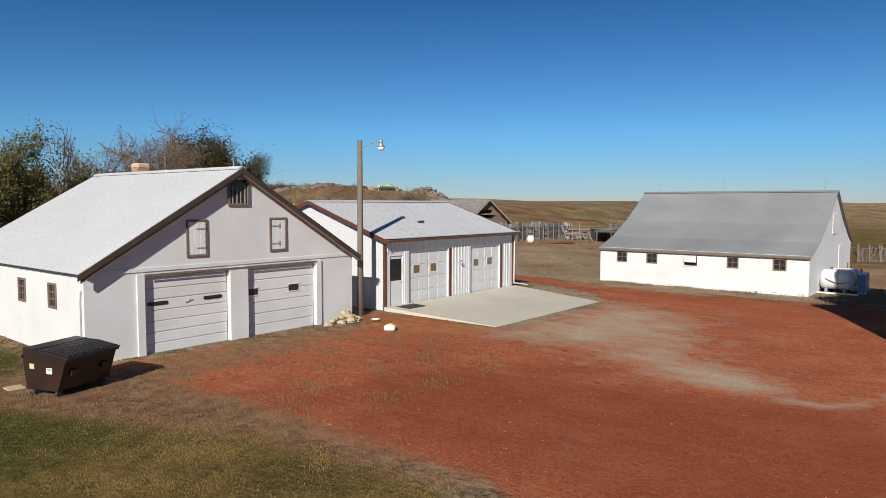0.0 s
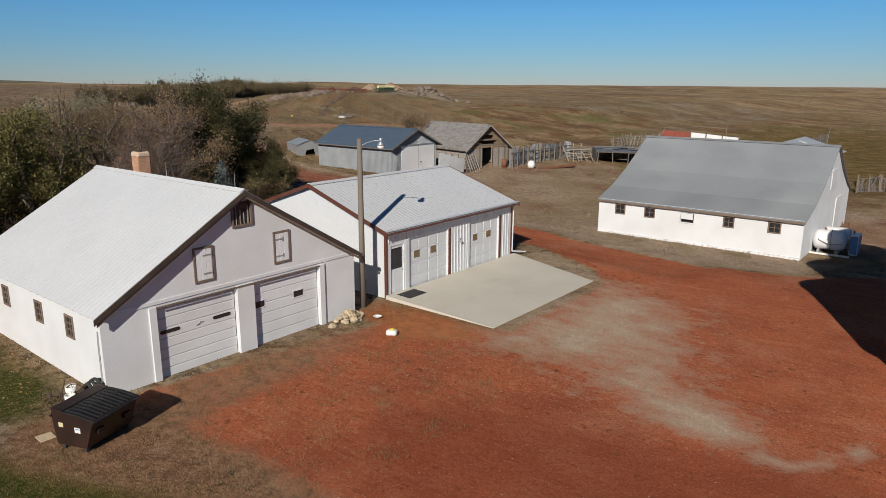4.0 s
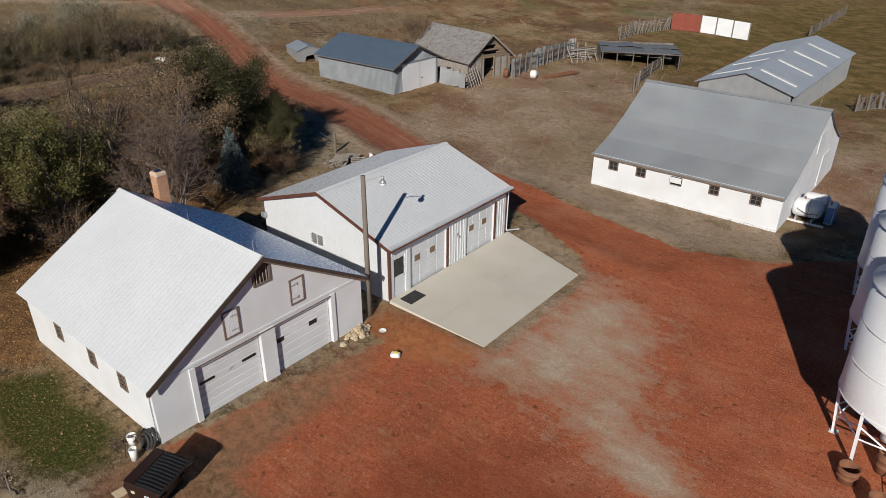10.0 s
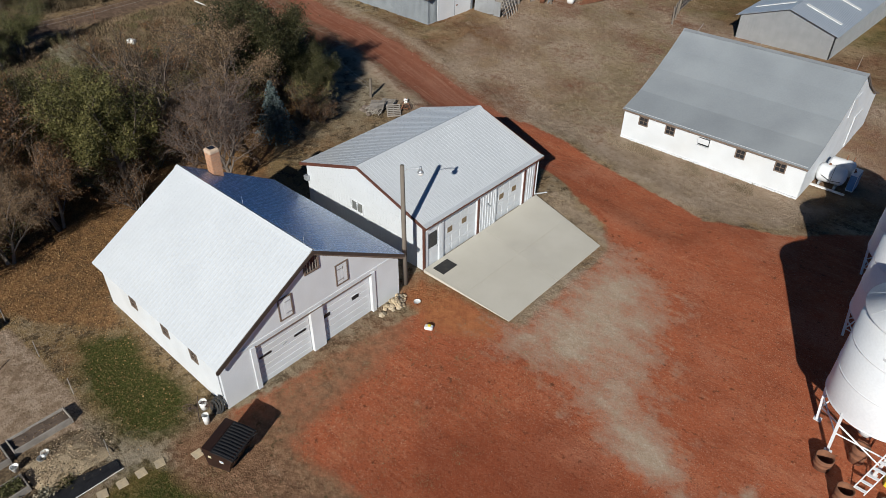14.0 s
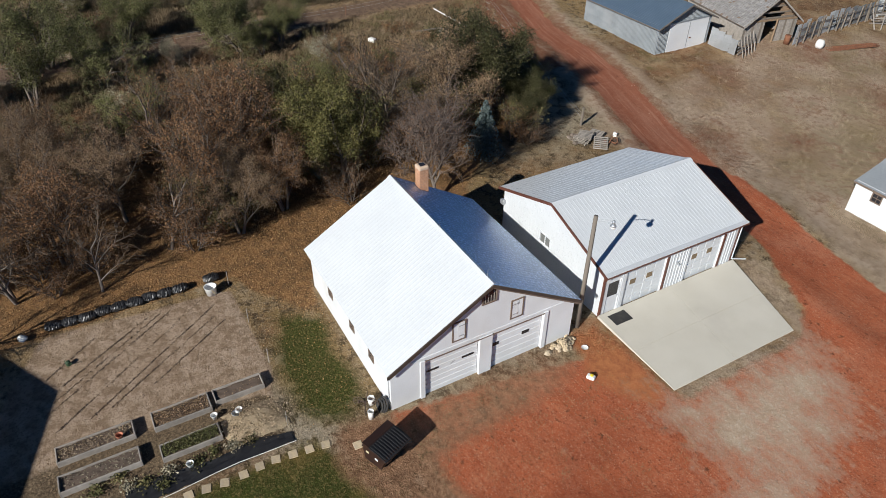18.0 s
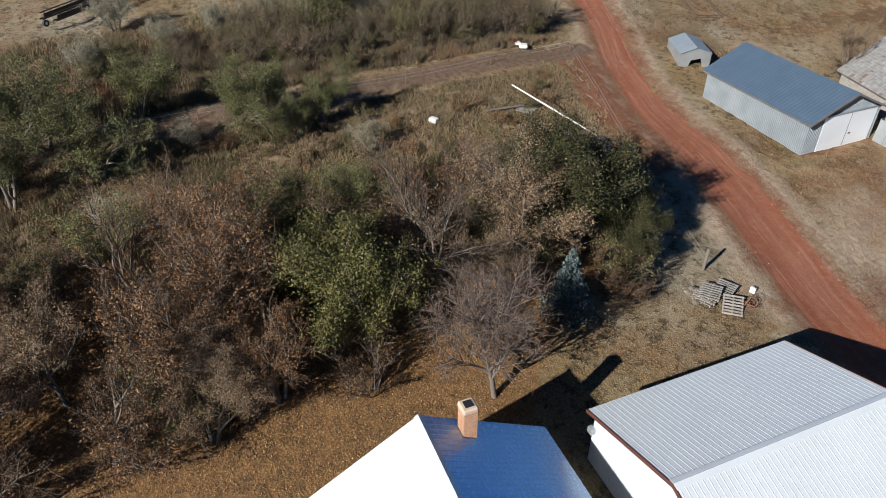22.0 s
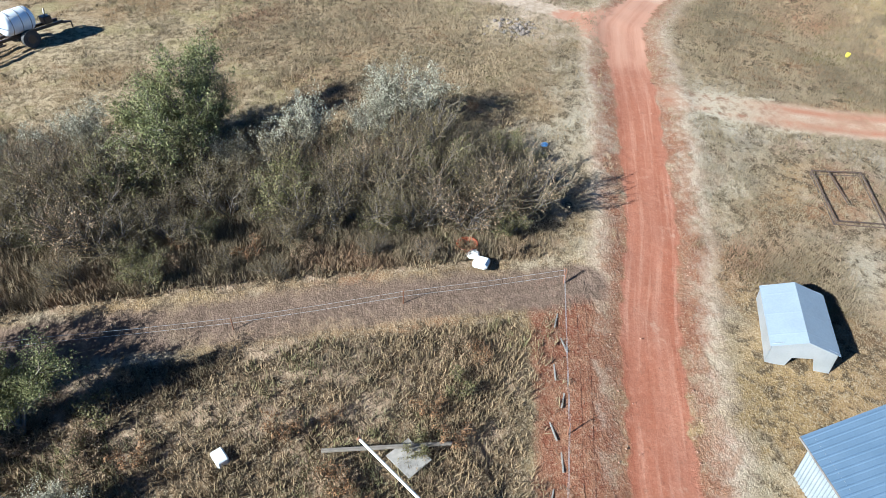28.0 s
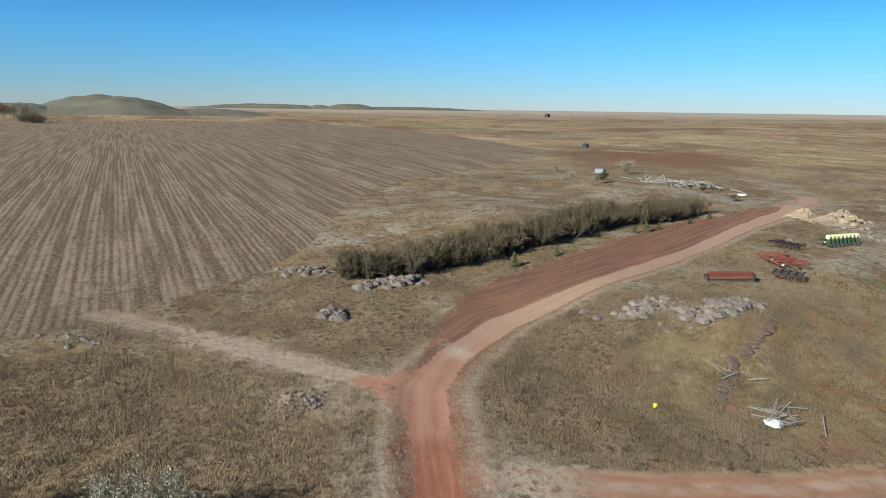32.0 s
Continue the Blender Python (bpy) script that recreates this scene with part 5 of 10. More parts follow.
# ---- the newer metal shop ----
def shop():
    L, D, EV, RX, RZ = 9.7, 9.2, 2.82, -4.6, 4.36
    r = thing("shop", -19.25, 20.16, 0.26, label="white metal-sided shop with brown trim and two overhead doors", category="shop building")
    d1, d2, pd = (1.52, 4.26), (5.96, 8.5), (0.24, 1.18)
    part("front_wall", Geo().wall(0.1, L - 0.1, -0.2, EV, -0.14, [(d1[0], -0.2, d1[1], 2.2), (d2[0], -0.2, d2[1], 2.2), (pd[0], -0.2, pd[1], 2.12)], 0.0, "x"), "white_metal", r)
    part("back_wall", Geo().box(-D, 0.1, -0.2, -D + 0.14, L - 0.1, EV), "white_metal", r)
    for y0, y1 in ((0.0, 0.1), (L - 0.1, L)):
        ho = [(-5.58, 1.2, -4.5, 1.98)] if y0 == 0 else []
        part("end_wall", Geo().wall(-D, 0.0, -0.2, EV, y1 - y0, ho, y0, "y"), "white_metal", r)
        part("gable", Geo().prism([(-D, EV), (0, EV), (RX, RZ - 0.05)], y0, y1, "y"), "white_metal", r, fix=True)
    w = sash_window(r, 1.08, 0.78, face_my(-5.58, 0.0, 1.2), "white_metal", "glass", (1, 0))
    part("blind", Geo().box(-5.52, 0.06, 1.25, -4.56, 0.07, 1.93), "plastic_white", w)
    # vertical siding ribs
    g = Geo()
    y = 0.18
    while y < L - 0.15:
        lo = 2.22 if d1[0] - 0.12 < y < d1[1] + 0.22 or d2[0] - 0.05 < y < d2[1] + 0.22 or pd[0] - 0.1 < y < pd[1] + 0.12 else -0.18
        g.add([(0.001, y - 0.035, lo), (0.024, y - 0.015, lo), (0.024, y + 0.015, lo), (0.001, y + 0.035, lo), (0.001, y - 0.035, EV - 0.05), (0.024, y - 0.015, EV - 0.05), (0.024, y + 0.015, EV - 0.05), (0.001, y + 0.035, EV - 0.05)], [(0, 1, 5, 4), (1, 2, 6, 5), (2, 3, 7, 6), (0, 3, 2, 1)])
        y += 0.23
    part("siding_ribs", g, "white_metal", r)
    g = Geo()
    x = -0.2
    while x > -D + 0.1:
        top = EV + (RZ - EV) * (1 - abs(x - RX) / abs(RX)) - 0.12
        if not -5.7 < x < -4.35:
            g.box(x - 0.02, -0.006, -0.18, x + 0.02, -0.001, top)
        x -= 0.23
    part("siding_ribs", g, "white_metal", r)
    for x0, z0 in ((0.32, EV - 0.09), (-D - 0.32, EV - 0.09)):
        part("roof_slope", Geo().ribbed((x0, -0.2, z0), (x0, L + 0.2, z0), (RX, -0.2, RZ), 0.225, 0.006, 0.03), "white_metal", r)
    part("ridge_cap", Geo().prism([(RX - 0.22, RZ - 0.03), (RX, RZ + 0.05), (RX + 0.22, RZ - 0.03), (RX, RZ + 0.03)], -0.21, L + 0.21, "y"), "white_metal", r)
    for y in (-0.23, L + 0.2):
        for x0 in (0.33, -D - 0.33):
            z0 = EV - 0.1
            g = Geo()
            a, b = (x0, z0), (RX, RZ - 0.005)
            g.add([(p[0], y + dy, p[1] - dz) for dy in (0, 0.035) for p in (a, b) for dz in (-0.03, 0.15)], [(0, 2, 3, 1), (4, 5, 7, 6), (0, 1, 5, 4), (2, 6, 7, 3), (0, 4, 6, 2), (1, 3, 7, 5)])
            part("rake_trim", g, "brown_trim", r, fix=True)
    part("eave_trim", Geo().box(0.32, -0.2, EV - 0.17, 0.345, L + 0.2, EV - 0.075, 0.004), "brown_trim", r)
    part("soffit", Geo().box(0.0, -0.2, EV - 0.02, 0.33, L + 0.2, EV - 0.005), "white_metal", r)
    for y in (-0.02, L - 0.08):
        part("corner_trim", Geo().box(-0.1, y, -0.2, 0.03, y + 0.1, EV - 0.1, 0.006), "brown_trim", r)
    for y in (d1[1] + 0.02, d2[1] + 0.02):
        part("door_post", Geo().box(-0.1, y, -0.18, 0.04, y + 0.16, 2.22, 0.008), "brown_trim", r)
    for a, b in ((1.2, 1.48), (d2[0] - 0.14, d2[0])):
        part("door_jamb", Geo().box(-0.1, a, -0.18, 0.02, b, 2.22, 0.008), "white_metal", r)
    for a, b in (d1, d2):
        d = part("overhead_door", Geo().box(-0.125, a, -0.14, -0.1, b, 2.19), "white_metal", r, "white raised-panel overhead door with two brown panes")
        n = 4
        for i in range(4):
            for j in range(n):
                y0, z0 = a + 0.06 + j * (b - a - 0.08) / n, -0.1 + i * 0.57
                wd = (b - a - 0.08) / n - 0.07
                part("panel", Geo().box(-0.1, y0, z0, -0.085, y0 + wd, z0 + 0.48, 0.012), "white_metal", d)
        for j in (0.28, 1.62):
            yy = a + 0.36 + (j > 1) * 1.16
            part("pane", Geo().box(-0.085, yy, 1.22, -0.07, yy + 0.4, 1.56, 0.004), "window_brown", d)
            part("pane_frame", Geo().box(-0.084, yy - 0.05, 1.17, -0.075, yy + 0.45, 1.61, 0.003), "white_paint", d)
    e = part("entry_door", Geo().box(-0.1, pd[0] + 0.06, -0.13, -0.05, pd[1] - 0.06, 2.05, 0.006), "white_paint", r, "white entry door with a dark nine-light window")
    part("door_frame", Geo().box(-0.1, pd[0], -0.14, 0.0, pd[0] + 0.06, 2.12, 0.005).box(-0.1, pd[1] - 0.06, -0.14, 0.0, pd[1], 2.12, 0.005).box(-0.1, pd[0] + 0.06, 2.05, 0.0, pd[1] - 0.06, 2.12, 0.005), "white_paint", e)
    part("pane", Geo().box(-0.049, pd[0] + 0.14, 1.0, -0.04, pd[1] - 0.14, 1.92), "window_dark", e)
    part("door_handle", Geo().tube((-0.05, pd[1] - 0.12, 0.92), (0.0, pd[1] - 0.12, 0.92), 0.025).tube((0.0, pd[1] - 0.12, 0.92), (0.0, pd[1] - 0.22, 0.92), 0.012), "galv", e)
    g = Geo()
    for i in range(5):
        g.tube((-0.02, pd[1] - 0.15, 1.3 + i * 0.12), (0.02, pd[1] - 0.1, 1.25 + i * 0.12), 0.012, n=5)
    part("hanging_tools", g, "galv", e)
    part("wall_lamp", Geo().box(0.0, 5.1, 1.45, 0.05, 5.2, 1.6, 0.01).tube((0.05, 5.15, 1.5), (0.14, 5.15, 1.42), 0.05, 0.07), "galv", r)
    part("downspout", Geo().path([(0.08, L + 0.06, EV - 0.2), (0.05, L + 0.06, 0.1)], 0.035).path([(0.05, L + 0.06, 0.1), (0.35, L + 0.95, -0.05)], 0.04), "white_metal", r)
    part("vent_box", Geo().box(-9.3, -0.22, 1.7, -9.0, 0.0, 2.0, 0.02), "galv", r)
    part("floor_slab", Geo().box(-D + 0.14, 0.1, -0.2, -0.14, L - 0.1, -0.02), "concrete", r)
    return r


shop()
pad = thing("concrete_pad", 0, 0, 0, label="pale poured concrete apron in front of the shop", category="concrete slab")
PAD_Y = lambda x, e: e * (28.4 - 1.7 * (x + 13.6) / 5.6) + (1 - e) * 20.08
for a, b in ((-19.22, -16.43), (-16.42, -13.62)):
    for e0, e1 in ((0.0, 0.5), (0.501, 1.0)):
        c = [(a, PAD_Y(a, e0)), (b, PAD_Y(b, e0)), (b, PAD_Y(b, e1)), (a, PAD_Y(a, e1))]
        g = Geo().add([(x, y, -0.3) for x, y in c] + [(x, y, 0.06 + 0.16 * (-13.62 - x) / 5.6) for x, y in c], [(3, 2, 1, 0), (4, 5, 6, 7), (0, 1, 5, 4), (1, 2, 6, 5), (2, 3, 7, 6), (3, 0, 4, 7)])
        part("slab", g, "concrete", pad)
solo("door_mat", Geo().box(0, 0, 0, 0.75, 1.1, 0.02, 0.006, Matrix.Rotation(0.028, 4, "Y")), "rubber", -18.95, 20.5, 0.212, 0, "black rubber mat on the concrete apron", "doormat")


# ---- yard lamp on a wooden pole ----
def yard_lamp():
    r = thing("yard_lamp", -19.25, 18.75, 0.0, label="weathered wooden pole with a galvanized yard light", category="lamp post")
    part("pole", Geo().tube((0, 0, -0.4), (0, 0, 6.98), 0.13, 0.1, 14), "pole_wood", r, smooth=True)
    part("arm", Geo().path([(0.05, 0.05, 6.7), (0.25, 0.18, 6.82), (0.5, 0.32, 6.9), (0.72, 0.42, 6.9)], 0.02, 8), "galv", r, "thin curved steel arm")
    h = part("lamp_head", Geo().lathe([(0.03, 0.3), (0.07, 0.28), (0.07, 0.16), (0.05, 0.14), (0.13, 0.05), (0.15, 0.0), (0.14, 0.0), (0.05, 0.1)], 16, (0.74, 0.43, 6.72)), "galv", r, smooth=True)
    part("refractor", Geo().lathe([(0.14, 0.0), (0.13, -0.08), (0.09, -0.13), (0.03, -0.14)], 16, (0.74, 0.43, 6.72)), "plastic_white", h, smooth=True)
    part("cable", Geo().path([(0.12, 0.0, 0.5), (0.125, 0.0, 3.0), (0.11, 0.0, 6.6)], 0.012, 5), "rubber", r)


yard_lamp()


# ---- the long white barn ----
def barn():
    L, EV, Z = 12.6, 2.3, -0.65
    r = thing("barn", -20.1, 42.05, Z, label="long white barn with a worn grey metal roof", category="barn")
    wins = [(1.18, 0.72), (3.2, 0.72), (8.18, 0.66), (10.72, 0.72)]
    hatch = (5.62, 1.38, 6.42, 1.98)
    part("front_wall", Geo().wall(0, L, 0.12, EV, 0.16, [(a, 1.38, a + w, 2.06) for a, w in wins] + [hatch], 0.0, "y"), "white_paint", r)
    rg = random.Random(8)
    for i in range(46):
        x = i * L / 46
        part("footing_stone", Geo().box(x + 0.01, -0.05 - 0.05 * rg.random(), -0.35, x + L / 46 - 0.01, 0.1, 0.1 + 0.05 * rg.random(), 0.015), "white_paint", r)
    for a, w in wins:
        sash_window(r, w, 0.68, face_my(a, 0.0, 1.38), "brown_wood", "window_dark", (1, 1))
    hp = part("wall_hatch", Geo().box(hatch[0] - 0.06, -0.04, hatch[1] - 0.06, hatch[2] + 0.06, 0.02, hatch[1], 0.006).box(hatch[0] - 0.06, -0.04, hatch[1], hatch[0], 0.02, hatch[3], 0.006).box(hatch[2], -0.04, hatch[1], hatch[2] + 0.06, 0.02, hatch[3], 0.006), "white_paint", r, "white vent hatch propped ajar")
    part("flap", Geo().box(hatch[0] + 0.02, -0.16, hatch[1] + 0.22, hatch[2] - 0.02, -0.13, hatch[3], 0.008), "white_paint", hp)
    # dark sheet set in the hole in place of the barn's unlit inside
    part("opening", Geo().box(hatch[0], 0.1, hatch[1], hatch[2], 0.12, hatch[3]), "window_dark", hp)
    prof = [(-0.15, 2.24), (2.1, 2.95), (4.25, 3.95), (6.0, 4.98), (7.65, 6.05)]
    back = [(7.65, 6.05), (10.3, 4.45), (12.9, 3.2), (14.6, 2.6)]
    gp = [(0.165, 0.0)] + [(max(y, 0.165), z - 0.1) for y, z in prof] + [(y, z - 0.1) for y, z in back[1:-1]] + [(14.4, 2.55), (14.4, 0.0)]
    for x in (0.0, L - 0.16):
        part("end_wall", Geo().prism(gp, x, x + 0.16, "x"), "white_paint", r, fix=True)
    # clapboards on the seen end
    for i in range(44):
        z = 0.15 + i * 0.13
        ys = [y for y in np.arange(0.05, 14.35, 0.05) if np.interp(y, [p[0] for p in prof + back[1:]], [p[1] for p in prof + back[1:]]) - 0.12 > z + 0.12]
        if ys:
            part("clapboard", Geo().add([(L + 0.002, ys[0], z), (L + 0.02, ys[0], z), (L + 0.004, ys[0], z + 0.128), (L + 0.002, ys[-1], z), (L + 0.02, ys[-1], z), (L + 0.004, ys[-1], z + 0.128)], [(0, 3, 4, 1), (1, 4, 5, 2), (0, 1, 2), (3, 5, 4)]), "white_paint", r)
    part("end_door", Geo().box(L + 0.02, 9.2, 0.1, L + 0.07, 11.2, 2.5, 0.01), "white_paint", r, "white plank barn door")
    part("end_hatch", Geo().box(L + 0.02, 6.6, 3.3, L + 0.06, 8.3, 4.6, 0.01), "white_paint", r)
    for sl in (prof, back):
        for (ya, za), (yb, zb) in zip(sl, sl[1:]):
            g = Geo()
            t = 0.05
            g.add([(x, y, z - dz) for x in (-0.12, L + 0.12) for y, z in ((ya, za), (yb, zb)) for dz in (0, t)], [(0, 4, 6, 2), (1, 3, 7, 5), (0, 1, 5, 4), (2, 6, 7, 3), (0, 2, 3, 1), (4, 5, 7, 6)])
            part("roof_slope", g, "barn_roof", r, fix=True)
    part("ridge_cap", Geo().prism([(7.45, 5.98), (7.65, 6.1), (7.85, 5.98), (7.65, 6.05)], -0.13, L + 0.13, "x"), "galv", r)
    for i in range(10):
        x = -0.1 + i * (L + 0.2) / 10
        part("eave_board", Geo().box(x + 0.01, -0.18, 2.12 - 0.02 * rg.random(), x + (L + 0.2) / 10 - 0.01, -0.15, 2.24, 0.004), "brown_wood", r)
    for (ya, za), (yb, zb) in zip(back, back[1:]):
        g = Geo().add([(x, y, z - dz) for x in (L + 0.12, L + 0.16) for y, z in ((ya, za), (yb, zb)) for dz in (-0.02, 0.12)], [(0, 2, 3, 1), (4, 5, 7, 6), (0, 1, 5, 4), (2, 6, 7, 3), (0, 4, 6, 2), (1, 3, 7, 5)])
        part("rake_board", g, "brown_wood", r, fix=True)
    for x, h, lean in ((0.9, 0.7, 0.35), (5.6, 1.0, 0.0), (11.9, 1.1, 0.08)):
        part("lightning_rod", Geo().tube((x, 7.65, 6.05), (x + lean, 7.65, 6.05 + h), 0.014, 0.006, 6), "galv", r)


M["barn_roof"] = mat("barn_roof", (0.3, 0.325, 0.345), (0.24, 0.26, 0.28), 0.5, metal=0.2, scale=0.35, fine=10, bump=0.002, stain=(0.42, 0.445, 0.46), stain_amt=0.4)
barn()


# ---- white hopper-bottom grain bins ----
def grain_bin(x, y):
    r = thing("grain_bin", x, y, 0.0, label="white steel hopper-bottom grain bin on a braced leg frame", category="grain bin", group="row of grain bins")
    R = 2.0
    part("shell", Geo().lathe([(R, 2.25), (R, 6.55), (R - 0.03, 6.55)], 56, cap=False), "bin_white", r, smooth=True)
    for z in (2.25, 3.68, 5.1, 6.5):
        part("seam_ring", Geo().lathe([(R + 0.0, z), (R + 0.018, z + 0.01), (R + 0.018, z + 0.05), (R, z + 0.06)], 56, cap=False), "bin_white", r, smooth=True)
    roof = part("roof_cone", Geo().lathe([(R + 0.05, 6.5), (R + 0.06, 6.58), (0.3, 7.72), (0.28, 7.85), (0.02, 7.9)], 56, cap=False), "bin_white", r, "white conical bin roof", smooth=True)
    g = Geo()
    for i in range(10):
        a = 2 * math.pi * i / 10
        c, s = math.cos(a), math.sin(a)
        g.tube((c * (R + 0.03), s * (R + 0.03), 6.59), (0.3 * c, 0.3 * s, 7.73), 0.012, n=4)
    part("roof_seams", g, "bin_white", roof)
    part("roof_hatch", Geo().box(-0.9, -0.55, 7.18, -0.4, -0.1, 7.42, 0.03), "bin_white", roof)
    part("hopper", Geo().lathe([(R - 0.02, 2.25), (0.35, 0.85), (0.3, 0.7), (0.3, 0.55)], 40), "bin_white", r, smooth=True)
    feet = []
    for i in range(6):
        a = 2 * math.pi * i / 6
        foot, head = Vector((1.66 * math.cos(a), 1.66 * math.sin(a), 0.0)), Vector((1.96 * math.cos(a), 1.96 * math.sin(a), 2.4))
        feet.append((foot, head))
        leg = part("leg", Geo().tube(foot + Vector((0, 0, -0.2)), head, 0.075, n=4), "bin_white", r)
        part("foot_plate", Geo().box(foot.x - 0.15, foot.y - 0.15, -0.03, foot.x + 0.15, foot.y + 0.15, 0.02), "bin_white", leg)
    for i in range(6):
        (f0, h0), (f1, h1) = feet[i], feet[(i + 1) % 6]
        for a, c in ((f0.lerp(h0, 0.28), f1.lerp(h1, 0.72)),) if i % 2 else ((f0.lerp(h0, 0.72), f1.lerp(h1, 0.28)),):
            part("brace", Geo().tube(a, c, 0.032, n=6), "bin_white", r)
        part("tie", Geo().tube(f0.lerp(h0, 0.5), f1.lerp(h1, 0.5), 0.03, n=6), "bin_white", r)
    # lettering too small to read: plain bars
    for k, (a, w) in enumerate(((-1.9, 0.14), (-1.81, 0.1), (-1.74, 0.14), (-1.66, 0.12), (-1.55, 0.16), (-1.47, 0.1), (-1.4, 0.12))):
        part("letter_bar", Geo().box(-w / 2, -R - 0.008, 5.52, w / 2, -R - 0.001, 5.62, 0, Matrix.Rotation(a + math.pi / 2, 4, "Z")), "bin_grey", r)
    return r


M["bin_grey"] = mat("bin_grey", (0.52, 0.53, 0.55), None, 0.5)
M["bin_white"] = mat("bin_white", (0.7, 0.71, 0.72), (0.65, 0.66, 0.68), 0.38, scale=0.7, fine=10, bump=0.001, stain=(0.6, 0.6, 0.58), stain_amt=0.3)
b0 = grain_bin(1.05, 24.05)
for k in (1, 2):
    copy_thing(b0, pose(1.05 - 0.75 * k, 24.05 + 6.0 * k, -0.25 * k))


# ---- sheds beyond the road ----
def metal_shed():
    Z = 0.5
    r = thing("machine_shed", -44.6, 47.72, Z, label="corrugated galvanized shed with a blue-grey roof and white sliding door", category="shed")
    L, W, EV, RZ = 10.4, 6.75, 2.8, 4.35
    part("wall_frame", Geo().wall(0, W, -0.4, EV, -0.1, [], 0.0, "x").wall(-L + 0.1, -0.1, -0.6, EV, 0.1, [], 0.0, "y").wall(-L + 0.1, -0.1, -0.6, EV, -0.1, [], W, "y").wall(0, W, -0.6, EV, 0.1, [], -L, "x"), "shed_galv", r)
    for x0, x1 in ((-0.1, 0.0), (-L, -L + 0.1)):
        part("gable", Geo().prism([(0, EV), (W, EV), (W / 2, RZ - 0.04)], x0, x1, "x"), "shed_galv", r, fix=True)
    g = Geo()
    for i in range(int(L / 0.16)):
        x = -0.1 - i * 0.16
        g.add([(x, 0.0, -0.3), (x - 0.06, -0.05, -0.3), (x - 0.12, 0.0, -0.3), (x, 0.0, EV), (x - 0.06, -0.05, EV), (x - 0.12, 0.0, EV)], [(0, 1, 4, 3), (1, 2, 5, 4)])
    part("corrugation", g, "shed_galv", r)
    g = Geo()
    for i in range(int(W / 0.16)):
        y = 0.02 + i * 0.16
        top = EV + (RZ - EV) * (1 - abs(y - W / 2) / (W / 2)) - 0.06
        g.add([(0.0, y, 0), (0.07, y + 0.05, 0), (0.0, y + 0.1, 0), (0.0, y, top), (0.07, y + 0.05, top), (0.0, y + 0.1, top)], [(0, 1, 4, 3), (1, 2, 5, 4)])
    part("corrugation", g, "shed_galv", r)
    for y in (-0.4, W + 0.4):
        z = EV - 0.18
        part("roof_slope", Geo().ribbed((-L - 0.3, y, z), (0.5, y, z), (-L - 0.3, W / 2, RZ), 0.3, 0.018), "galv_blue", r)
    part("ridge_cap", Geo().prism([(W / 2 - 0.2, RZ - 0.05), (W / 2, RZ + 0.05), (W / 2 + 0.2, RZ - 0.05), (W / 2, RZ)], -L - 0.3, 0.5, "x"), "galv_blue", r)
    for y in (-0.4, W + 0.4):
        z = EV - 0.18
        g = Geo().add([(x, p[0], p[1] - dz) for x in (0.46, 0.52) for p in ((y, z), (W / 2, RZ)) for dz in (-0.02, 0.12)], [(0, 2, 3, 1), (4, 5, 7, 6), (0, 1, 5, 4), (2, 6, 7, 3), (0, 4, 6, 2), (1, 3, 7, 5)])
        part("rake_trim", g, "dark_wood", r, fix=True)
        # dark strip added along the eave for the shadow it throws
        part("eave_board", Geo().box(-L - 0.3, y - 0.02, z - 0.1, 0.46, y + 0.02, z - 0.005), "dark_wood", r)
    d = part("sliding_door", Geo().box(0.05, 1.35, 0.0, 0.09, 6.35, 2.72, 0.01), "bin_white", r, "white sheet-metal double sliding door")
    part("door_seam", Geo().box(0.09, 3.85, 0.05, 0.105, 3.9, 2.66), "shed_galv", d)
    part("door_rail", Geo().box(0.03, 0.3, 2.72, 0.14, 6.9, 2.86, 0.01), "shed_galv", r)
    part("latch", Geo().box(0.1, 4.1, 1.0, 0.13, 4.3, 1.1), "rust", d)


metal_shed()


M["hut_metal"] = mat("hut_metal", (0.27, 0.31, 0.345), (0.23, 0.265, 0.295), 0.55, metal=0.15, scale=0.8, fine=10, bump=0.002, stain=(0.4, 0.42, 0.43))


def low_hut():
    x, y = -59.8, 50.5
    r = thing("hut", x, y, gz(x, y) - 0.05, -22, label="low galvanized animal hut with an open front", category="hut")
    L, W, EV, RZ = 3.9, 2.7, 1.3, 1.78
    for s in (-1, 1):
        part("roof_slope", Geo().ribbed((-L, s * (W / 2 + 0.1), EV - 0.06), (0.12, s * (W / 2 + 0.1), EV - 0.06), (-L, 0, RZ), 1.3, 0.003), "hut_metal", r)
        part("side_wall", Geo().box(-L + 0.02, s * W / 2 - 0.02, -0.2, 0.0, s * W / 2 + 0.02, EV - 0.03), "galv", r)
    part("back_wall", Geo().prism([(-W / 2, -0.2), (W / 2, -0.2), (W / 2, EV), (0, RZ - 0.05), (-W / 2, EV)], -L, -L + 0.04, "x"), "galv", r, fix=True)
    part("front_panel", Geo().prism([(-W / 2, -0.1), (-0.55, -0.1), (-0.35, 0.6), (0.5, 0.75), (0.75, -0.1), (W / 2, -0.1), (W / 2, EV), (0, RZ - 0.05), (-W / 2, EV)], -0.04, 0.0, "x"), "galv", r, fix=True)


low_hut()


M["shed_board"] = mat("shed_board", (0.25, 0.17, 0.105), (0.17, 0.115, 0.075), 0.9, scale=4, fine=50, bump=0.006, rnd=0.3)


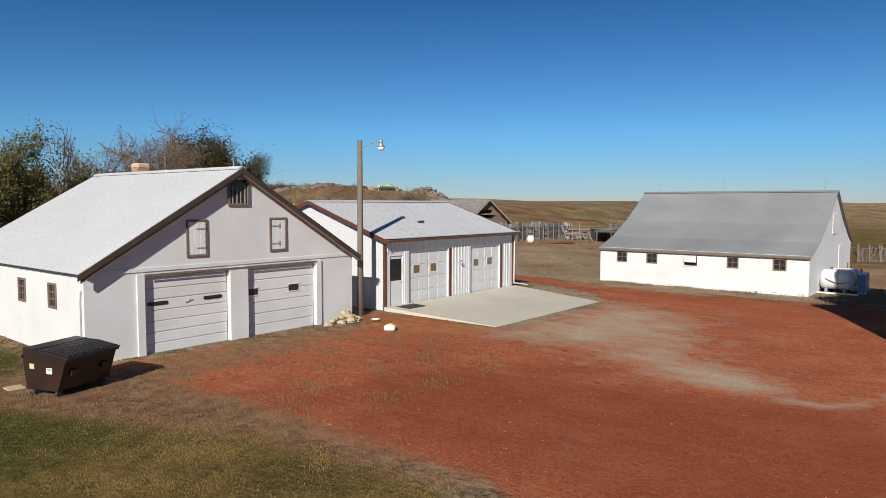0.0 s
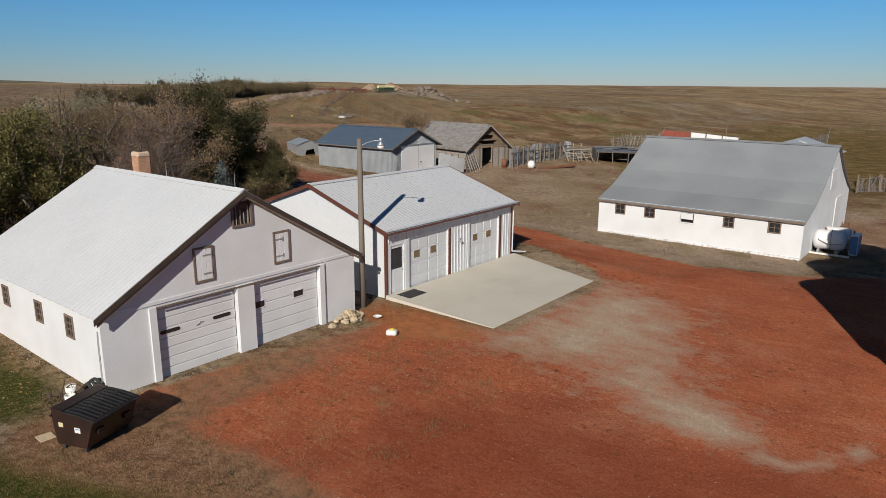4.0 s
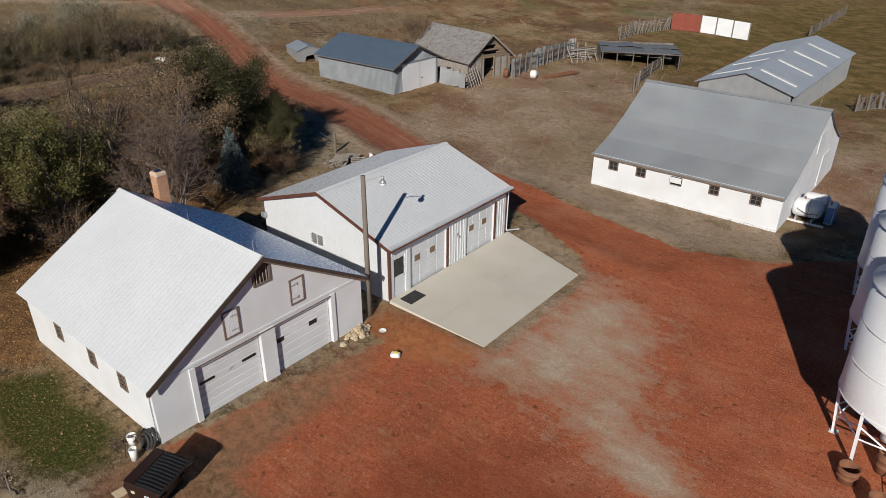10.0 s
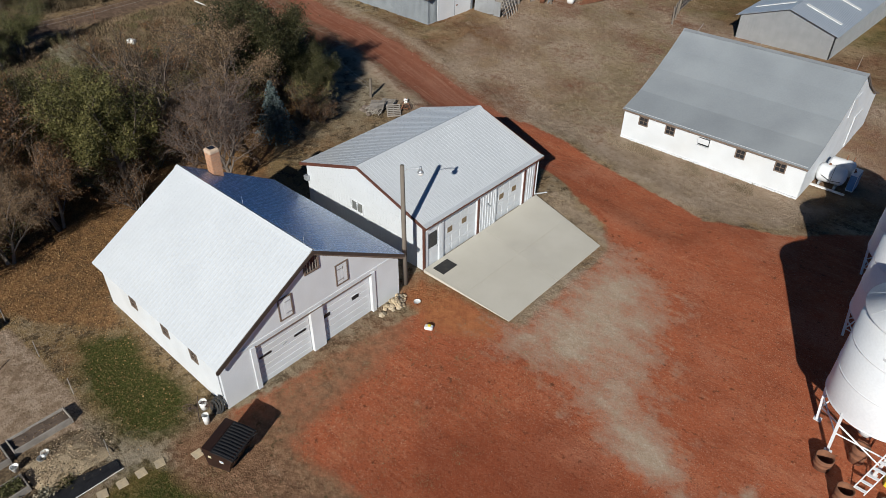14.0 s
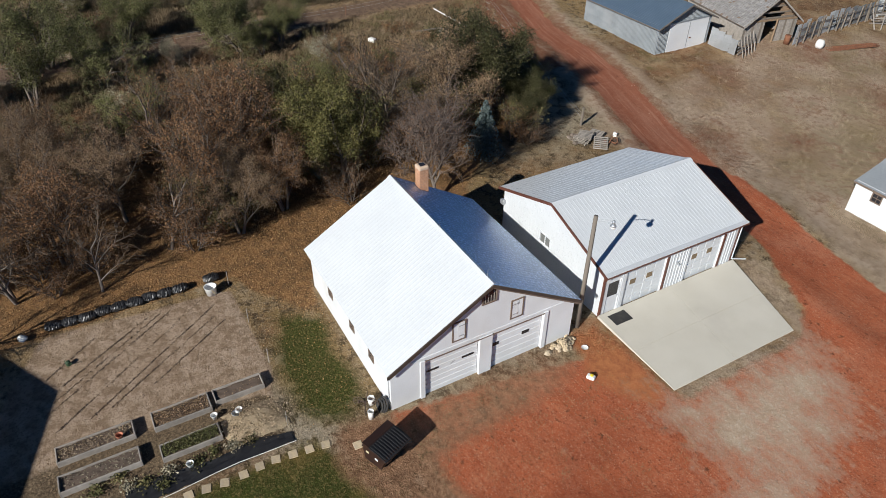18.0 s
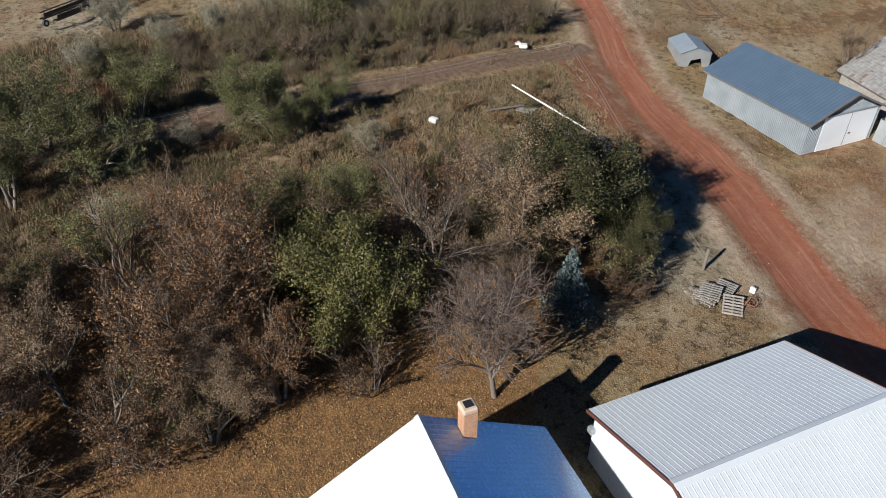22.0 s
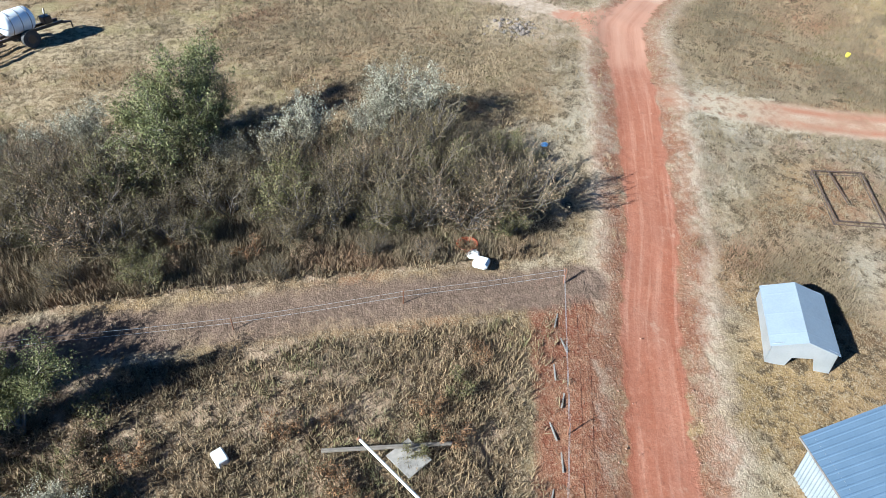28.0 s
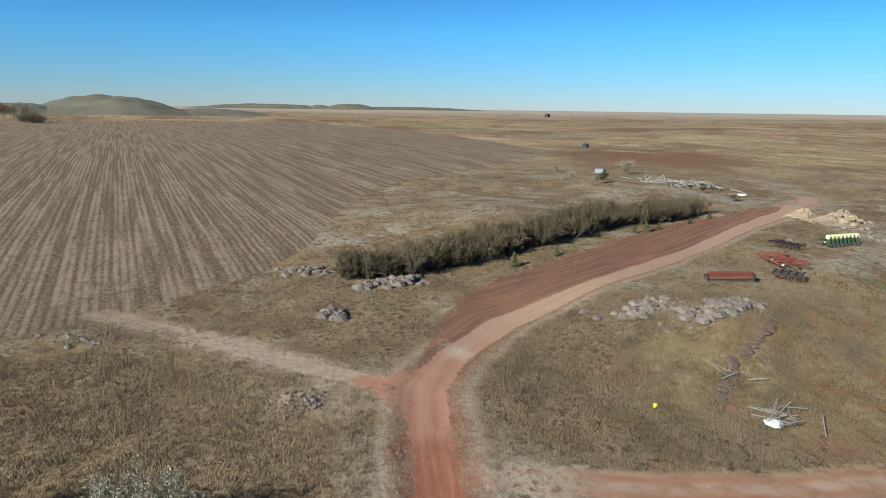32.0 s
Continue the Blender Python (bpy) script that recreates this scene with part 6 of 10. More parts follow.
def old_shed():
    Z = 0.4
    r = thing("old_shed", -42.7, 57.1, Z, -12, label="weathered plank shed with a shingle roof and a broken open gable", category="shed")
    L, W, EV, RZ = 9.3, 6.0, 2.3, 4.6
    rg = random.Random(5)
    for s in (0, W):
        part("side_wall", Geo().box(-L, s - 0.06, -0.5, 0, s + 0.06, EV), "old_wood", r)
    part("back_wall", Geo().prism([(0, -0.5), (W, -0.5), (W, EV), (W / 2, RZ - 0.1), (0, EV)], -L, -L + 0.1, "x"), "old_wood", r, fix=True)
    # front: plank wall with a doorway, and a gable of loose boards over the dark loft
    for k in range(26):
        y0 = k * W / 26
        if 2.1 < y0 < 3.5:
            continue
        part("plank", Geo().box(-0.06, y0 + 0.008, -0.5, 0.0, y0 + W / 26 - 0.008, EV - 0.12, 0.004), "old_wood" if k % 4 else "pole_wood", r)
    part("door_post", Geo().tube((0.05, 3.6, -0.3), (0.08, 3.62, EV), 0.08, n=7), "shed_board", r)
    part("lintel", Geo().box(-0.1, 0, EV - 0.12, 0.06, W, EV + 0.06), "shed_board", r)
    part("tie_beam", Geo().box(-0.1, 0.9, EV + 0.62, 0.03, W - 0.9, EV + 0.74), "pole_wood", r)
    for k in range(11):
        z = EV + 0.08 + k * 0.185
        f = 1 - (z + 0.16 - EV) / (RZ - EV)
        a, b = W / 2 - W / 2 * f + 0.08, W / 2 + W / 2 * f - 0.08
        if b - a < 0.2:
            continue
        if k in (1, 2, 4, 5):
            m = a + (b - a) * (0.22 + 0.1 * (k % 2))
            part("gable_board", Geo().box(-0.05, a, z, -0.02, m, z + 0.16), "shed_board", r)
            m = a + (b - a) * (0.62 + 0.09 * (k % 3))
            part("gable_board", Geo().box(-0.05, m, z, -0.02, b, z + 0.16), "shed_board", r)
        else:
            part("gable_board", Geo().box(-0.05, a, z, -0.02, b, z + 0.16), "shed_board" if k % 2 else "pole_wood", r)
    for s, y0 in ((1, -0.4), (-1, W + 0.4)):
        g = Geo()
        sl = Vector((0, W / 2 - y0, RZ - EV + 0.3))
        n = 18
        for k in range(n):
            a = Vector((0, y0, EV - 0.3)) + sl * (k / n)
            b = Vector((0, y0, EV - 0.3)) + sl * ((k + 1.15) / n)
            if k == n - 1:
                b = Vector((0, W / 2, RZ))
            m = 34
            for i in range(m):
                xa, xb = -L - 0.3 + i * (L + 0.8) / m, -L - 0.3 + (i + 1) * (L + 0.8) / m - 0.02
                if rg.random() < 0.02 or (k < 3 and rg.random() < 0.12):
                    continue
                up = 0.03 + rg.random() * 0.02
                g.add([(xa, a.y, a.z + up + 0.045), (xb, a.y, a.z + up + 0.045), (xb, b.y, b.z + up - 0.012), (xa, b.y, b.z + up - 0.012), (xa, a.y, a.z), (xb, a.y, a.z)], [(0, 1, 2, 3), (4, 5, 1, 0)])
        part("shingles", g, "shingle", r)
        base = Geo().add([(xx, p[0], p[1] - dz) for xx in (-L - 0.28, 0.48) for p in ((y0, EV - 0.3), (W / 2, RZ)) for dz in (0.0, 0.06)], [(0, 4, 6, 2), (1, 3, 7, 5), (0, 1, 5, 4), (2, 6, 7, 3), (0, 2, 3, 1), (4, 5, 7, 6)])
        part("roof_deck", base, "brown_wood", r, fix=True)
        bb = Geo().add([(xx, p[0], p[1] - dz) for xx in (0.48, 0.54) for p in ((y0, EV - 0.3), (W / 2, RZ)) for dz in (-0.04, 0.14)], [(0, 4, 6, 2), (1, 3, 7, 5), (0, 1, 5, 4), (2, 6, 7, 3), (0, 2, 3, 1), (4, 5, 7, 6)])
        part("barge_board", bb, "old_wood", r, fix=True)


old_shed()


def big_metal_barn():
    r = thing("pole_barn", -18.35, 69.0, -1.3, label="long corrugated metal pole barn with skylight strips", category="pole barn")
    L, W, EV, RZ = 26.2, 8.9, 2.85, 4.3
    x0, x1 = -W / 2, W / 2
    part("side_wall", Geo().box(x0, 0, -0.6, x0 + 0.1, L, EV), "galv", r)
    part("side_wall", Geo().box(x1 - 0.1, 0, -0.6, x1, L, EV), "galv", r)
    for y in (0.0, L - 0.1):
        part("end_wall", Geo().prism([(x0, -0.6), (x1, -0.6), (x1, EV), (0, RZ - 0.04), (x0, EV)], y, y + 0.1, "y"), "galv", r, fix=True)
    for s in (-1, 1):
        part("roof_slope", Geo().ribbed((s * (W / 2 + 0.3), -0.4, EV - 0.1), (s * (W / 2 + 0.3), L + 0.4, EV - 0.1), (0, -0.4, RZ), 0.35, 0.015), "barn_sheet", r)
        for k in range(4 if s > 0 else 3):
            y = 2.6 + k * 6.0
            a, b = Vector((s * W * 0.45, y, EV + 0.15)), Vector((s * 0.5, y, RZ - 0.15))
            up = Vector((0, 0, 0.05))
            part("skylight_strip", Geo().add([a + up, b + up, b + up + Vector((0, 0.5, 0)), a + up + Vector((0, 0.5, 0)), a, b, b + Vector((0, 0.5, 0)), a + Vector((0, 0.5, 0))], [(0, 1, 2, 3), (4, 7, 6, 5), (0, 4, 5, 1), (1, 5, 6, 2), (2, 6, 7, 3), (3, 7, 4, 0)]), "plastic_white", r, fix=True)
    g = Geo()
    for i in range(int(W / 0.3)):
        x = x0 + 0.1 + i * 0.3
        top = EV + (RZ - EV) * (1 - abs(x) / (W / 2)) - 0.08
        g.box(x, -0.02, -0.5, x + 0.05, 0.0, top)
    for i in range(int(L / 0.3)):
        g.box(x1, 0.1 + i * 0.3, -0.5, x1 + 0.02, 0.15 + i * 0.3, EV - 0.12)
    part("siding_ribs", g, "galv", r)


M["barn_sheet"] = mat("barn_sheet", (0.42, 0.46, 0.5), (0.36, 0.4, 0.44), 0.4, metal=0.35, scale=0.5, fine=8)
big_metal_barn()

# ---- trees, brush and grass ----
def quick_mesh(name, V, F, material, k):
    """A mesh from arrays: V (n, 3) and F (m, k)."""
    me = bpy.data.meshes.new(name)
    me.vertices.add(len(V))
    me.vertices.foreach_set("co", np.asarray(V, np.float32).ravel())
    me.loops.add(F.size)
    me.loops.foreach_set("vertex_index", np.asarray(F, np.int32).ravel())
    me.polygons.add(len(F))
    me.polygons.foreach_set("loop_start", np.arange(0, F.size, k, dtype=np.int32))
    me.update(calc_edges=True)
    me.materials.append(M[material])
    return me


def leaves_mesh(name, centres, size, material, rs):
    n = len(centres)
    a = rs.normal(size=(n, 3))
    a /= np.linalg.norm(a, axis=1)[:, None]
    b = np.cross(a, rs.normal(size=(n, 3)))
    b /= np.linalg.norm(b, axis=1)[:, None] + 1e-9
    s = size * (0.6 + 0.8 * rs.random((n, 1)))
    c = np.asarray(centres)
    V = np.stack([c - a * s, c + b * s * 0.55, c + a * s, c - b * s * 0.55], 1).reshape(-1, 3)
    return quick_mesh(name, V, np.arange(4 * n).reshape(n, 4), material, 4)


class Wood:
    def __init__(self):
        self.p, self.q, self.r, self.s = [], [], [], []

    def seg(self, p, q, r, s):
        self.p.append(p), self.q.append(q), self.r.append(r), self.s.append(s)

    def mesh(self, name, material, sides):
        p, q = np.array(self.p), np.array(self.q)
        r, s = np.array(self.r)[:, None], np.array(self.s)[:, None]
        d = q - p
        d /= np.linalg.norm(d, axis=1)[:, None] + 1e-9
        u = np.cross(d, np.array([0.31, 0.83, 0.46]))
        u /= np.linalg.norm(u, axis=1)[:, None] + 1e-9
        w = np.cross(d, u)
        n, V = len(p), []
        for e, k in ((p, r), (q, s)):
            for i in range(sides):
                a = 2 * math.pi * i / sides
                V.append(e + (u * math.cos(a) + w * math.sin(a)) * k)
        V = np.stack(V, 1).reshape(-1, 3)
        base = np.arange(n)[:, None] * 2 * sides
        F = np.concatenate([np.stack([base[:, 0] + i, base[:, 0] + (i + 1) % sides, base[:, 0] + sides + (i + 1) % sides, base[:, 0] + sides + i], 1) for i in range(sides)])
        return quick_mesh(name, V, F, material, 4)


def grow(rg, p, d, length, r, level, top, kids, thick, thin, tips, droop=0.0, base=0.42, fine=0.009, wide=1.0):
    """One branch of three bent pieces, with its own branches."""
    n = 3 if level < 2 else 2
    wood = thick if level <= 1 else thin
    at = []
    for i in range(n):
        bend = 0.06 if level == 0 else 0.16
        d = (d + Vector((rg.gauss(0, bend), rg.gauss(0, bend), rg.gauss(0.05 - droop, 0.12)))).normalized()
        q = p + d * (length / n)
        wood.seg(tuple(p), tuple(q), r * (1 - 0.7 * i / n), r * (1 - 0.7 * (i + 1) / n))
        at.append((p.copy(), q.copy()))
        p = q
    if level >= top - 1:
        tips += [(a, b) for a, b in at]
    if level >= top:
        return
    for k in range(kids[level]):
        low = base if level == 0 else 0.3
        t = low + (1 - low) * (k + rg.random()) / kids[level]
        i = min(n - 1, int(t * n))
        o = at[i][0].lerp(at[i][1], t * n - i)
        side = d.orthogonal().normalized()
        side.rotate(Matrix.Rotation(rg.random() * 6.283, 3, d))
        spread = wide * rg.uniform(0.4, 0.85) if level == 0 else rg.uniform(0.55, 1.15)
        nd = (d + side * spread + Vector((0, 0, 0.12))).normalized()
        grow(rg, o, nd, length * rg.uniform(0.5, 0.72), max(r * 0.5, fine), level + 1, top, kids, thick, thin, tips, droop, base, fine, wide)


def tree_kind(name, seed, h, leaf=None, per=0, size=0.1, kids=(5, 5, 5, 3), stems=1, label="", category="tree", twig="twig", lean=0.15, group="", spread=0.3, base=0.42, fine=0.009, wide=1.0, frac=1.0, scat=0.16):
    rg, rs = random.Random(seed), np.random.RandomState(seed)
    thick, thin, tips = Wood(), Wood(), []
    if h < 2:
        thick = thin
    for s in range(stems):
        a = rg.random() * 6.283
        d = Vector((math.cos(a) * (lean if stems == 1 else spread), math.sin(a) * (lean if stems == 1 else spread), 1)).normalized()
        grow(rg, Vector((0.15 * math.cos(a) * (stems > 1), 0.15 * math.sin(a) * (stems > 1), -0.2)), d, h * 0.5, (h * 0.016 + 0.02) * (0.6 if stems > 4 else 1.0), 0, len(kids), kids, thick, thin, tips, 0.0, base, fine, wide)
    r = thing(name, 0, 0, 0, label=label, category=category, group=group)
    for part_name, wd, m, k in (("trunk", thick, "bark", 6), ("branch_mesh", thin, twig, 3)):
        if part_name == "trunk" and thick is thin:
            continue
        ob = tagged(new(part_name, wd.mesh(part_name, m, k)), kind="stuff" if part_name == "branch_mesh" else "")
        ob.parent = r
    if leaf and per:
        A, B = np.array([a for a, b in tips]), np.array([b for a, b in tips])
        # leaves sit in loose clusters round some of the twig ends
        pick = rs.choice(len(A), max(1, int(len(A) * frac)), replace=False)
        idx = np.repeat(pick, per)
        t = np.repeat(rs.random((len(pick), 1)), per, 0) + rs.normal(scale=0.15, size=(len(idx), 1))
        c = A[idx] * (1 - t) + B[idx] * t + rs.normal(scale=1.0, size=(len(idx), 3)) * np.repeat(scat * rs.uniform(0.5, 1.4, (len(pick), 1)), per, 0)
        ob = tagged(new("crown", leaves_mesh("crown", c, size, leaf, rs)), kind="stuff")
        ob.parent = r
    return r


def spruce_kind(name, seed, h, material, label):
    rs = np.random.RandomState(seed)
    r = thing(name, 0, 0, 0, label=label, category="spruce")
    part("trunk", Geo().tube((0, 0, -0.1), (0, 0, h * 0.95), h * 0.025, 0.01, 6), "bark", r)
    cs = []
    for k in range(int(h * 9)):
        f = k / (h * 9)
        rad = (1 - f) * h * 0.36 + 0.04
        n = int(9 + 22 * (1 - f))
        for i in range(n):
            a = rs.random() * 6.283
            for t in np.linspace(0.15, 1, 6):
                cs.append((math.cos(a) * rad * t, math.sin(a) * rad * t, h * (0.06 + 0.92 * f) - 0.22 * rad * t + rs.normal() * 0.02))
    ob = new("crown", leaves_mesh("crown", np.array(cs) + rs.normal(scale=0.02, size=(len(cs), 3)), 0.035 + 0.012 * h, material, rs))
    ob.parent = r
    return r


KINDS = {
    "bare": [tree_kind("bare_tree", 11 + i, 7.0, ("leaf_rust", "leaf_tan", "leaf_rust")[i], (14, 10, 18)[i], 0.044, (7, 6, 5), 1 + i, "grey-brown tree with dense fine twigs and a few dry leaves", "tree", base=0.25, fine=0.014, wide=1.3, frac=(0.35, 0.25, 0.5)[i], scat=0.13) for i in range(3)],
    "round_bare": [tree_kind("bare_tree", 17, 6.6, "leaf_rust", 2, 0.045, (13, 9, 6, 4), 1, "leafless round-crowned tree with dense reddish-grey twigs", "tree", "twig_red", lean=0.03, base=0.2, fine=0.009, wide=1.7, frac=0.2)],
    "tan": [tree_kind("brown_leaved_tree", 21 + i, 7.0, "leaf_tan", 60, 0.034, (8, 6, 4), 1 + i, "tree with sparse dry tan leaves", "tree", base=0.22, fine=0.012, wide=1.3, frac=0.6, scat=0.17) for i in range(2)],
    "green": [tree_kind("green_tree", 31 + i, 6.5, "leaf_green", 40, 0.054, (6, 5, 4), 2 + i, "small elm with thinning green leaves", "tree", spread=0.35, base=0.2, fine=0.014, wide=1.4, frac=0.55, scat=0.2) for i in range(2)],
    "yellow": [tree_kind("yellowing_tree", 41 + i, 7.5, "leaf_yellow", 92, 0.048, (9, 6, 4), 1, "full tree with yellow-green autumn leaves", "tree", lean=0.05, base=0.15, fine=0.014, wide=1.5, frac=0.75, scat=0.24) for i in range(2)],
    "dark": [tree_kind("dark_green_tree", 51 + i, 7.5, "leaf_dark", 96, 0.047, (9, 6, 4), 1, "dense dark green leafy tree", "tree", lean=0.08, base=0.15, fine=0.014, wide=1.5, frac=0.85, scat=0.25) for i in range(2)],
    "silver": [tree_kind("silver_shrub", 61 + i, 5.0, "leaf_silver", 26, 0.055, (6, 5), 5, "silver-grey wild olive shrub", "shrub", spread=0.4, base=0.2, fine=0.014, wide=1.4, frac=0.7, scat=0.17) for i in range(2)],
    "brush": [tree_kind("brush_shrub", 71 + i, 4.2, ("leaf_brush", "leaf_brush", "leaf_tan")[i], 5, 0.045, (7, 5), 14, "leafless tan brush with many upright stems", "shrub", "twig_tan", spread=0.75, base=0.12, fine=0.017, wide=1.1, frac=0.4, scat=0.1) for i in range(3)],
    "hedge": [tree_kind("hedge_bush", 78 + i, 4.2, "leaf_brush", 5, 0.09, (6, 4), 11, "brown leafless caragana bush in a hedge row", "shrub", "twig_tan", spread=0.6, base=0.12, fine=0.03, wide=1.1, frac=0.35, scat=0.14) for i in range(2)],
    "olive_brush": [tree_kind("brush_shrub", 76, 4.0, "leaf_olive", 12, 0.055, (6, 5), 12, "ragged brush with a few olive-green leaves", "shrub", "twig_tan", spread=0.65, base=0.12, fine=0.014, wide=1.1, frac=0.5, scat=0.13)],
    "thicket": [tree_kind("thicket_shrub", 91 + i, 4.2, ("leaf_rust", "leaf_olive", "leaf_rust")[i], (10, 16, 7)[i], 0.058, (6, 5), 9, "grey-brown thicket shrub under the trees", "shrub", "twig", spread=0.6, base=0.15, fine=0.013, wide=1.1, frac=0.4, scat=0.13) for i in range(3)],
    "clump": [tree_kind("weed_clump", 101 + i, 1.5, ("leaf_tan", "leaf_rust", "leaf_olive")[i], 6, 0.045, (4, 3), 6, ("tan", "rust-brown", "olive")[i] + " seed-headed weed clump in the rough grass", "weed", "twig_tan", spread=0.6, frac=0.5, scat=0.07) for i in range(3)],
    "spruce": [spruce_kind("blue_spruce", 81, 4.2, "needle_blue", "young blue-grey spruce tree")],
    "seedling": [spruce_kind("spruce_seedling", 82, 1.3, "leaf_green", "small planted spruce beside the road")],
}


def off_roads(x, y, w=2.7):
    d = np.minimum(np.minimum(seg_dist(x, y, ROAD), seg_dist(x, y, SIDE_ROAD) + 0.6), np.minimum(seg_dist(x, y, ARM_WEST) + 0.9, seg_dist(x, y, LANE) + 0.7))
    return (d > w).astype(float)


_used = {}


def plant(kind, x, y, s=1.0, rot=None, sink=0.0):
    k = KINDS[kind]
    rg = random.Random(int(x * 131 + y * 17))
    src = k[rg.randrange(len(k))]
    rot = rg.random() * 360 if rot is None else rot
    m = Matrix.Translation((x, y, gz(x, y) - sink)) @ pose(0, 0, 0, 0, 0, rot) @ Matrix.Scale(s * rg.uniform(0.94, 1.06), 4)
    if src.name not in _used:
        _used[src.name] = 1
        src.matrix_world = m
        return src
    c = copy_thing(src, Matrix.Identity(4))
    c.matrix_world = m
    return c


for kind, x, y, s in (
    ("round_bare", -32.9, 18.0, 1.28), ("yellow", -37.6, 13.6, 1.32), ("yellow", -43, 11.4, 0.95), ("dark", -42.4, 26.0, 1.12), ("dark", -40.0, 26.5, 1.36), ("dark", -43.8, 27.2, 0.62), ("dark", -37.6, 28.4, 0.58), ("dark", -40.4, 30.0, 0.74), ("thicket", -36.2, 27.4, 0.6),
    ("tan", -40.4, 22.6, 1.42), ("tan", -39.4, 20.2, 0.9), ("bare", -40.2, 18.4, 1.25), ("bare", -44, 19.4, 1.15), ("spruce", -36.6, 23.9, 1.0), ("bare", -41, 7.9, 1.3), ("bare", -38.2, 5.0, 1.25), ("dark", -40.6, 14.8, 0.8),
    ("bare", -43.7, 3.9, 1.15), ("bare", -35.6, 1.8, 0.95), ("tan", -35.2, 5.8, 0.85), ("tan", -39.6, 0.0, 1.05), ("bare", -36.6, -3.6, 1.05), ("bare", -34.8, -6.2, 0.95), ("tan", -41.6, -4.4, 1.05), ("bare", -33.6, -2.2, 0.75),
    ("bare", -45.6, -3.4, 1.05), ("bare", -45.6, 7.6, 1.1), ("green", -47.5, 14.1, 0.85), ("bare", -47.6, 19.3, 0.95), ("bare", -44.2, 14.6, 1.0), ("bare", -36.4, 9.0, 0.9), ("green", -47.7, 1.4, 0.95), ("bare", -49.8, 4.9, 0.85), ("tan", -38.5, -9.1, 1.0), ("bare", -43, -10.4, 1.05), ("dark", -48.6, 8.6, 0.7), ("green", -49.2, 16.6, 0.6), ("bare", -46.4, 24.6, 0.85),
    ("green", -49.1, 26.3, 0.5), ("silver", -47.6, 27.8, 0.6), ("green", -50.6, 22.9, 0.55), ("brush", -48.9, 29.2, 0.5), ("green", -46.4, 28.4, 0.42),
    ("green", -61.4, 17.2, 0.8), ("green", -61.7, 13.4, 0.92), ("green", -60.6, 15.2, 0.62), ("green", -63.8, 11.6, 1.0), ("green", -66.0, 4.4, 1.1), ("green", -64.6, -1.8, 1.15), ("green", -60.0, 1.6, 1.0), ("green", -57.9, -3.7, 1.1), ("green", -57.7, -8.5, 1.1), ("green", -56.3, -13.3, 1.0), ("silver", -57.0, 19.6, 0.6),
    ("silver", -61.7, 7.6, 0.6), ("silver", -53, 2.1, 0.65),
    ("green", -78.5, 22.6, 1.2), ("green", -77.9, 21.6, 0.75), ("green", -78.0, 23.7, 0.7), ("green", -77.2, 22.7, 0.55), ("silver", -79.5, 35.5, 1.1), ("silver", -79.0, 34.0, 0.85), ("silver", -78.2, 33.2, 0.7), ("silver", -78, 16.8, 1.0), ("silver", -77.6, 12.6, 0.9), ("silver", -77, 29, 1.0), ("silver", -76.5, 7.6, 0.75), ("silver", -81.7, 3.8, 0.85), ("silver", -76.9, 19.9, 0.75), ("silver", -74.3, 1.3, 0.75), ("silver", -76.0, 25.8, 0.7),
    ("silver", -133.7, 155.5, 0.5), ("tan", -52.3, 59.8, 1.0), ("clump", -52.8, 57.2, 1.2), ("bare", -31.0, -10.5, 0.9),
):
    plant(kind, x, y, s)
rg = random.Random(77)
for i in range(92):
    y = 1 + 40.5 * (i % 23) / 22.5 + rg.uniform(-0.9, 0.9)
    x = (-69.4, -71.6, -73.8, -75.8)[i // 23] + rg.uniform(-0.8, 0.8)
    size = rg.uniform(0.4, 0.7) if y < 14 or i // 23 == 0 else rg.choice((0.6, 0.75, 0.95, 1.1)) * rg.uniform(0.9, 1.1)
    if (i // 23 == 0 and (y < 17 or i % 2 == 0)) or math.hypot(x + 68.6, y - 37.6) < 2.2 or (y < 14 and i % 3 == 0):
        continue
    tagged(plant("olive_brush" if i % 5 == 1 else "brush", x, y, size), group="brush along the lane")
for x, y, s in ((-53.6, 12.5, 0.45), (-54.7, 18.7, 0.4), (-52.5, 8.4, 0.5), (-50.3, 0.2, 0.55), (-52.5, -6.2, 0.55), (-49.3, 27.6, 0.5), (-46.6, 22.9, 0.6), (-48.2, 11.7, 0.5), (-45.1, 20.9, 0.6), (-68.1, 4.9, 0.6), (-69.1, -4.7, 0.6), (-52.5, 27.1, 0.4)):
    tagged(plant("brush", x, y, s), group="brush among the trees")
for i in range(84):
    x, y = rg.uniform(-51, -34), rg.uniform(-13, 30)
    if x > -37 and y > 16:
        continue
    tagged(plant("thicket", x, y, rg.uniform(0.7, 1.15)), group="undergrowth among the trees")
for i in range(150):
    x, y = rg.uniform(-66, -50), rg.uniform(-6, 37)
    if i % 5 == 4:
        x, y = rg.uniform(-82, -68), rg.uniform(6, 43)
    if off_roads(np.array([x]), np.array([y]), 3.0)[0] > 0.5:
        tagged(plant("clump", x, y, rg.uniform(0.6, 1.2)), group="weed clumps between the trees")
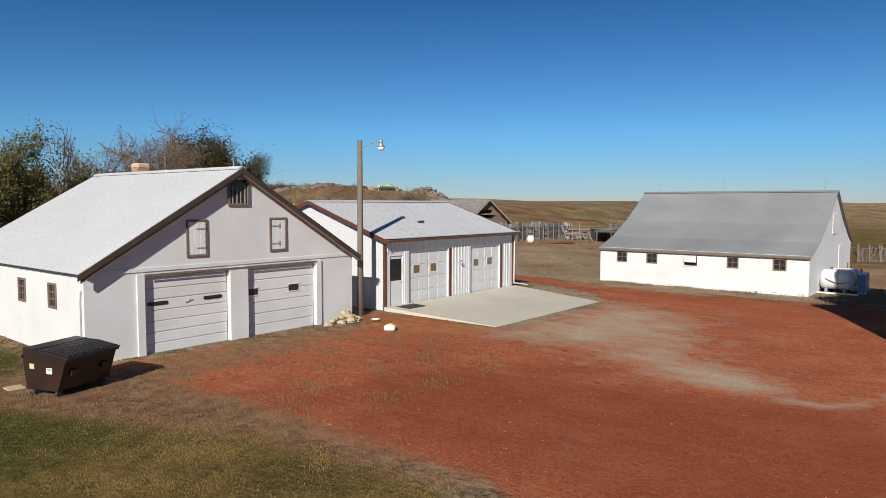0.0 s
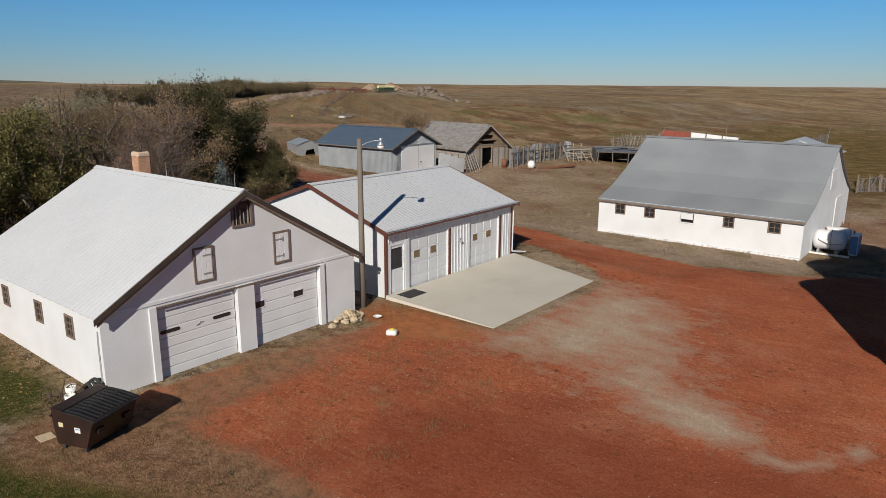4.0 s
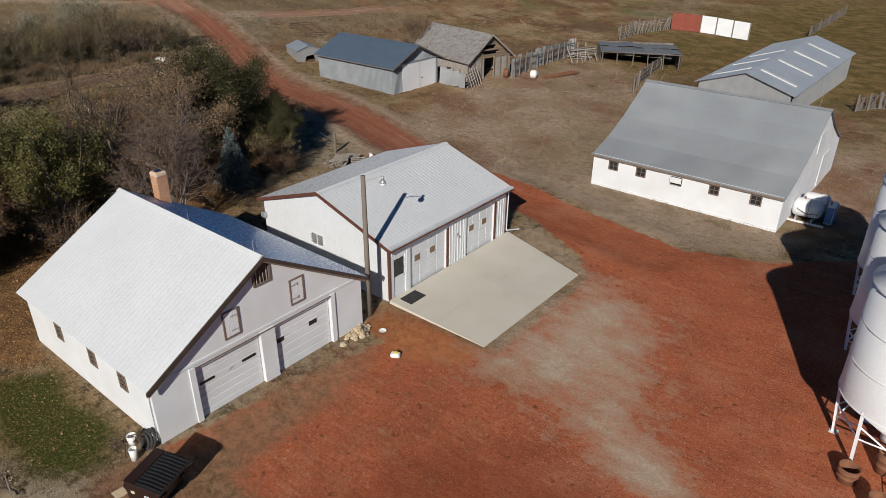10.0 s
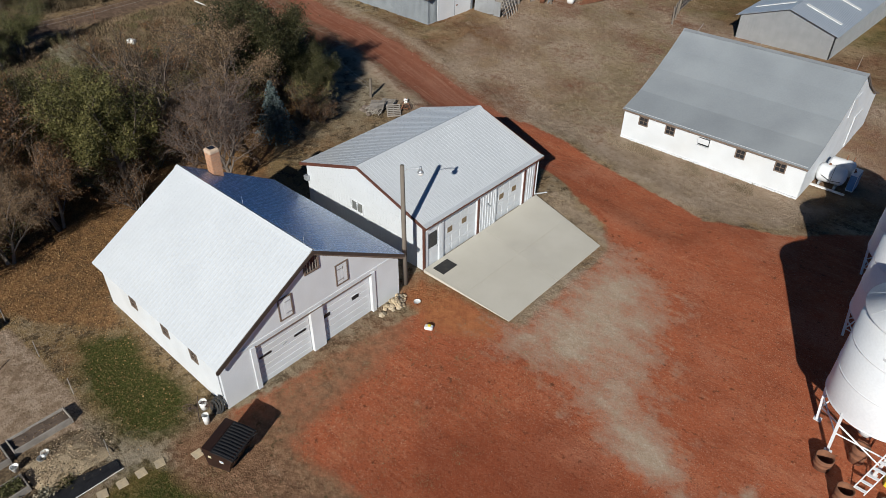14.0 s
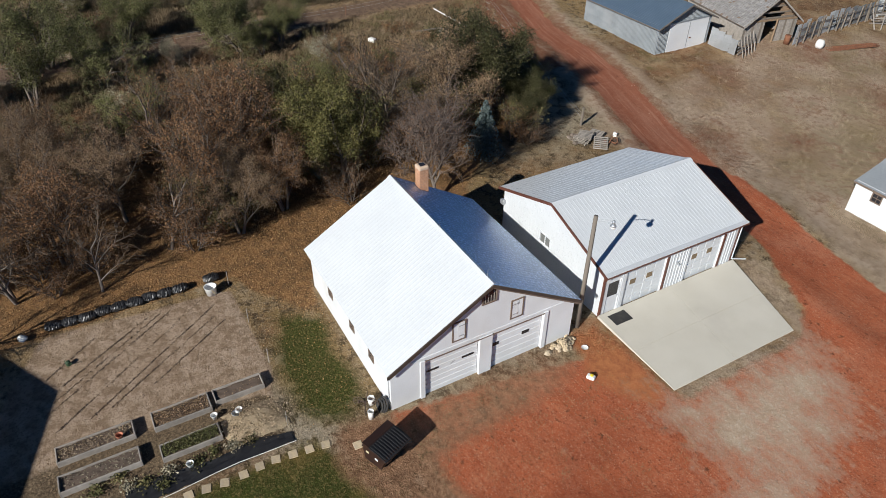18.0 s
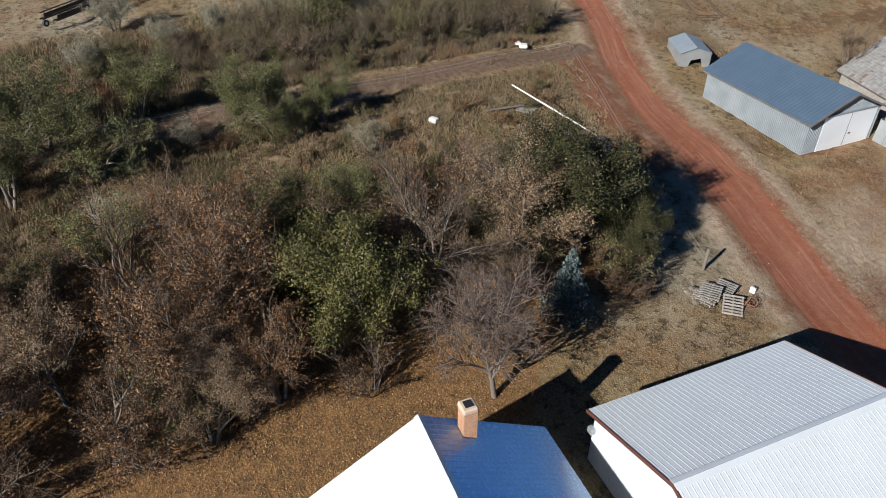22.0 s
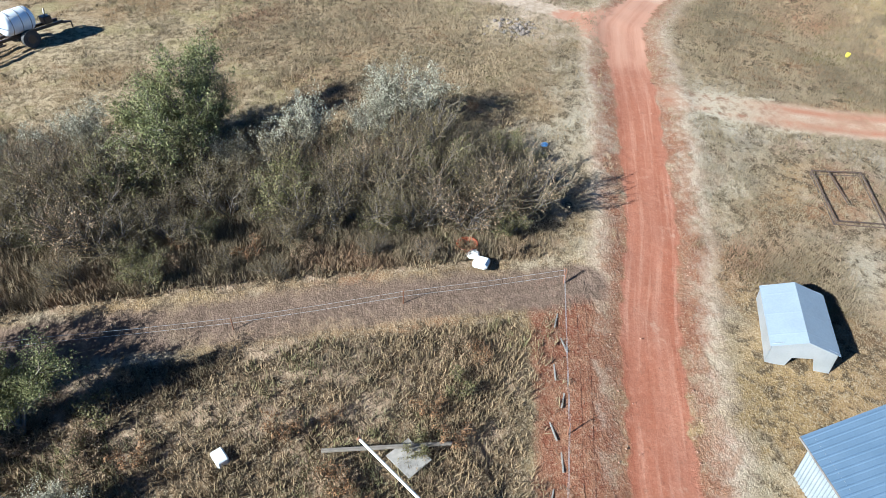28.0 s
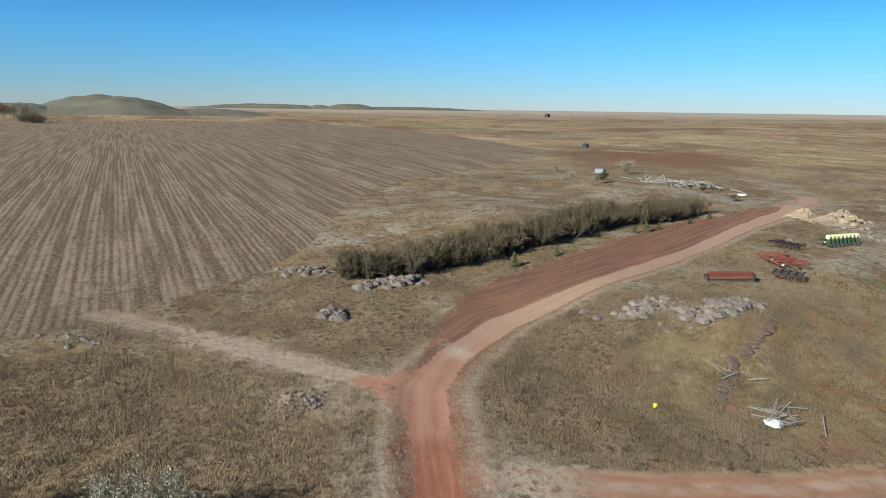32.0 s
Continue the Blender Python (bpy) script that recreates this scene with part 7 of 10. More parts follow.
# hedge along the far road
HEDGE = [(-124.5, 53.5), (-123.5, 60), (-126, 67), (-130.5, 78), (-134, 88), (-141.5, 103), (-147, 124)]
_hl = [0.0]
for (ax, ay), (bx, by) in zip(HEDGE, HEDGE[1:]):
    _hl.append(_hl[-1] + math.hypot(bx - ax, by - ay))
for i in range(84):
    d = (i // 3 + 0.5) / 28 * _hl[-1]
    x = float(np.interp(d, _hl, [p[0] for p in HEDGE])) + (-1.5, 0.1, 1.6)[i % 3] + rg.uniform(-0.5, 0.5)
    y = float(np.interp(d, _hl, [p[1] for p in HEDGE])) + rg.uniform(-0.9, 0.9)
    tagged(plant("hedge", x, y, rg.uniform(0.85, 1.2)), group="hedge row along the far road", label="brown leafless caragana bush in a hedge row")
for x, y, s in ((-122.7, 75.9, 1.0), (-125.8, 83.7, 0.7), (-135.0, 102.6, 0.7), (-135.9, 105.4, 1.0), (-137.4, 108.9, 0.6), (-138.2, 115.7, 0.6), (-140.4, 121.7, 0.7)):
    tagged(plant("seedling", x, y, 1.5 * s), group="planted spruces along the road")


def blades(name, n_clumps, per, area, hmin, hmax, material, label, seed, wide=0.02, keep=None, clump=0.12):
    """Grass or weeds in clumps, strewn over a rectangle; keep(x, y) gives the chance to stay."""
    rs = np.random.RandomState(seed)
    x, y = rs.uniform(area[0], area[2], n_clumps), rs.uniform(area[1], area[3], n_clumps)
    if keep is not None:
        ok = rs.random(n_clumps) < keep(x, y)
        x, y = x[ok], y[ok]
    hh = np.repeat(rs.uniform(hmin, hmax, len(x)), per)
    X = np.repeat(x, per) + rs.normal(scale=clump, size=len(x) * per)
    Y = np.repeat(y, per) + rs.normal(scale=clump, size=len(x) * per)
    Z = ground_z(X, Y) - 0.03
    n = len(X)
    a = rs.random(n) * 6.283
    lean = rs.normal(scale=0.35, size=(n, 2)) * hh[:, None]
    h = hh * rs.uniform(0.6, 1.1, n)
    b = np.stack([X, Y, Z], 1)
    o = np.stack([np.cos(a) * wide, np.sin(a) * wide, np.zeros(n)], 1)
    tip = b + np.stack([lean[:, 0], lean[:, 1], h], 1)
    V = np.stack([b - o, b + o, tip], 1).reshape(-1, 3)
    ob = new(name, quick_mesh(name, V, np.arange(3 * n).reshape(n, 3), material, 3))
    return tagged(ob, label, "grass", kind="stuff")


def clear_of(x, y):
    """0 under buildings and on bare ground."""
    k = np.ones(np.shape(x))
    for x0, y0, x1, y1 in ((-29.2, 7.6, -18.6, 18.4), (-29.8, 19.8, -13, 30.6), (-20.8, 42.4, -7, 58.6), (-55.4, 47.6, -44.1, 54.8), (-50.3, 56.1, -41.7, 62.2), (-63.8, 48.5, -59, 52.6), (-20.6, 70.6, -8.4, 93.4)):
        k = k * (1 - ((x > x0) & (x < x1) & (y > y0) & (y < y1)))
    return k * (1 - (inside(x, y, YARD, 0.5) > 0.35)) * (1 - (inside(x, y, GARDEN, 0.3) > 0.5))


def patchy(x, y, s, lo, hi, seed):
    return sstep(lo, hi, 0.5 + 0.5 * wob(x, y, s, seed))


def in_brush(x, y):
    return inside(x, y, [(-46.1, -14.8), (-50.3, 36.3), (-64.4, 39.2), (-67.5, 41.9), (-78.1, 40.8), (-82.4, 9.1), (-78, -20)], 2.0)


blades("tall_weeds", 60000, 8, (-82.4, -16.3, -44.1, 42.2), 0.14, 0.5, "weeds", "tall rust-brown weeds between the trees", 1, 0.028, lambda x, y: off_roads(x, y) * in_brush(x, y) * (0.35 + 0.65 * patchy(x, y, 0.35, 0.3, 0.7, 2.0)))
blades("green_weeds", 22000, 8, (-82.4, -16.3, -44.1, 42.2), 0.2, 0.6, "weeds_olive", "olive-green weeds between the trees", 6, 0.022, lambda x, y: off_roads(x, y) * in_brush(x, y) * patchy(x, y, 0.27, 0.58, 0.85, 7.0))
blades("dry_grass", 60000, 9, (-103.5, 34.5, -28, 95), 0.08, 0.22, "dead_grass", "dry pale prairie grass", 2, 0.015, lambda x, y: off_roads(x, y, 2.0) * (1 - inside(x, y, HEATH, 2.5)) * (1 - inside(x, y, HEATH3, 2.5)) * clear_of(x, y) * (1 - 0.75 * (1 - sstep(44, 58, -x))) * (0.12 + 0.88 * patchy(x, y, 0.9, 0.4, 0.7, 3.0)))
blades("hill_grass", 56000, 8, (-128.9, 13.3, -67.5, 104.3), 0.12, 0.38, "hill_blade", "dry tan grass on the slope", 3, 0.019, lambda x, y: (1 - inside(x, y, HEATH, 2.5)) * (1 - inside(x, y, HEATH3, 2.5)) * (1 - 0.6 * inside(x, y, HEATH2, 3.0)) * off_roads(x, y, 2.1) * (1 - in_brush(x, y)) * (1 - inside(x, y, FIELD, 1.0)) * (1 - inside(x, y, PLOUGHED, 0.8)) * (0.3 + 0.7 * patchy(x, y, 0.4, 0.3, 0.7, 4.0)))
blades("yard_grass", 95000, 6, (-20, -6, 3, 8.6), 0.035, 0.085, "lawn_blade", "short yellowing lawn grass", 4, 0.01, lambda x, y: clear_of(x, y) * inside(x, y, FRONT_GRASS, 0.6) * (1 - 0.9 * inside(x, y, LUSH, 1.6)) * (0.12 + 0.88 * patchy(x, y, 1.7, 0.35, 0.65, 2.0)), 0.07)
blades("lush_grass", 70000, 6, (-27, -6, -10, 8.2), 0.03, 0.075, "lush_blade", "short green lawn grass", 15, 0.009, lambda x, y: clear_of(x, y) * np.maximum(inside(x, y, LAWN, 1.4) * (0.1 + 0.9 * patchy(x, y, 1.6, 0.35, 0.65, 4.0)), inside(x, y, LUSH, 1.5) * inside(x, y, FRONT_GRASS, 0.6) * (0.4 + 0.6 * patchy(x, y, 1.1, 0.3, 0.6, 5.0))), 0.07)
blades("barn_weeds", 9000, 8, (-34, 30, 2, 64), 0.08, 0.25, "dead_grass", "dry weeds round the barn", 5, 0.016, lambda x, y: clear_of(x, y) * off_roads(x, y, 2.4) * patchy(x, y, 0.7, 0.35, 0.75, 5.0))


blades("tussocks", 30000, 8, (-126, 2, -66, 104), 0.14, 0.34, "tussock", "dark brown tussocks on the slope", 8, 0.024, lambda x, y: off_roads(x, y, 2.4) * (1 - in_brush(x, y)) * (1 - inside(x, y, FIELD, 1.0)) * (1 - inside(x, y, PLOUGHED, 0.8)) * patchy(x, y, 0.6, 0.35, 0.7, 9.0), 0.14)


blades("heath_grass", 60000, 9, (-103, 56, -71, 131), 0.12, 0.38, "heath_blade", "dark olive and rust weeds on the round slope", 12, 0.026, lambda x, y: off_roads(x, y, 2.3) * np.maximum.reduce([inside(x, y, HEATH, 2.5), inside(x, y, HEATH3, 2.5)]) * (0.35 + 0.65 * patchy(x, y, 0.55, 0.3, 0.7, 6.0)), 0.16)
blades("meadow_weeds", 18000, 9, (-107, 20, -76, 45), 0.1, 0.28, "heath_blade", "brown and olive weeds in the meadow", 14, 0.03, lambda x, y: off_roads(x, y, 2.3) * inside(x, y, HEATH2, 2.5) * (0.3 + 0.7 * patchy(x, y, 0.45, 0.3, 0.7, 8.0)), 0.14)
blades("hut_weeds", 2600, 9, (-69, 49, -60.5, 57.5), 0.12, 0.4, "heath_blade", "dark rank weeds round the hut", 16, 0.022, lambda x, y: clear_of(x, y) * inside(x, y, [(-68, 50), (-67, 56.5), (-62, 55), (-61.5, 53), (-66, 50)], 1.5), 0.16)
blades("gully_weeds", 1500, 9, (-92, 72.5, -80, 86), 0.15, 0.45, "tussock", "dark weeds along the washed-out bank", 17, 0.024, lambda x, y: 1 - sstep(0.4, 1.1, seg_dist(x, y, [(-90.4, 85.2), (-87.8, 79.2), (-85.6, 75.2), (-84.1, 73.7), (-81.4, 73.3)])), 0.14)
blades("lane_weeds", 16000, 9, (-72.5, -4, -67.3, 40), 0.25, 0.75, "heath_blade", "rank olive and brown weeds between lane and brush", 13, 0.03, lambda x, y: off_roads(x, y, 2.9) * (0.3 + 0.7 * patchy(x, y, 0.8, 0.3, 0.6, 3.0)), 0.16)
# far trees at the foot of the hill
for x, y, k, s in ((-733, -103, "bare", 2.2), (-728, -92, "bare", 2.0), (-745, -112, "bare", 2.3), (-739, -96, "bare", 2.1), (-752, -120, "bare", 2.2), (-670, -76, "brush", 3.0), (-672, -80, "brush", 3.2), (-668, -71, "brush", 2.6), (-676, -84, "brush", 2.4)):
    plant(k, x, y, s)

# ---- things in the yard ----
def dumpster():
    r = thing("dumpster", -16.88, 6.78, 0.05, 21, label="brown steel dumpster with a ribbed black plastic lid", category="dumpster")
    prof = [(-0.62, 0.16), (0.42, 0.16), (0.72, 1.02), (0.72, 1.12), (-0.72, 1.25), (-0.72, 0.9)]
    part("body", Geo().prism(prof, -0.86, 0.86, "y"), "dumpster_brown", r, fix=True)
    g = Geo().box(-0.76, -0.9, 1.0, -0.7, 0.9, 1.08, 0.01).box(0.7, -0.9, 0.98, 0.78, 0.9, 1.06, 0.01)
    part("rim", g, "dumpster_brown", r)
    lid = part("lid", Geo().prism([(-0.3, 1.225), (0.2, 1.2), (0.8, 1.1), (0.82, 1.05), (0.78, 1.05), (0.2, 1.15), (-0.3, 1.17)], -0.88, 0.88, "y"), "black_plastic", r, "black plastic lid", fix=True)
    for i in range(11):
        y = -0.8 + i * 0.155
        part("lid_rib", Geo().prism([(-0.26, 1.222), (0.2, 1.2), (0.76, 1.105), (0.76, 1.135), (0.2, 1.235), (-0.26, 1.25)], y, y + 0.055, "y"), "black_plastic", lid)
    part("back_plate", Geo().prism([(-0.74, 1.25), (-0.32, 1.225), (-0.32, 1.245), (-0.74, 1.27)], -0.87, 0.87, "y"), "dumpster_brown", r, fix=True)
    for x in (-0.45, 0.3):
        for y in (-0.72, 0.72):
            c = part("caster", Geo().tube((x - 0.04, y, 0.06), (x + 0.04, y, 0.06), 0.09, n=14), "rubber", r)
            part("fork", Geo().box(x - 0.06, y - 0.03, 0.08, x + 0.06, y + 0.03, 0.17), "black_steel", c)
    part("sticker", Geo().box(-0.5, -0.866, 0.72, -0.34, -0.861, 0.86), "sticker_cream", r, "small cream sticker")
    part("sticker", Geo().box(0.06, -0.866, 0.62, 0.26, -0.861, 0.78), "plastic_white", r, "small white and blue sticker")
    part("sticker_band", Geo().box(0.08, -0.868, 0.72, 0.24, -0.864, 0.75), "blue_plastic", r)
    for y in (-0.5, 0.5):
        part("lift_pocket", Geo().box(0.5, y - 0.12, 0.55, 0.66, y + 0.12, 0.7, 0.01), "dumpster_brown", r)
    part("lid_handle", Geo().tube((0.82, 0.55, 1.08), (0.95, 0.75, 1.12), 0.02), "black_plastic", r)
    r.scale = (0.88, 0.88, 0.86)


M["dumpster_brown"] = mat("dumpster_brown", (0.02, 0.01, 0.008), (0.03, 0.014, 0.01), 0.45, scale=2, fine=25, bump=0.002, stain=(0.07, 0.032, 0.02), stain_amt=0.3)
M["sticker_cream"] = mat("sticker_cream", (0.6, 0.55, 0.35), None, 0.5)
M["red_earth"] = mat("red_earth", (0.2, 0.105, 0.066), (0.14, 0.075, 0.05), 0.95, scale=2, fine=20, bump=0.02)
M["straw_pale"] = mat("straw_pale", (0.4, 0.31, 0.2), (0.3, 0.23, 0.15), 0.95, scale=3, fine=30, bump=0.03, rnd=0.2)
M["terracotta"] = mat("terracotta", (0.42, 0.15, 0.08), (0.35, 0.12, 0.07), 0.7)
dumpster()
M["rock_tan"] = mat("rock_tan", (0.48, 0.38, 0.25), (0.34, 0.27, 0.19), 0.9, scale=4, fine=30, bump=0.01, rnd=0.4, stain=(0.55, 0.5, 0.42))


def stones(name, x, y, n, sx, sy, r0, r1, label, seed, material="rock", heap=0.3, rz=0.0):
    """A heap of single stones."""
    rg = random.Random(seed)
    r = thing(name, x, y, gz(x, y), rz, label=label, category="rock pile")
    m = Matrix.Rotation(radians(rz), 2)
    for i in range(n):
        u, v = max(-1.4, min(1.4, rg.gauss(0, 0.5))), max(-1.4, min(1.4, rg.gauss(0, 0.5)))
        s = r0 + (r1 - r0) * rg.random() ** 2.2 * 1.15
        w = m @ Vector((u * sx, v * sy))
        z = gz(x + w.x, y + w.y) - gz(x, y) + s * (0.25 if r1 < 0.3 else 0.02) + heap * max(0, 1 - (u * u + v * v) * 1.2) * rg.random()
        if i == 0 and r1 > 0.5:
            k, n2, g = 7, 18, Geo()
            for j in range(k + 1):
                f = 1.3 * j / k
                for q in range(n2):
                    a = 6.2832 * q / n2
                    pu, pv = f * sx * math.cos(a) * (1 + 0.15 * math.sin(3 * a + seed)), f * sy * math.sin(a) * (1 + 0.15 * math.cos(2 * a + seed))
                    g.v.append((pu, pv, gz(x + pu, y + pv) - gz(x, y) - 0.12 * j / k + heap * 0.5 * max(0, 1 - f * f) + 0.06 * math.sin(5 * a + 3 * f)))
            g.f = [(j * n2 + q, (j + 1) * n2 + q, (j + 1) * n2 + (q + 1) % n2, j * n2 + (q + 1) % n2) for j in range(k) for q in range(n2)]
            part("soil", g, "soil_pale", r, "bare soil between the stones")
        part("stone", Geo().rock(u * sx, v * sy, z, s, rg, 0.65), material, r)
    return r


stones("rock_pile", -18.5, 17.2, 46, 0.45, 0.8, 0.08, 0.19, "small heap of tan and white stones beside the garage", 4, "rock_tan", 0.35)
solo("bowl", Geo().lathe([(0.05, 0.0), (0.12, 0.01), (0.17, 0.06), (0.18, 0.065), (0.12, 0.03), (0.02, 0.02)], 20), "plastic_white", -17.8, 18.1, 0.08, 0, "white bowl lying on the red dirt", "bowl", smooth=True)
jug = thing("jug", -16.1, 17.1, 0.05, 30, label="white plastic jug with a yellow lid on the dirt", category="jug")
part("body", Geo().box(-0.2, -0.14, 0, 0.2, 0.14, 0.2, 0.05), "plastic_white", jug)
part("lid", Geo().lathe([(0.08, 0), (0.08, 0.04), (0.02, 0.05)], 14, (0.02, 0.02, 0.2)), "yellow_paint", jug)


def wagon_wheel(parent, x, y, z, R, rz, tilt):
    m = Matrix.Translation((x, y, z)) @ pose(0, 0, 0, 90 - tilt, 0, rz)
    g = Geo().torus(R, 0.016, 28, 6, m)
    w = part("wheel", g, "dark_rust", parent, "rusty spoked iron wheel")
    for i in range(10):
        a = math.pi * 2 * i / 10
        part("spoke", Geo().tube(m @ Vector((0, 0, 0)), m @ Vector((R * math.cos(a), R * math.sin(a), 0)), 0.011, n=5), "dark_rust", w)
    part("hub", Geo().tube(m @ Vector((0, 0, -0.07)), m @ Vector((0, 0, 0.07)), 0.05, n=10), "dark_rust", w)


old = thing("antique_seeder", -19.75, 7.1, 0.0, 25, label="small dark iron-wheeled antique garden implement", category="farm implement")
wagon_wheel(old, -0.3, -0.15, 0.27, 0.27, 20, 4)
wagon_wheel(old, 0.25, 0.2, 0.27, 0.27, 20, -3)
part("axle", Geo().tube((-0.3, -0.15, 0.27), (0.25, 0.2, 0.27), 0.02), "dark_rust", old)
part("frame_bar", Geo().tube((-0.05, 0.03, 0.3), (0.35, -0.5, 0.08), 0.02).tube((-0.05, 0.03, 0.3), (-0.2, 0.35, 0.55), 0.018), "dark_rust", old)
for x, y, h, rr, lab in ((-19.75, 7.35, 0.42, 0.17, "dented white bucket by the garage wall"), (-19.0, 7.0, 0.5, 0.14, "white plastic container by the garage corner")):
    b = thing("bucket", x, y, 0.03, label=lab, category="bucket")
    part("body", Geo().lathe([(rr * 0.85, 0), (rr, h), (rr * 0.93, h), (rr * 0.8, 0.03)], 18), "plastic_white", b, smooth=True)
    part("bail", Geo().path([(rr * math.cos(a), rr * math.sin(a) * 0.2, h + 0.1 * math.sin(a)) for a in [i * math.pi / 8 for i in range(9)]], 0.006, 4), "galv", b)
solo("coiled_hose", Geo().torus(0.3, 0.05, 20, 6, pose(0, 0, 0.3, 70, 0, 0)).torus(0.33, 0.05, 20, 6, pose(0.03, 0.07, 0.33, 66, 8, 0)).torus(0.27, 0.05, 20, 6, pose(-0.02, -0.08, 0.28, 74, -6, 0)), "rubber", -19.25, 7.65, 0.0, 0, "coiled black hose leaning on the white wall", "hose")
# stepping stones and the worn strip along the wall
rg = random.Random(9)
for x, y in ((-18.65, 4.7), (-18.75, 4.0), (-18.85, 3.3), (-18.95, 2.6), (-18.95, 1.9), (-18.88, 1.2), (-18.88, 0.42), (-18.95, -0.3), (-19.0, -1.0), (-17.95, 5.9)):
    pts = [(0.25 * math.cos(a) * (1 + 0.12 * rg.random()), 0.25 * math.sin(a) * (1 + 0.12 * rg.random())) for a in (0.75, 2.4, 3.9, 5.5)]
    solo("stepping_stone", Geo().prism(pts, -0.05, 0.03), "rock_tan", x, y, gz(x, y), rg.gauss(0, 9), "flat pale stepping stone in the grass", "stepping stone", "garden stepping stones")


# ---- garden ----
def bed(x0, y0, x1, y1, label, plants=None, seed=1):
    z = gz((x0 + x1) / 2, (y0 + y1) / 2)
    cx, cy = (x0 + x1) / 2, (y0 + y1) / 2
    r = thing("raised_bed", cx, cy, z, label=label, category="garden bed", group="raised garden beds")
    a, b = (x1 - x0) / 2, (y1 - y0) / 2
    for q in ((-a, -b, a, -b + 0.06), (-a, b - 0.06, a, b), (-a, -b + 0.06, -a + 0.06, b - 0.06), (a - 0.06, -b + 0.06, a, b - 0.06)):
        part("board", Geo().box(q[0], q[1], -0.15, q[2], q[3], 0.3, 0.01), "old_wood", r)
    rg = random.Random(seed)
    n, m = 8, 14
    vs = [(-a + 0.06 + (2 * a - 0.12) * i / n, -b + 0.06 + (2 * b - 0.12) * j / m, 0.17 + 0.07 * rg.random()) for i in range(n + 1) for j in range(m + 1)]
    part("soil", Geo().add(vs, [(i * (m + 1) + j, (i + 1) * (m + 1) + j, (i + 1) * (m + 1) + j + 1, i * (m + 1) + j + 1) for i in range(n) for j in range(m)]), "soil", r, smooth=True)
    rs = np.random.RandomState(seed)
    if plants:
        c = np.stack([rs.uniform(-a + 0.1, a - 0.1, plants[1]), rs.uniform(-b + 0.1, b - 0.1, plants[1]), 0.22 + np.abs(rs.normal(scale=plants[2], size=plants[1]))], 1)
        ob = tagged(new("planting", leaves_mesh("planting", c, plants[3] * 0.4, plants[0], rs)), kind="stuff")
        ob.parent = r
    return r


bed(-23.75, -5.4, -22.85, -2.3, "weathered plank raised bed with dead plants", ("leaf_straw", 900, 0.05, 0.08), 2)
bed(-23.75, -1.55, -22.75, 0.95, "weathered plank raised bed full of dry stalks", ("leaf_tan", 1500, 0.06, 0.08), 3)
bed(-23.75, 1.15, -22.95, 3.4, "weathered plank raised bed with bare dark soil", ("leaf_tan", 60, 0.03, 0.08), 4)
bed(-21.8, -1.55, -21.0, 0.95, "weathered plank raised bed with green leaves", ("leaf_green", 2200, 0.1, 0.09), 5)
bed(-22.2, -5.45, -21.3, -2.3, "weathered plank raised bed with dead stems", ("leaf_silver", 260, 0.05, 0.08), 6)
for i in range(10):
    y = -4.72 + i * 0.775 if i < 9 else 3.15
    x = -31.8 + 0.04 * (i % 3)
    rg = random.Random(i)
    g = Geo()
    n, m = 14, 14
    for a in range(n + 1):
        t = a / n
        for b in range(m):
            an = 2 * math.pi * b / m
            rr = 0.3 * math.sin(math.pi * min(max(t, 0.03), 0.97)) ** 0.22 * (1 + rg.uniform(-0.1, 0.1) + 0.09 * math.sin(3 * an + i + 5 * t))
            g.v.append((rr * math.cos(an), -0.42 + 0.84 * t, max(0.0, 0.2 + rr * 0.72 * math.sin(an))))
    g.f = [(a * m + b, a * m + (b + 1) % m, (a + 1) * m + (b + 1) % m, (a + 1) * m + b) for a in range(n) for b in range(m)] + [tuple(range(m)), tuple(range((n + 1) * m - 1, n * m - 1, -1))]
    solo("leaf_bag", g, "black_plastic", x, y, gz(x, y), rg.uniform(-5, 5), "full black plastic bag lying along the garden edge", "trash bag", "row of leaf bags")
bk = thing("tub", -30.7, 2.9, gz(-30.7, 2.9), label="cream plastic tub at the garden edge", category="bucket")
part("body", Geo().lathe([(0.26, 0.0), (0.32, 0.5), (0.34, 0.52), (0.29, 0.5), (0.24, 0.05)], 24), "plastic_white", bk, smooth=True)
part("rope", Geo().tube((0.3, 0, 0.45), (0.4, 0.15, 0.2), 0.012), "straw", bk)
solo("wrapped_bundle", Geo().rock(0, 0, 0.16, 0.26, random.Random(2), 0.7), "plastic_white", -31.6, -6.2, gz(-31.6, -6.2), 0, "pale wrapped bundle on the fallen leaves", "bundle", smooth=True)
solo("watering_can", Geo().lathe([(0.11, 0), (0.12, 0.2), (0.06, 0.24)], 14).tube((0.1, 0, 0.08), (0.3, 0, 0.24), 0.02).torus(0.1, 0.012, 12, 5, pose(-0.1, 0, 0.16, 90, 0, 0)), "green_paint", -28.8, -4.4, gz(-28.8, -4.4), 40, "small green watering can in the garden", "watering can")
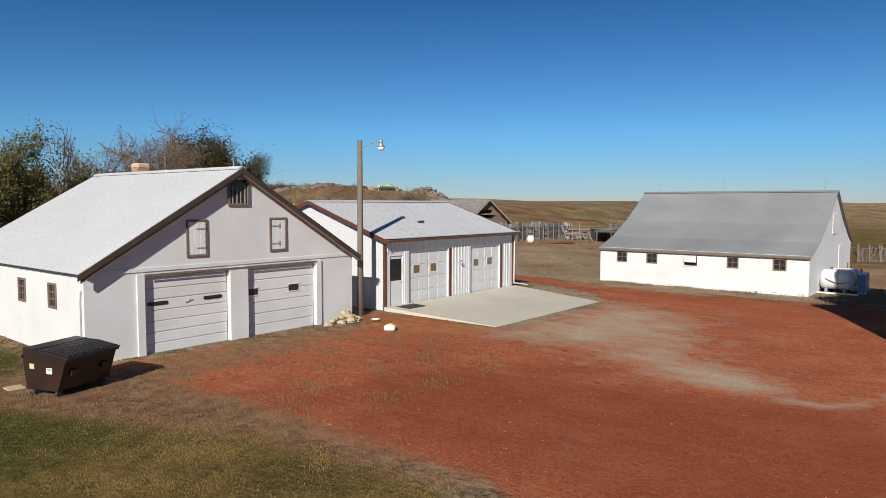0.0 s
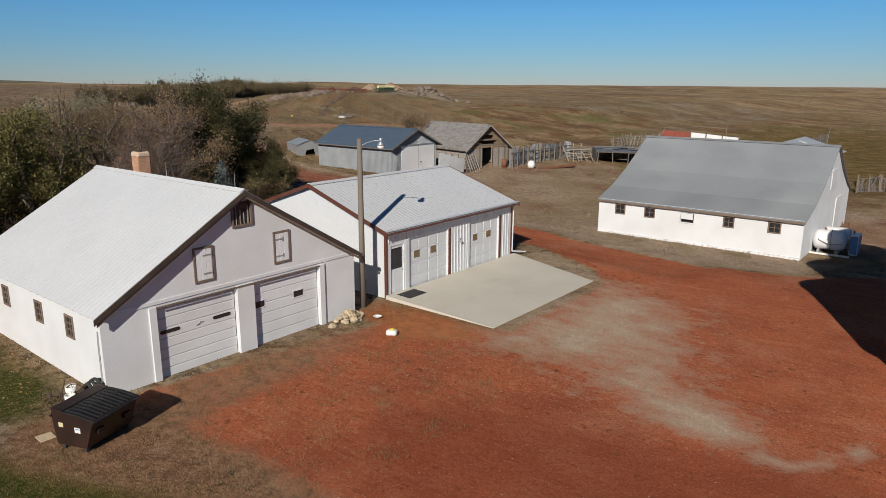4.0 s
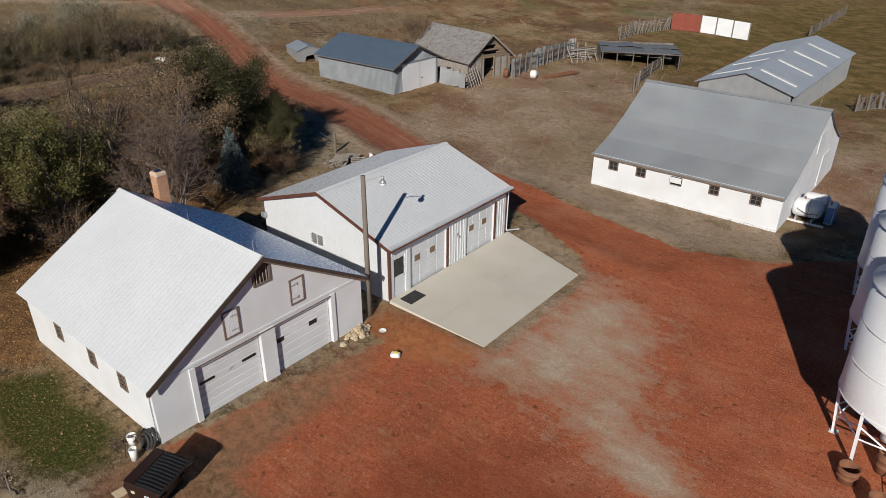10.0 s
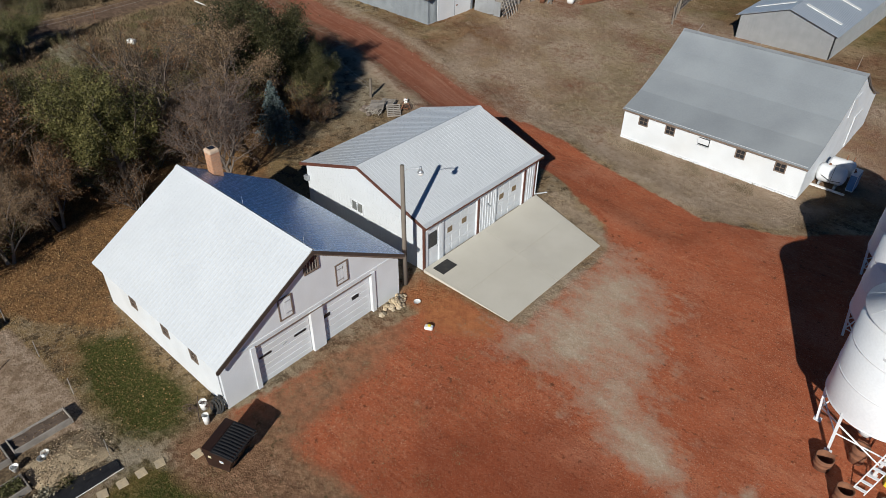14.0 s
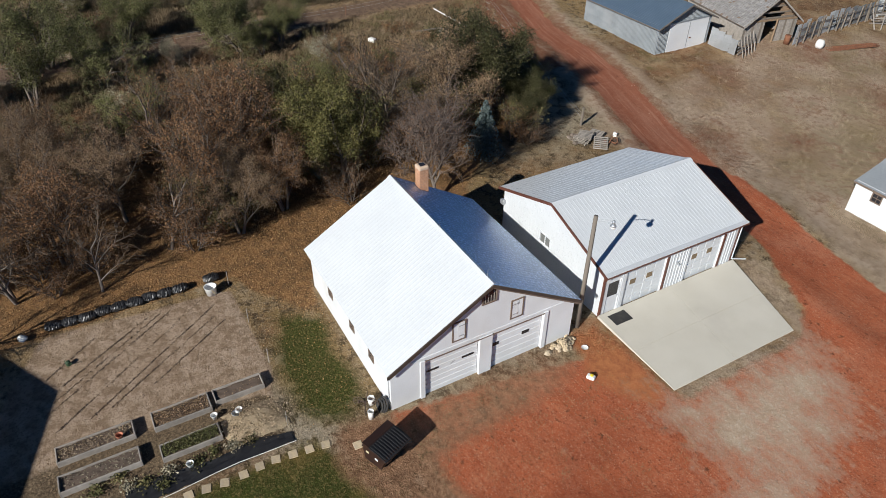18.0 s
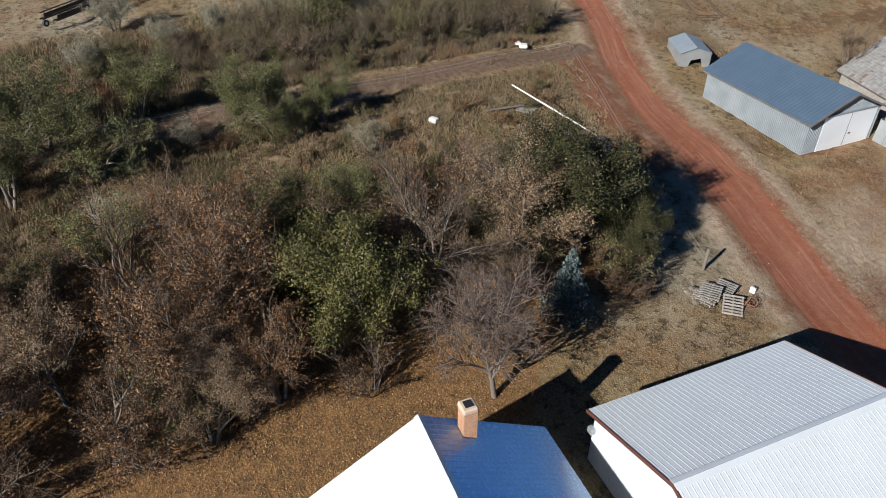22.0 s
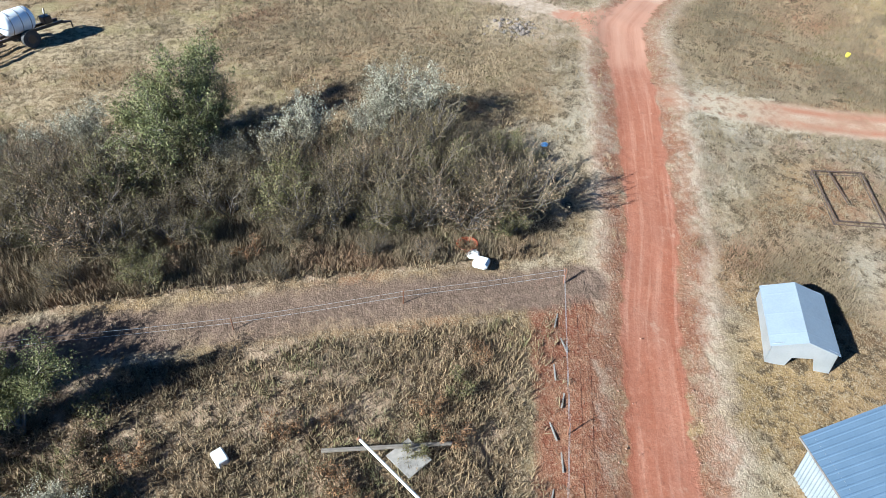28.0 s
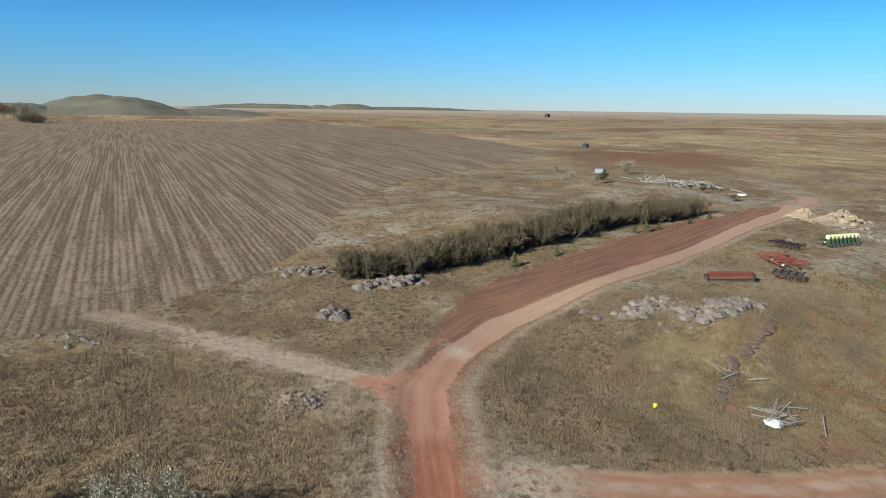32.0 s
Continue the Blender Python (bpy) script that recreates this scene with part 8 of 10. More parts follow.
# weed cloth in a long strip, with a thin white edging
rg = random.Random(41)
g = Geo()
_n = 22
for i in range(_n + 1):
    y = 3.6 - 6.8 * i / _n
    xa = float(np.interp(-y, (-3.6, -2.1, -0.2, 1.9, 3.2), (-20.0, -20.35, -20.15, -20.45, -20.3)))
    for j in range(6):
        x = xa + (-19.45 - xa) * j / 5 + rg.uniform(-0.04, 0.04)
        z = gz(x, y) + 0.04 + 0.05 * rg.random()
        g.v += [(x, y, z), (x, y, z - 0.025)]
for k in (0, 1):
    g.f += [((i * 6 + j) * 2 + k, (i * 6 + j + 1) * 2 + k, ((i + 1) * 6 + j + 1) * 2 + k, ((i + 1) * 6 + j) * 2 + k) for i in range(_n) for j in range(5)]
g.f += [((i * 6 + j) * 2, (i * 6 + j) * 2 + 1, ((i + 1) * 6 + j) * 2 + 1, ((i + 1) * 6 + j) * 2) for i in range(_n) for j in (0, 5)]
solo("ground_cloth", g, "black_plastic", 0, 0, 0, 0, "crumpled black weed cloth along the stepping stones", "ground cloth")
solo("edging", Geo().path([(x, y, gz(x, y) + 0.08) for x, y in ((-19.4, 3.65), (-19.44, 2.4), (-19.5, 1.2), (-19.46, 0.2), (-19.36, -1.0), (-19.3, -2.1), (-19.2, -3.2))], 0.016, 6), "plastic_white", 0, 0, 0, 0, "thin white plastic lawn edging", "lawn edging")
for k, (x, y) in enumerate(((-20.5, 0.4), (-20.45, 1.2), (-20.4, 1.9), (-20.35, -0.35), (-20.45, -1.4), (-20.35, -2.4), (-19.9, -1.75), (-20.5, -3.0), (-21.2, -3.3), (-20.9, -4.2))):
    rs = np.random.RandomState(50 + k)
    c = rs.normal(size=(170, 3)) * (0.17, 0.17, 0.05) + (0, 0, 0.12)
    c[:, 2] = np.abs(c[:, 2])
    pl = new("garden_plant", leaves_mesh("garden_plant", c, 0.055, ("leaf_green", "leaf_silver", "leaf_olive")[k % 3], rs))
    pl.matrix_world = pose(x, y, gz(x, y), 0, 0, 0)
    tagged(pl, ("low green perennial beside the weed cloth", "grey-leaved perennial beside the weed cloth", "yellowing green perennial beside the weed cloth")[k % 3], "plant", "perennials along the cloth")
sp = thing("straw_heap", -21.3, 2.4, gz(-21.3, 2.4), label="low heap of pale straw and dead plants", category="straw pile")
g = Geo()
rg = random.Random(12)
for i in range(9):
    for j in range(13):
        u, v = i / 8 * 2 - 1, j / 12 * 2 - 1
        g.v.append((u * 0.95, v * 1.35, max(0, 0.3 * (1 - u * u) * (1 - v * v)) + 0.12 * rg.random() - 0.05))
g.f = [(i * 13 + j, (i + 1) * 13 + j, (i + 1) * 13 + j + 1, i * 13 + j + 1) for i in range(8) for j in range(12)]
part("mound", g, "straw_pale", sp, smooth=True)
ob = new("stalk_litter", leaves_mesh("stalk_litter", np.random.RandomState(3).normal(size=(4200, 3)) * (0.45, 0.62, 0.07) + (0, 0, 0.2), 0.032, "leaf_straw", np.random.RandomState(4)))
ob.parent = sp
for x, y, m, lab in ((-22.3, 0.9, "plastic_white", "white planter pot beside the bed"), (-21.95, 1.75, "galv", "grey pot among the dead plants"), (-23.0, -2.9, "terracotta", "overturned terracotta pot on the bed"), (-22.1, 1.95, "plastic_white", "white jug among the beds"), (-20.3, -0.6, "plastic_white", "white jar at the cloth's edge")):
    solo("flower_pot", Geo().lathe([(0.1, 0), (0.15, 0.26), (0.165, 0.27), (0.14, 0.26), (0.1, 0.04)], 16), m, x, y, gz(x, y) + (0.2 if m == "terracotta" else 0), 0, lab, "flower pot", smooth=True)
for k, (x, y) in enumerate(((-31.0, 3.9), (-24.4, 4.05), (-20.4, 3.6), (-27.6, 4.0))):
    solo("garden_stake", Geo().tube((0, 0, -0.1), (0.02, 0.02, 0.95), 0.02, n=6), "old_wood", x, y, gz(x, y), 0, "thin wooden stake at the garden edge", "stake", "garden stakes")


# ---- under and beside the bins ----
def barrel(x, y, h, R, label, lean=0):
    r = thing("burn_barrel", x, y, 0.0, label=label, category="barrel", group="rusty barrels")
    r.matrix_world = pose(x, y, 0.0, lean, 0, 20)
    part("shell", Geo().lathe([(R, 0), (R, h * 0.33), (R + 0.015, h * 0.35), (R, h * 0.37), (R, h * 0.66), (R + 0.015, h * 0.68), (R, h * 0.7), (R, h), (R - 0.02, h), (R - 0.02, 0.06)], 24), "rust", r, smooth=True)
    part("rim", Geo().torus(R, 0.015, 24, 5, pose(0, 0, h)), "rust", r)


barrel(0.25, 21.75, 0.55, 0.33, "rusty open-topped steel drum standing by the bin")
barrel(1.15, 22.95, 0.8, 0.29, "rust-brown steel drum with a lid beneath the bin")
barrel(1.25, 20.55, 0.8, 0.3, "dark rusty burn barrel on the red dirt")
ld = thing("bin_ladder", 1.65, 21.4, 0.0, label="white steel step ladder leaning to the bin", category="ladder")
for s in (-0.22, 0.22):
    part("rail", Geo().tube((s, 0.25 * s, 0.0), (0.75 + s, 1.9 + 0.25 * s, 2.5), 0.025, n=6), "bin_white", ld)
for i in range(10):
    t = 0.06 + i * 0.1
    p = Vector((0.75 * t, 1.9 * t, 2.5 * t))
    part("tread", Geo().box(p.x - 0.22, p.y - 0.07, p.z - 0.012, p.x + 0.22, p.y + 0.07, p.z + 0.012), "bin_white", ld)
solo("plank", Geo().box(-0.07, -0.5, 0, 0.07, 0.5, 0.04, 0.006), "old_wood", 1.55, 20.4, 0.0, -15, "short grey plank on the dirt", "plank")
stones("stone_heap", 3.0, 21.0, 34, 0.55, 0.75, 0.12, 0.26, "heap of pale broken stones beside the bins", 17, "rock", 0.3)
solo("yellow_tarp", Geo().add([(0, 0, 0.35), (0.6, -0.1, 0.45), (1.0, 0.3, 0.3), (0.95, 0.8, 0.12), (0.3, 0.9, 0.25), (-0.1, 0.5, 0.2), (0.4, 0.4, 0.5), (0, 0, 0), (0.6, -0.1, 0), (1.0, 0.3, 0), (0.95, 0.8, 0), (0.3, 0.9, 0), (-0.1, 0.5, 0)], [(0, 1, 6), (1, 2, 6), (2, 3, 6), (3, 4, 6), (4, 5, 6), (5, 0, 6), (0, 7, 8, 1), (1, 8, 9, 2), (2, 9, 10, 3), (3, 10, 11, 4), (4, 11, 12, 5), (5, 12, 7, 0)]), "yellow_paint", 2.3, 22.4, 0.0, 0, "bright yellow plastic sheet heaped by the bin", "plastic sheet")
solo("scrap_bone", Geo().tube((0, -0.12, 0.03), (0.03, 0.12, 0.03), 0.04, 0.025, 7), "plastic_white", 1.25, 19.9, 0.0, 20, "small white scrap on the red dirt", "scrap")


# ---- fuel tank beside the barn ----
def capsule(g, p, q, R, n=20, steps=5):
    p, q = Vector(p), Vector(q)
    d = (q - p).normalized()
    prev = None
    ring = []
    for i in range(steps + 1):
        a = math.pi / 2 * i / steps
        ring.append((p - d * R * 0.55 * math.cos(a), R * math.sin(a)))
    for i in range(steps + 1):
        a = math.pi / 2 * (1 - i / steps)
        ring.append((q + d * R * 0.55 * math.cos(a), R * math.sin(a)))
    for (a, ra), (b, rb) in zip(ring, ring[1:]):
        if (b - a).length > 1e-6:
            g.tube(a, b, max(ra, 0.001), max(rb, 0.001), n, False)
    return g


tk = thing("fuel_tank", -6.6, 45.3, gz(-6.6, 45.4), label="white cylindrical fuel tank with rusty patches on a low stand", category="fuel tank", group="fuel tanks beside the barn")
part("tank", capsule(Geo(), (-0.62, 0.0, 0.8), (0.55, 0.12, 0.8), 0.6, 24), "bin_white", tk, smooth=True)
for x in (-0.5, 0.45):
    part("cradle", Geo().box(x - 0.06, -0.5, -0.1, x + 0.06, 0.6, 0.28, 0.01), "galv", tk)
part("strap", Geo().torus(0.605, 0.012, 24, 4, pose(0.05, 0.07, 0.8, 90, 0, 96)), "rubber", tk)
part("filler_cap", Geo().tube((-0.3, 0.03, 1.38), (-0.3, 0.03, 1.5), 0.07, n=10), "rust", tk)
part("hose", Geo().path([(-0.7, -0.3, 1.2), (-0.5, -0.62, 0.85), (0.1, -0.62, 0.62), (0.7, -0.55, 0.7)], 0.02, 6), "rubber", tk)
part("base_plank", Geo().box(-1.0, -0.75, -0.05, 1.2, -0.55, 0.08, 0.01), "plastic_white", tk)
tk = thing("fuel_tank", -6.5, 46.7, gz(-6.5, 46.6), label="second white fuel tank standing behind the first", category="fuel tank", group="fuel tanks beside the barn")
part("tank", capsule(Geo(), (-0.5, 0.0, 0.82), (0.6, 0.1, 0.82), 0.55, 22), "bin_white", tk, smooth=True)
part("cradle", Geo().box(-0.4, -0.5, -0.1, -0.28, 0.6, 0.3, 0.01).box(0.4, -0.5, -0.1, 0.52, 0.6, 0.3, 0.01), "galv", tk)
for x in (0.2, 0.62):
    part("vent_pipe", Geo().tube((x, 0.1, 1.3), (x, 0.1, 1.72), 0.035, n=8), "rust", tk)
pm = thing("fuel_pump", -5.45, 45.9, gz(-5.5, 45.9), label="fuel pump cabinet with a blue side panel", category="fuel pump")
part("cabinet", Geo().box(-0.12, -0.55, 0.0, 0.32, 0.5, 1.25, 0.03), "bin_white", pm)
part("panel", Geo().box(0.322, -0.5, 0.08, 0.345, 0.45, 1.18, 0.01).box(-0.1, -0.575, 0.1, 0.28, -0.552, 1.15, 0.008), "blue_panel", pm, "blue panel")
part("nozzle", Geo().tube((0.0, -0.3, 1.25), (0.0, -0.3, 1.5), 0.04, n=8).tube((0, -0.3, 1.46), (0.12, -0.42, 1.36), 0.025, n=6), "rust", pm)


# ---- pallets and scrap by the road ----
def pallet(x, y, z, rz, tilt, label):
    r = thing("pallet", x, y, z, label=label, category="pallet", group="stacked pallets")
    r.matrix_world = pose(x, y, z, tilt, 0, rz)
    for i in range(3):
        part("stringer", Geo().box(-0.5 + i * 0.47, -0.6, 0.02, -0.44 + i * 0.47, 0.6, 0.11), "old_wood", r)
    for i in range(7):
        part("slat", Geo().box(-0.52, -0.6 + i * 0.182, 0.11, 0.52, -0.5 + i * 0.182, 0.135, 0.003), "old_wood", r)


for x, y, dz, rz, tilt in ((-34.7, 31.4, 0.0, 25, 0), (-34.65, 31.45, 0.15, 33, 1), (-34.7, 31.4, 0.3, 20, 2), (-34.6, 31.5, 0.46, 40, 4), (-34.9, 32.7, 0.0, 15, 0), (-34.8, 32.7, 0.16, 28, 3), (-33.6, 32.2, 0.12, 50, 22)):
    pallet(x, y, gz(x, y) + dz, rz, tilt, "grey weathered pallet in a loose stack")
stones("block_stack", -35.2, 31.0, 14, 0.5, 0.6, 0.16, 0.26, "stack of pale broken blocks by the pallets", 23)
wj = thing("spoked_wheel", -33.3, 33.3, gz(-33.3, 33.3), 0, label="rusty spoked wheel leaning on scrap", category="wheel")
wagon_wheel(wj, 0, 0, 0.36, 0.36, 60, 35)
cn = thing("jerrycan", -34.2, 34.1, gz(-34.2, 34.1), 30, label="white jerrycan on the scrap pile", category="can")
part("body", Geo().box(-0.15, -0.1, 0, 0.15, 0.1, 0.36, 0.03), "plastic_white", cn)
part("cap", Geo().lathe([(0.03, 0), (0.03, 0.04)], 10, (0.08, 0, 0.36)), "red_paint", cn)
solo("scrap_iron", Geo().tube((0, 0, 0.1), (0.9, 0.3, 0.25), 0.03).tube((0.2, -0.3, 0.05), (0.5, 0.7, 0.3), 0.03).tube((0.5, 0, 0.1), (0.6, 0.2, 0.7), 0.03).torus(0.22, 0.03, 14, 5, pose(0.6, 0.5, 0.25, 70, 20, 0)), "rust", -33.9, 32.8, gz(-33.9, 32.8), 0, "rusty scrap iron on the pallets", "scrap metal")


# ---- fences ----
def fence_posts(name, pts, h, label, material="old_wood", wires=2, rad=0.05, lean=0.06):
    """Posts with wires strung between."""
    x0, y0 = pts[0]
    r = thing(name, x0, y0, gz(x0, y0), label=label, category="fence")
    rg = random.Random(len(pts))
    tops = []
    for x, y in pts:
        z = gz(x, y) - gz(x0, y0)
        t = Vector((x - x0 + rg.gauss(0, lean), y - y0 + rg.gauss(0, lean), z + h * rg.uniform(0.9, 1.05)))
        b = Vector((x - x0, y - y0, z - 0.2))
        part("post", Geo().tube(b, t, rad, rad * 0.85, 7), material, r)
        tops.append((b, t))
    for k in range(wires):
        f = 0.95 - 0.3 * k
        for (b0, t0), (b1, t1) in zip(tops, tops[1:]):
            p, q = b0.lerp(t0, f), b1.lerp(t1, f)
            part("wire", Geo().path([p, p.lerp(q, 0.5) - Vector((0, 0, 0.05)), q], 0.007, 4), "galv", r)
    return r


fence_posts("lane_fence", [(-66.2, 41.6), (-66, 33.5), (-65.7, 25.5), (-65.6, 17.2), (-65.3, 8.6), (-64.8, 0.1), (-64.6, -8.9)], 0.95, "white-wired pasture fence along the lane", "rust", 2, 0.03)
fence_posts("road_fence", [(-66.2, 41.6), (-58.1, 39.4), (-50.7, 37), (-43.5, 35), (-36.7, 32.9)], 0.95, "wire fence with thin steel posts along the road", "rust", 2, 0.03)
solo("corner_post", Geo().tube((0, 0, -0.2), (0.05, 0.02, 1.5), 0.1, 0.09, 10), "pole_wood", -36.7, 32.8, gz(-36.7, 32.8), 0, "stout wooden corner post by the pallets", "fence post")
for k in range(7):
    x, y = -55.5 - k * 1.4, 38.0 + k * 0.42 + (0.4 if k % 2 else 0)
    solo("fallen_lath", Geo().box(-0.03, -0.45, 0, 0.03, 0.45, 0.04), "old_wood", x, y, gz(x, y) + 0.02, 65 + 14 * (k % 3), "pale broken lath on the red soil", "lath", "broken laths")


def board_fence(name, pts, h, label, rails=3, lean=0.1, material="old_wood", gap=0.1, seed=1):
    x0, y0 = pts[0]
    r = thing(name, x0, y0, gz(x0, y0), label=label, category="fence")
    rg = random.Random(seed)
    for (ax, ay), (bx, by) in zip(pts, pts[1:]):
        L = math.hypot(bx - ax, by - ay)
        n = max(2, int(L / (0.2 + gap)))
        ux, uy = (bx - ax) / L, (by - ay) / L
        for i in range(n):
            t = (i + 0.5) / n
            x, y = ax + (bx - ax) * t, ay + (by - ay) * t
            z = gz(x, y) - gz(x0, y0)
            hh = h * rg.uniform(0.78, 1.05)
            m = Matrix.Translation((x - x0, y - y0, z)) @ Matrix(((ux, -uy, 0, 0), (uy, ux, 0, 0), (0, 0, 1, 0), (0, 0, 0, 1))) @ pose(0, 0, 0, rg.gauss(0, 40 * lean), rg.gauss(0, 50 * lean), 0)
            part("board", Geo().box(-0.09, -0.015, -0.1, 0.09, 0.015, hh, 0.004, m), material, r)
        for k in range(rails):
            f = 0.25 + 0.6 * k / max(1, rails - 1)
            za, zb = gz(ax, ay) - gz(x0, y0), gz(bx, by) - gz(x0, y0)
            part("rail", Geo().tube((ax - x0 + uy * 0.06, ay - y0 - ux * 0.06, za + h * f), (bx - x0 + uy * 0.06, by - y0 - ux * 0.06, zb + h * f + rg.gauss(0, 0.05)), 0.05, n=4), material, r)
        for t in (0.0, 0.5, 1.0):
            x, y = ax + (bx - ax) * t, ay + (by - ay) * t
            part("post", Geo().tube((x - x0 + uy * 0.12, y - y0 - ux * 0.12, gz(x, y) - gz(x0, y0) - 0.2), (x - x0 + uy * 0.12 + rg.gauss(0, 0.08), y - y0 - ux * 0.12, gz(x, y) - gz(x0, y0) + h * 1.1), 0.08, n=7), "pole_wood", r)
    return r


def sheet_fence(name, pts, h, label, seed):
    """Upright corrugated sheets of uneven height, with leaning posts and two rough rails before them."""
    x0, y0 = pts[0]
    r = thing(name, x0, y0, gz(x0, y0), label=label, category="fence")
    rg = random.Random(seed)
    for (ax, ay), (bx, by) in zip(pts, pts[1:]):
        L = math.hypot(bx - ax, by - ay)
        ux, uy = (bx - ax) / L, (by - ay) / L
        n = max(1, round(L / 0.85))
        for i in range(n):
            a, b = L * i / n, L * (i + 1) / n - 0.02
            za, zb = (gz(ax + ux * d, ay + uy * d) - gz(x0, y0) - 0.08 for d in (a, b))
            o, hh = rg.uniform(-0.05, 0.05), h * rg.uniform(0.86, 1.06)
            tip = Vector((uy * rg.uniform(-0.12, 0.16), -ux * rg.uniform(-0.12, 0.16), hh))
            p = Vector((ax - x0 + ux * a + uy * o, ay - y0 + uy * a - ux * o, za + rg.uniform(-0.04, 0.06)))
            q = Vector((ax - x0 + ux * b + uy * o, ay - y0 + uy * b - ux * o, zb + rg.uniform(-0.04, 0.06)))
            part("sheet", Geo().ribbed(p, q, p + tip, 0.11, 0.02, 0.03, 0.01), ("galv", "sheet_dull", "sheet_dull", "sheet_pale")[rg.randrange(4)], r)
        for i in range(int(L / 1.5) + 1):
            d = i * 1.5 + rg.uniform(-0.2, 0.2)
            x, y = ax + ux * d + uy * 0.3, ay + uy * d - ux * 0.3
            b = Vector((x - x0, y - y0, gz(x, y) - gz(x0, y0) - 0.2))
            part("post", Geo().tube(b, b + Vector((ux * rg.gauss(0, 0.2) - uy * 0.15, uy * rg.gauss(0, 0.2) + ux * 0.15, h * rg.uniform(0.9, 1.15))), 0.085, 0.075, 7), "pole_wood", r)
        for f in (0.35, 0.72):
            za, zb = gz(ax, ay) - gz(x0, y0), gz(bx, by) - gz(x0, y0)
            part("rail", Geo().tube((ax - x0 + uy * 0.2, ay - y0 - ux * 0.2, za + h * f), (bx - x0 + uy * 0.2, by - y0 - ux * 0.2, zb + h * f + rg.gauss(0, 0.12)), 0.06, n=5), "dark_wood", r)
    return r


M["sheet_dull"] = mat("sheet_dull", (0.3, 0.32, 0.335), (0.2, 0.21, 0.22), 0.5, metal=0.4, scale=1.5, fine=14, bump=0.002, rnd=0.2, stain=(0.2, 0.13, 0.09), stain_amt=0.5)
M["sheet_pale"] = mat("sheet_pale", (0.5, 0.52, 0.53), (0.42, 0.44, 0.45), 0.45, metal=0.3, scale=1.5, fine=14, bump=0.002, rnd=0.15)
sheet_fence("windbreak_fence", [(-40.4, 61.9), (-41.2, 66.4), (-41.5, 70.6), (-42.0, 75.6), (-42.3, 79.4)], 2.1, "windbreak of grey corrugated sheets on leaning posts", 3)
cg = thing("corral_gate", -39.9, 76.4, gz(-39.9, 76.4), 62, label="heap of tumbled corral panels and grey planks", category="gate")
rg = random.Random(15)
for i in range(7):
    part("board", Geo().box(-1.7, -0.02, 0, 1.7, 0.02, 0.15, 0.004, pose(rg.gauss(0, 0.3), 0.5 - 0.14 * i, 0.12 + 0.24 * i, rg.gauss(0, 6), rg.gauss(0, 5), rg.gauss(0, 5))), "old_wood" if i % 2 else "dark_wood", cg)
for i in range(6):
    part("pole", Geo().tube((-1.9 + 0.7 * i, -0.7 + rg.gauss(0, 0.2), 0), (-1.6 + 0.7 * i + rg.gauss(0, 0.4), 0.3, rg.uniform(1.2, 2.2)), 0.06, n=6), "old_wood", cg)
board_fence("corral_fence", [(-43.0, 93.0), (-43.3, 99.6), (-41.6, 107.3)], 2.0, "grey and white corral boards with broken planks", 4, 0.25, seed=5, gap=0.35)
board_fence("barnyard_fence", [(-28.9, 67.5), (-30.2, 71.5), (-32.4, 82.8)], 1.5, "dark weathered corral fence of stacked planks", 3, seed=6, gap=0.05, material="dark_wood")
board_fence("collapsed_fence", [(-9.8, 77.5), (-8.2, 81), (-4.5, 83.5), (0, 84)], 1.6, "collapsed grey plank fence behind the barn", 2, 0.4, seed=7, gap=0.02, material="dark_wood")
board_fence("far_fence", [(-24.9, 123), (-25.3, 138), (-25.8, 153)], 1.6, "ragged dark brush fence in the pasture", 1, seed=8, gap=0.1, material="dark_wood")
gp = thing("sheet_panel_fence", -44.2, 54.3, gz(-43, 54), 2, label="bent galvanized sheet panels beside the shed", category="fence")
for i in range(4):
    part("panel", Geo().ribbed((i * 0.8, 0.05 * (i % 2), 0.0), (i * 0.8 + 0.78, 0.05, 0.05 * (i % 3)), (i * 0.8, 0.12, 1.75 - 0.12 * i), 0.1, 0.014, 0.02), "galv", gp)
    part("post", Geo().tube((i * 0.8, 0.2, -0.2), (i * 0.8, 0.2, 1.8), 0.06, n=6), "pole_wood", gp)
gt = thing("leaning_gate", -40.9, 54.6, gz(-40.9, 54.6), 105, label="grey plank gate leaning on a post", category="gate")
for i in range(5):
    part("board", Geo().box(0, -0.1 + 0.05 * i, 0.15 + i * 0.3, 3.0, -0.07 + 0.05 * i, 0.33 + i * 0.3, 0.004), "old_wood", gt)
for i in range(5):
    part("pole", Geo().tube((0.2 + 0.62 * i, -0.6, 0), (0.3 + 0.62 * i, 0.15, 1.8), 0.045, n=6), "old_wood", gt)
solo("steel_drum", Geo().lathe([(0.28, 0), (0.28, 0.85), (0.26, 0.86)], 18), "rust", -40.9, 61.6, gz(-40.9, 61.6), 0, "rusty upright drum by the old shed", "barrel", smooth=True)
solo("float_ball", capsule(Geo(), (-0.15, 0, 0.45), (0.15, 0.1, 0.45), 0.45), "plastic_white", -38.9, 63.9, gz(-38.9, 63.9), 0, "round white poly tank on the grass", "tank", smooth=True)
rp = thing("rail_pile", -37.6, 67.2, gz(-37.6, 67.2), 75, label="pile of rusty rails and poles in the grass", category="scrap pile")
for i in range(8):
    part("rail", Geo().tube((-3.0 + 0.3 * (i % 3), -0.4 + 0.12 * i, 0.1 + 0.05 * (i % 2)), (3.0 - 0.4 * (i % 2), -0.3 + 0.1 * i, 0.12 + 0.06 * (i % 3)), 0.05, n=6), "rust", rp)


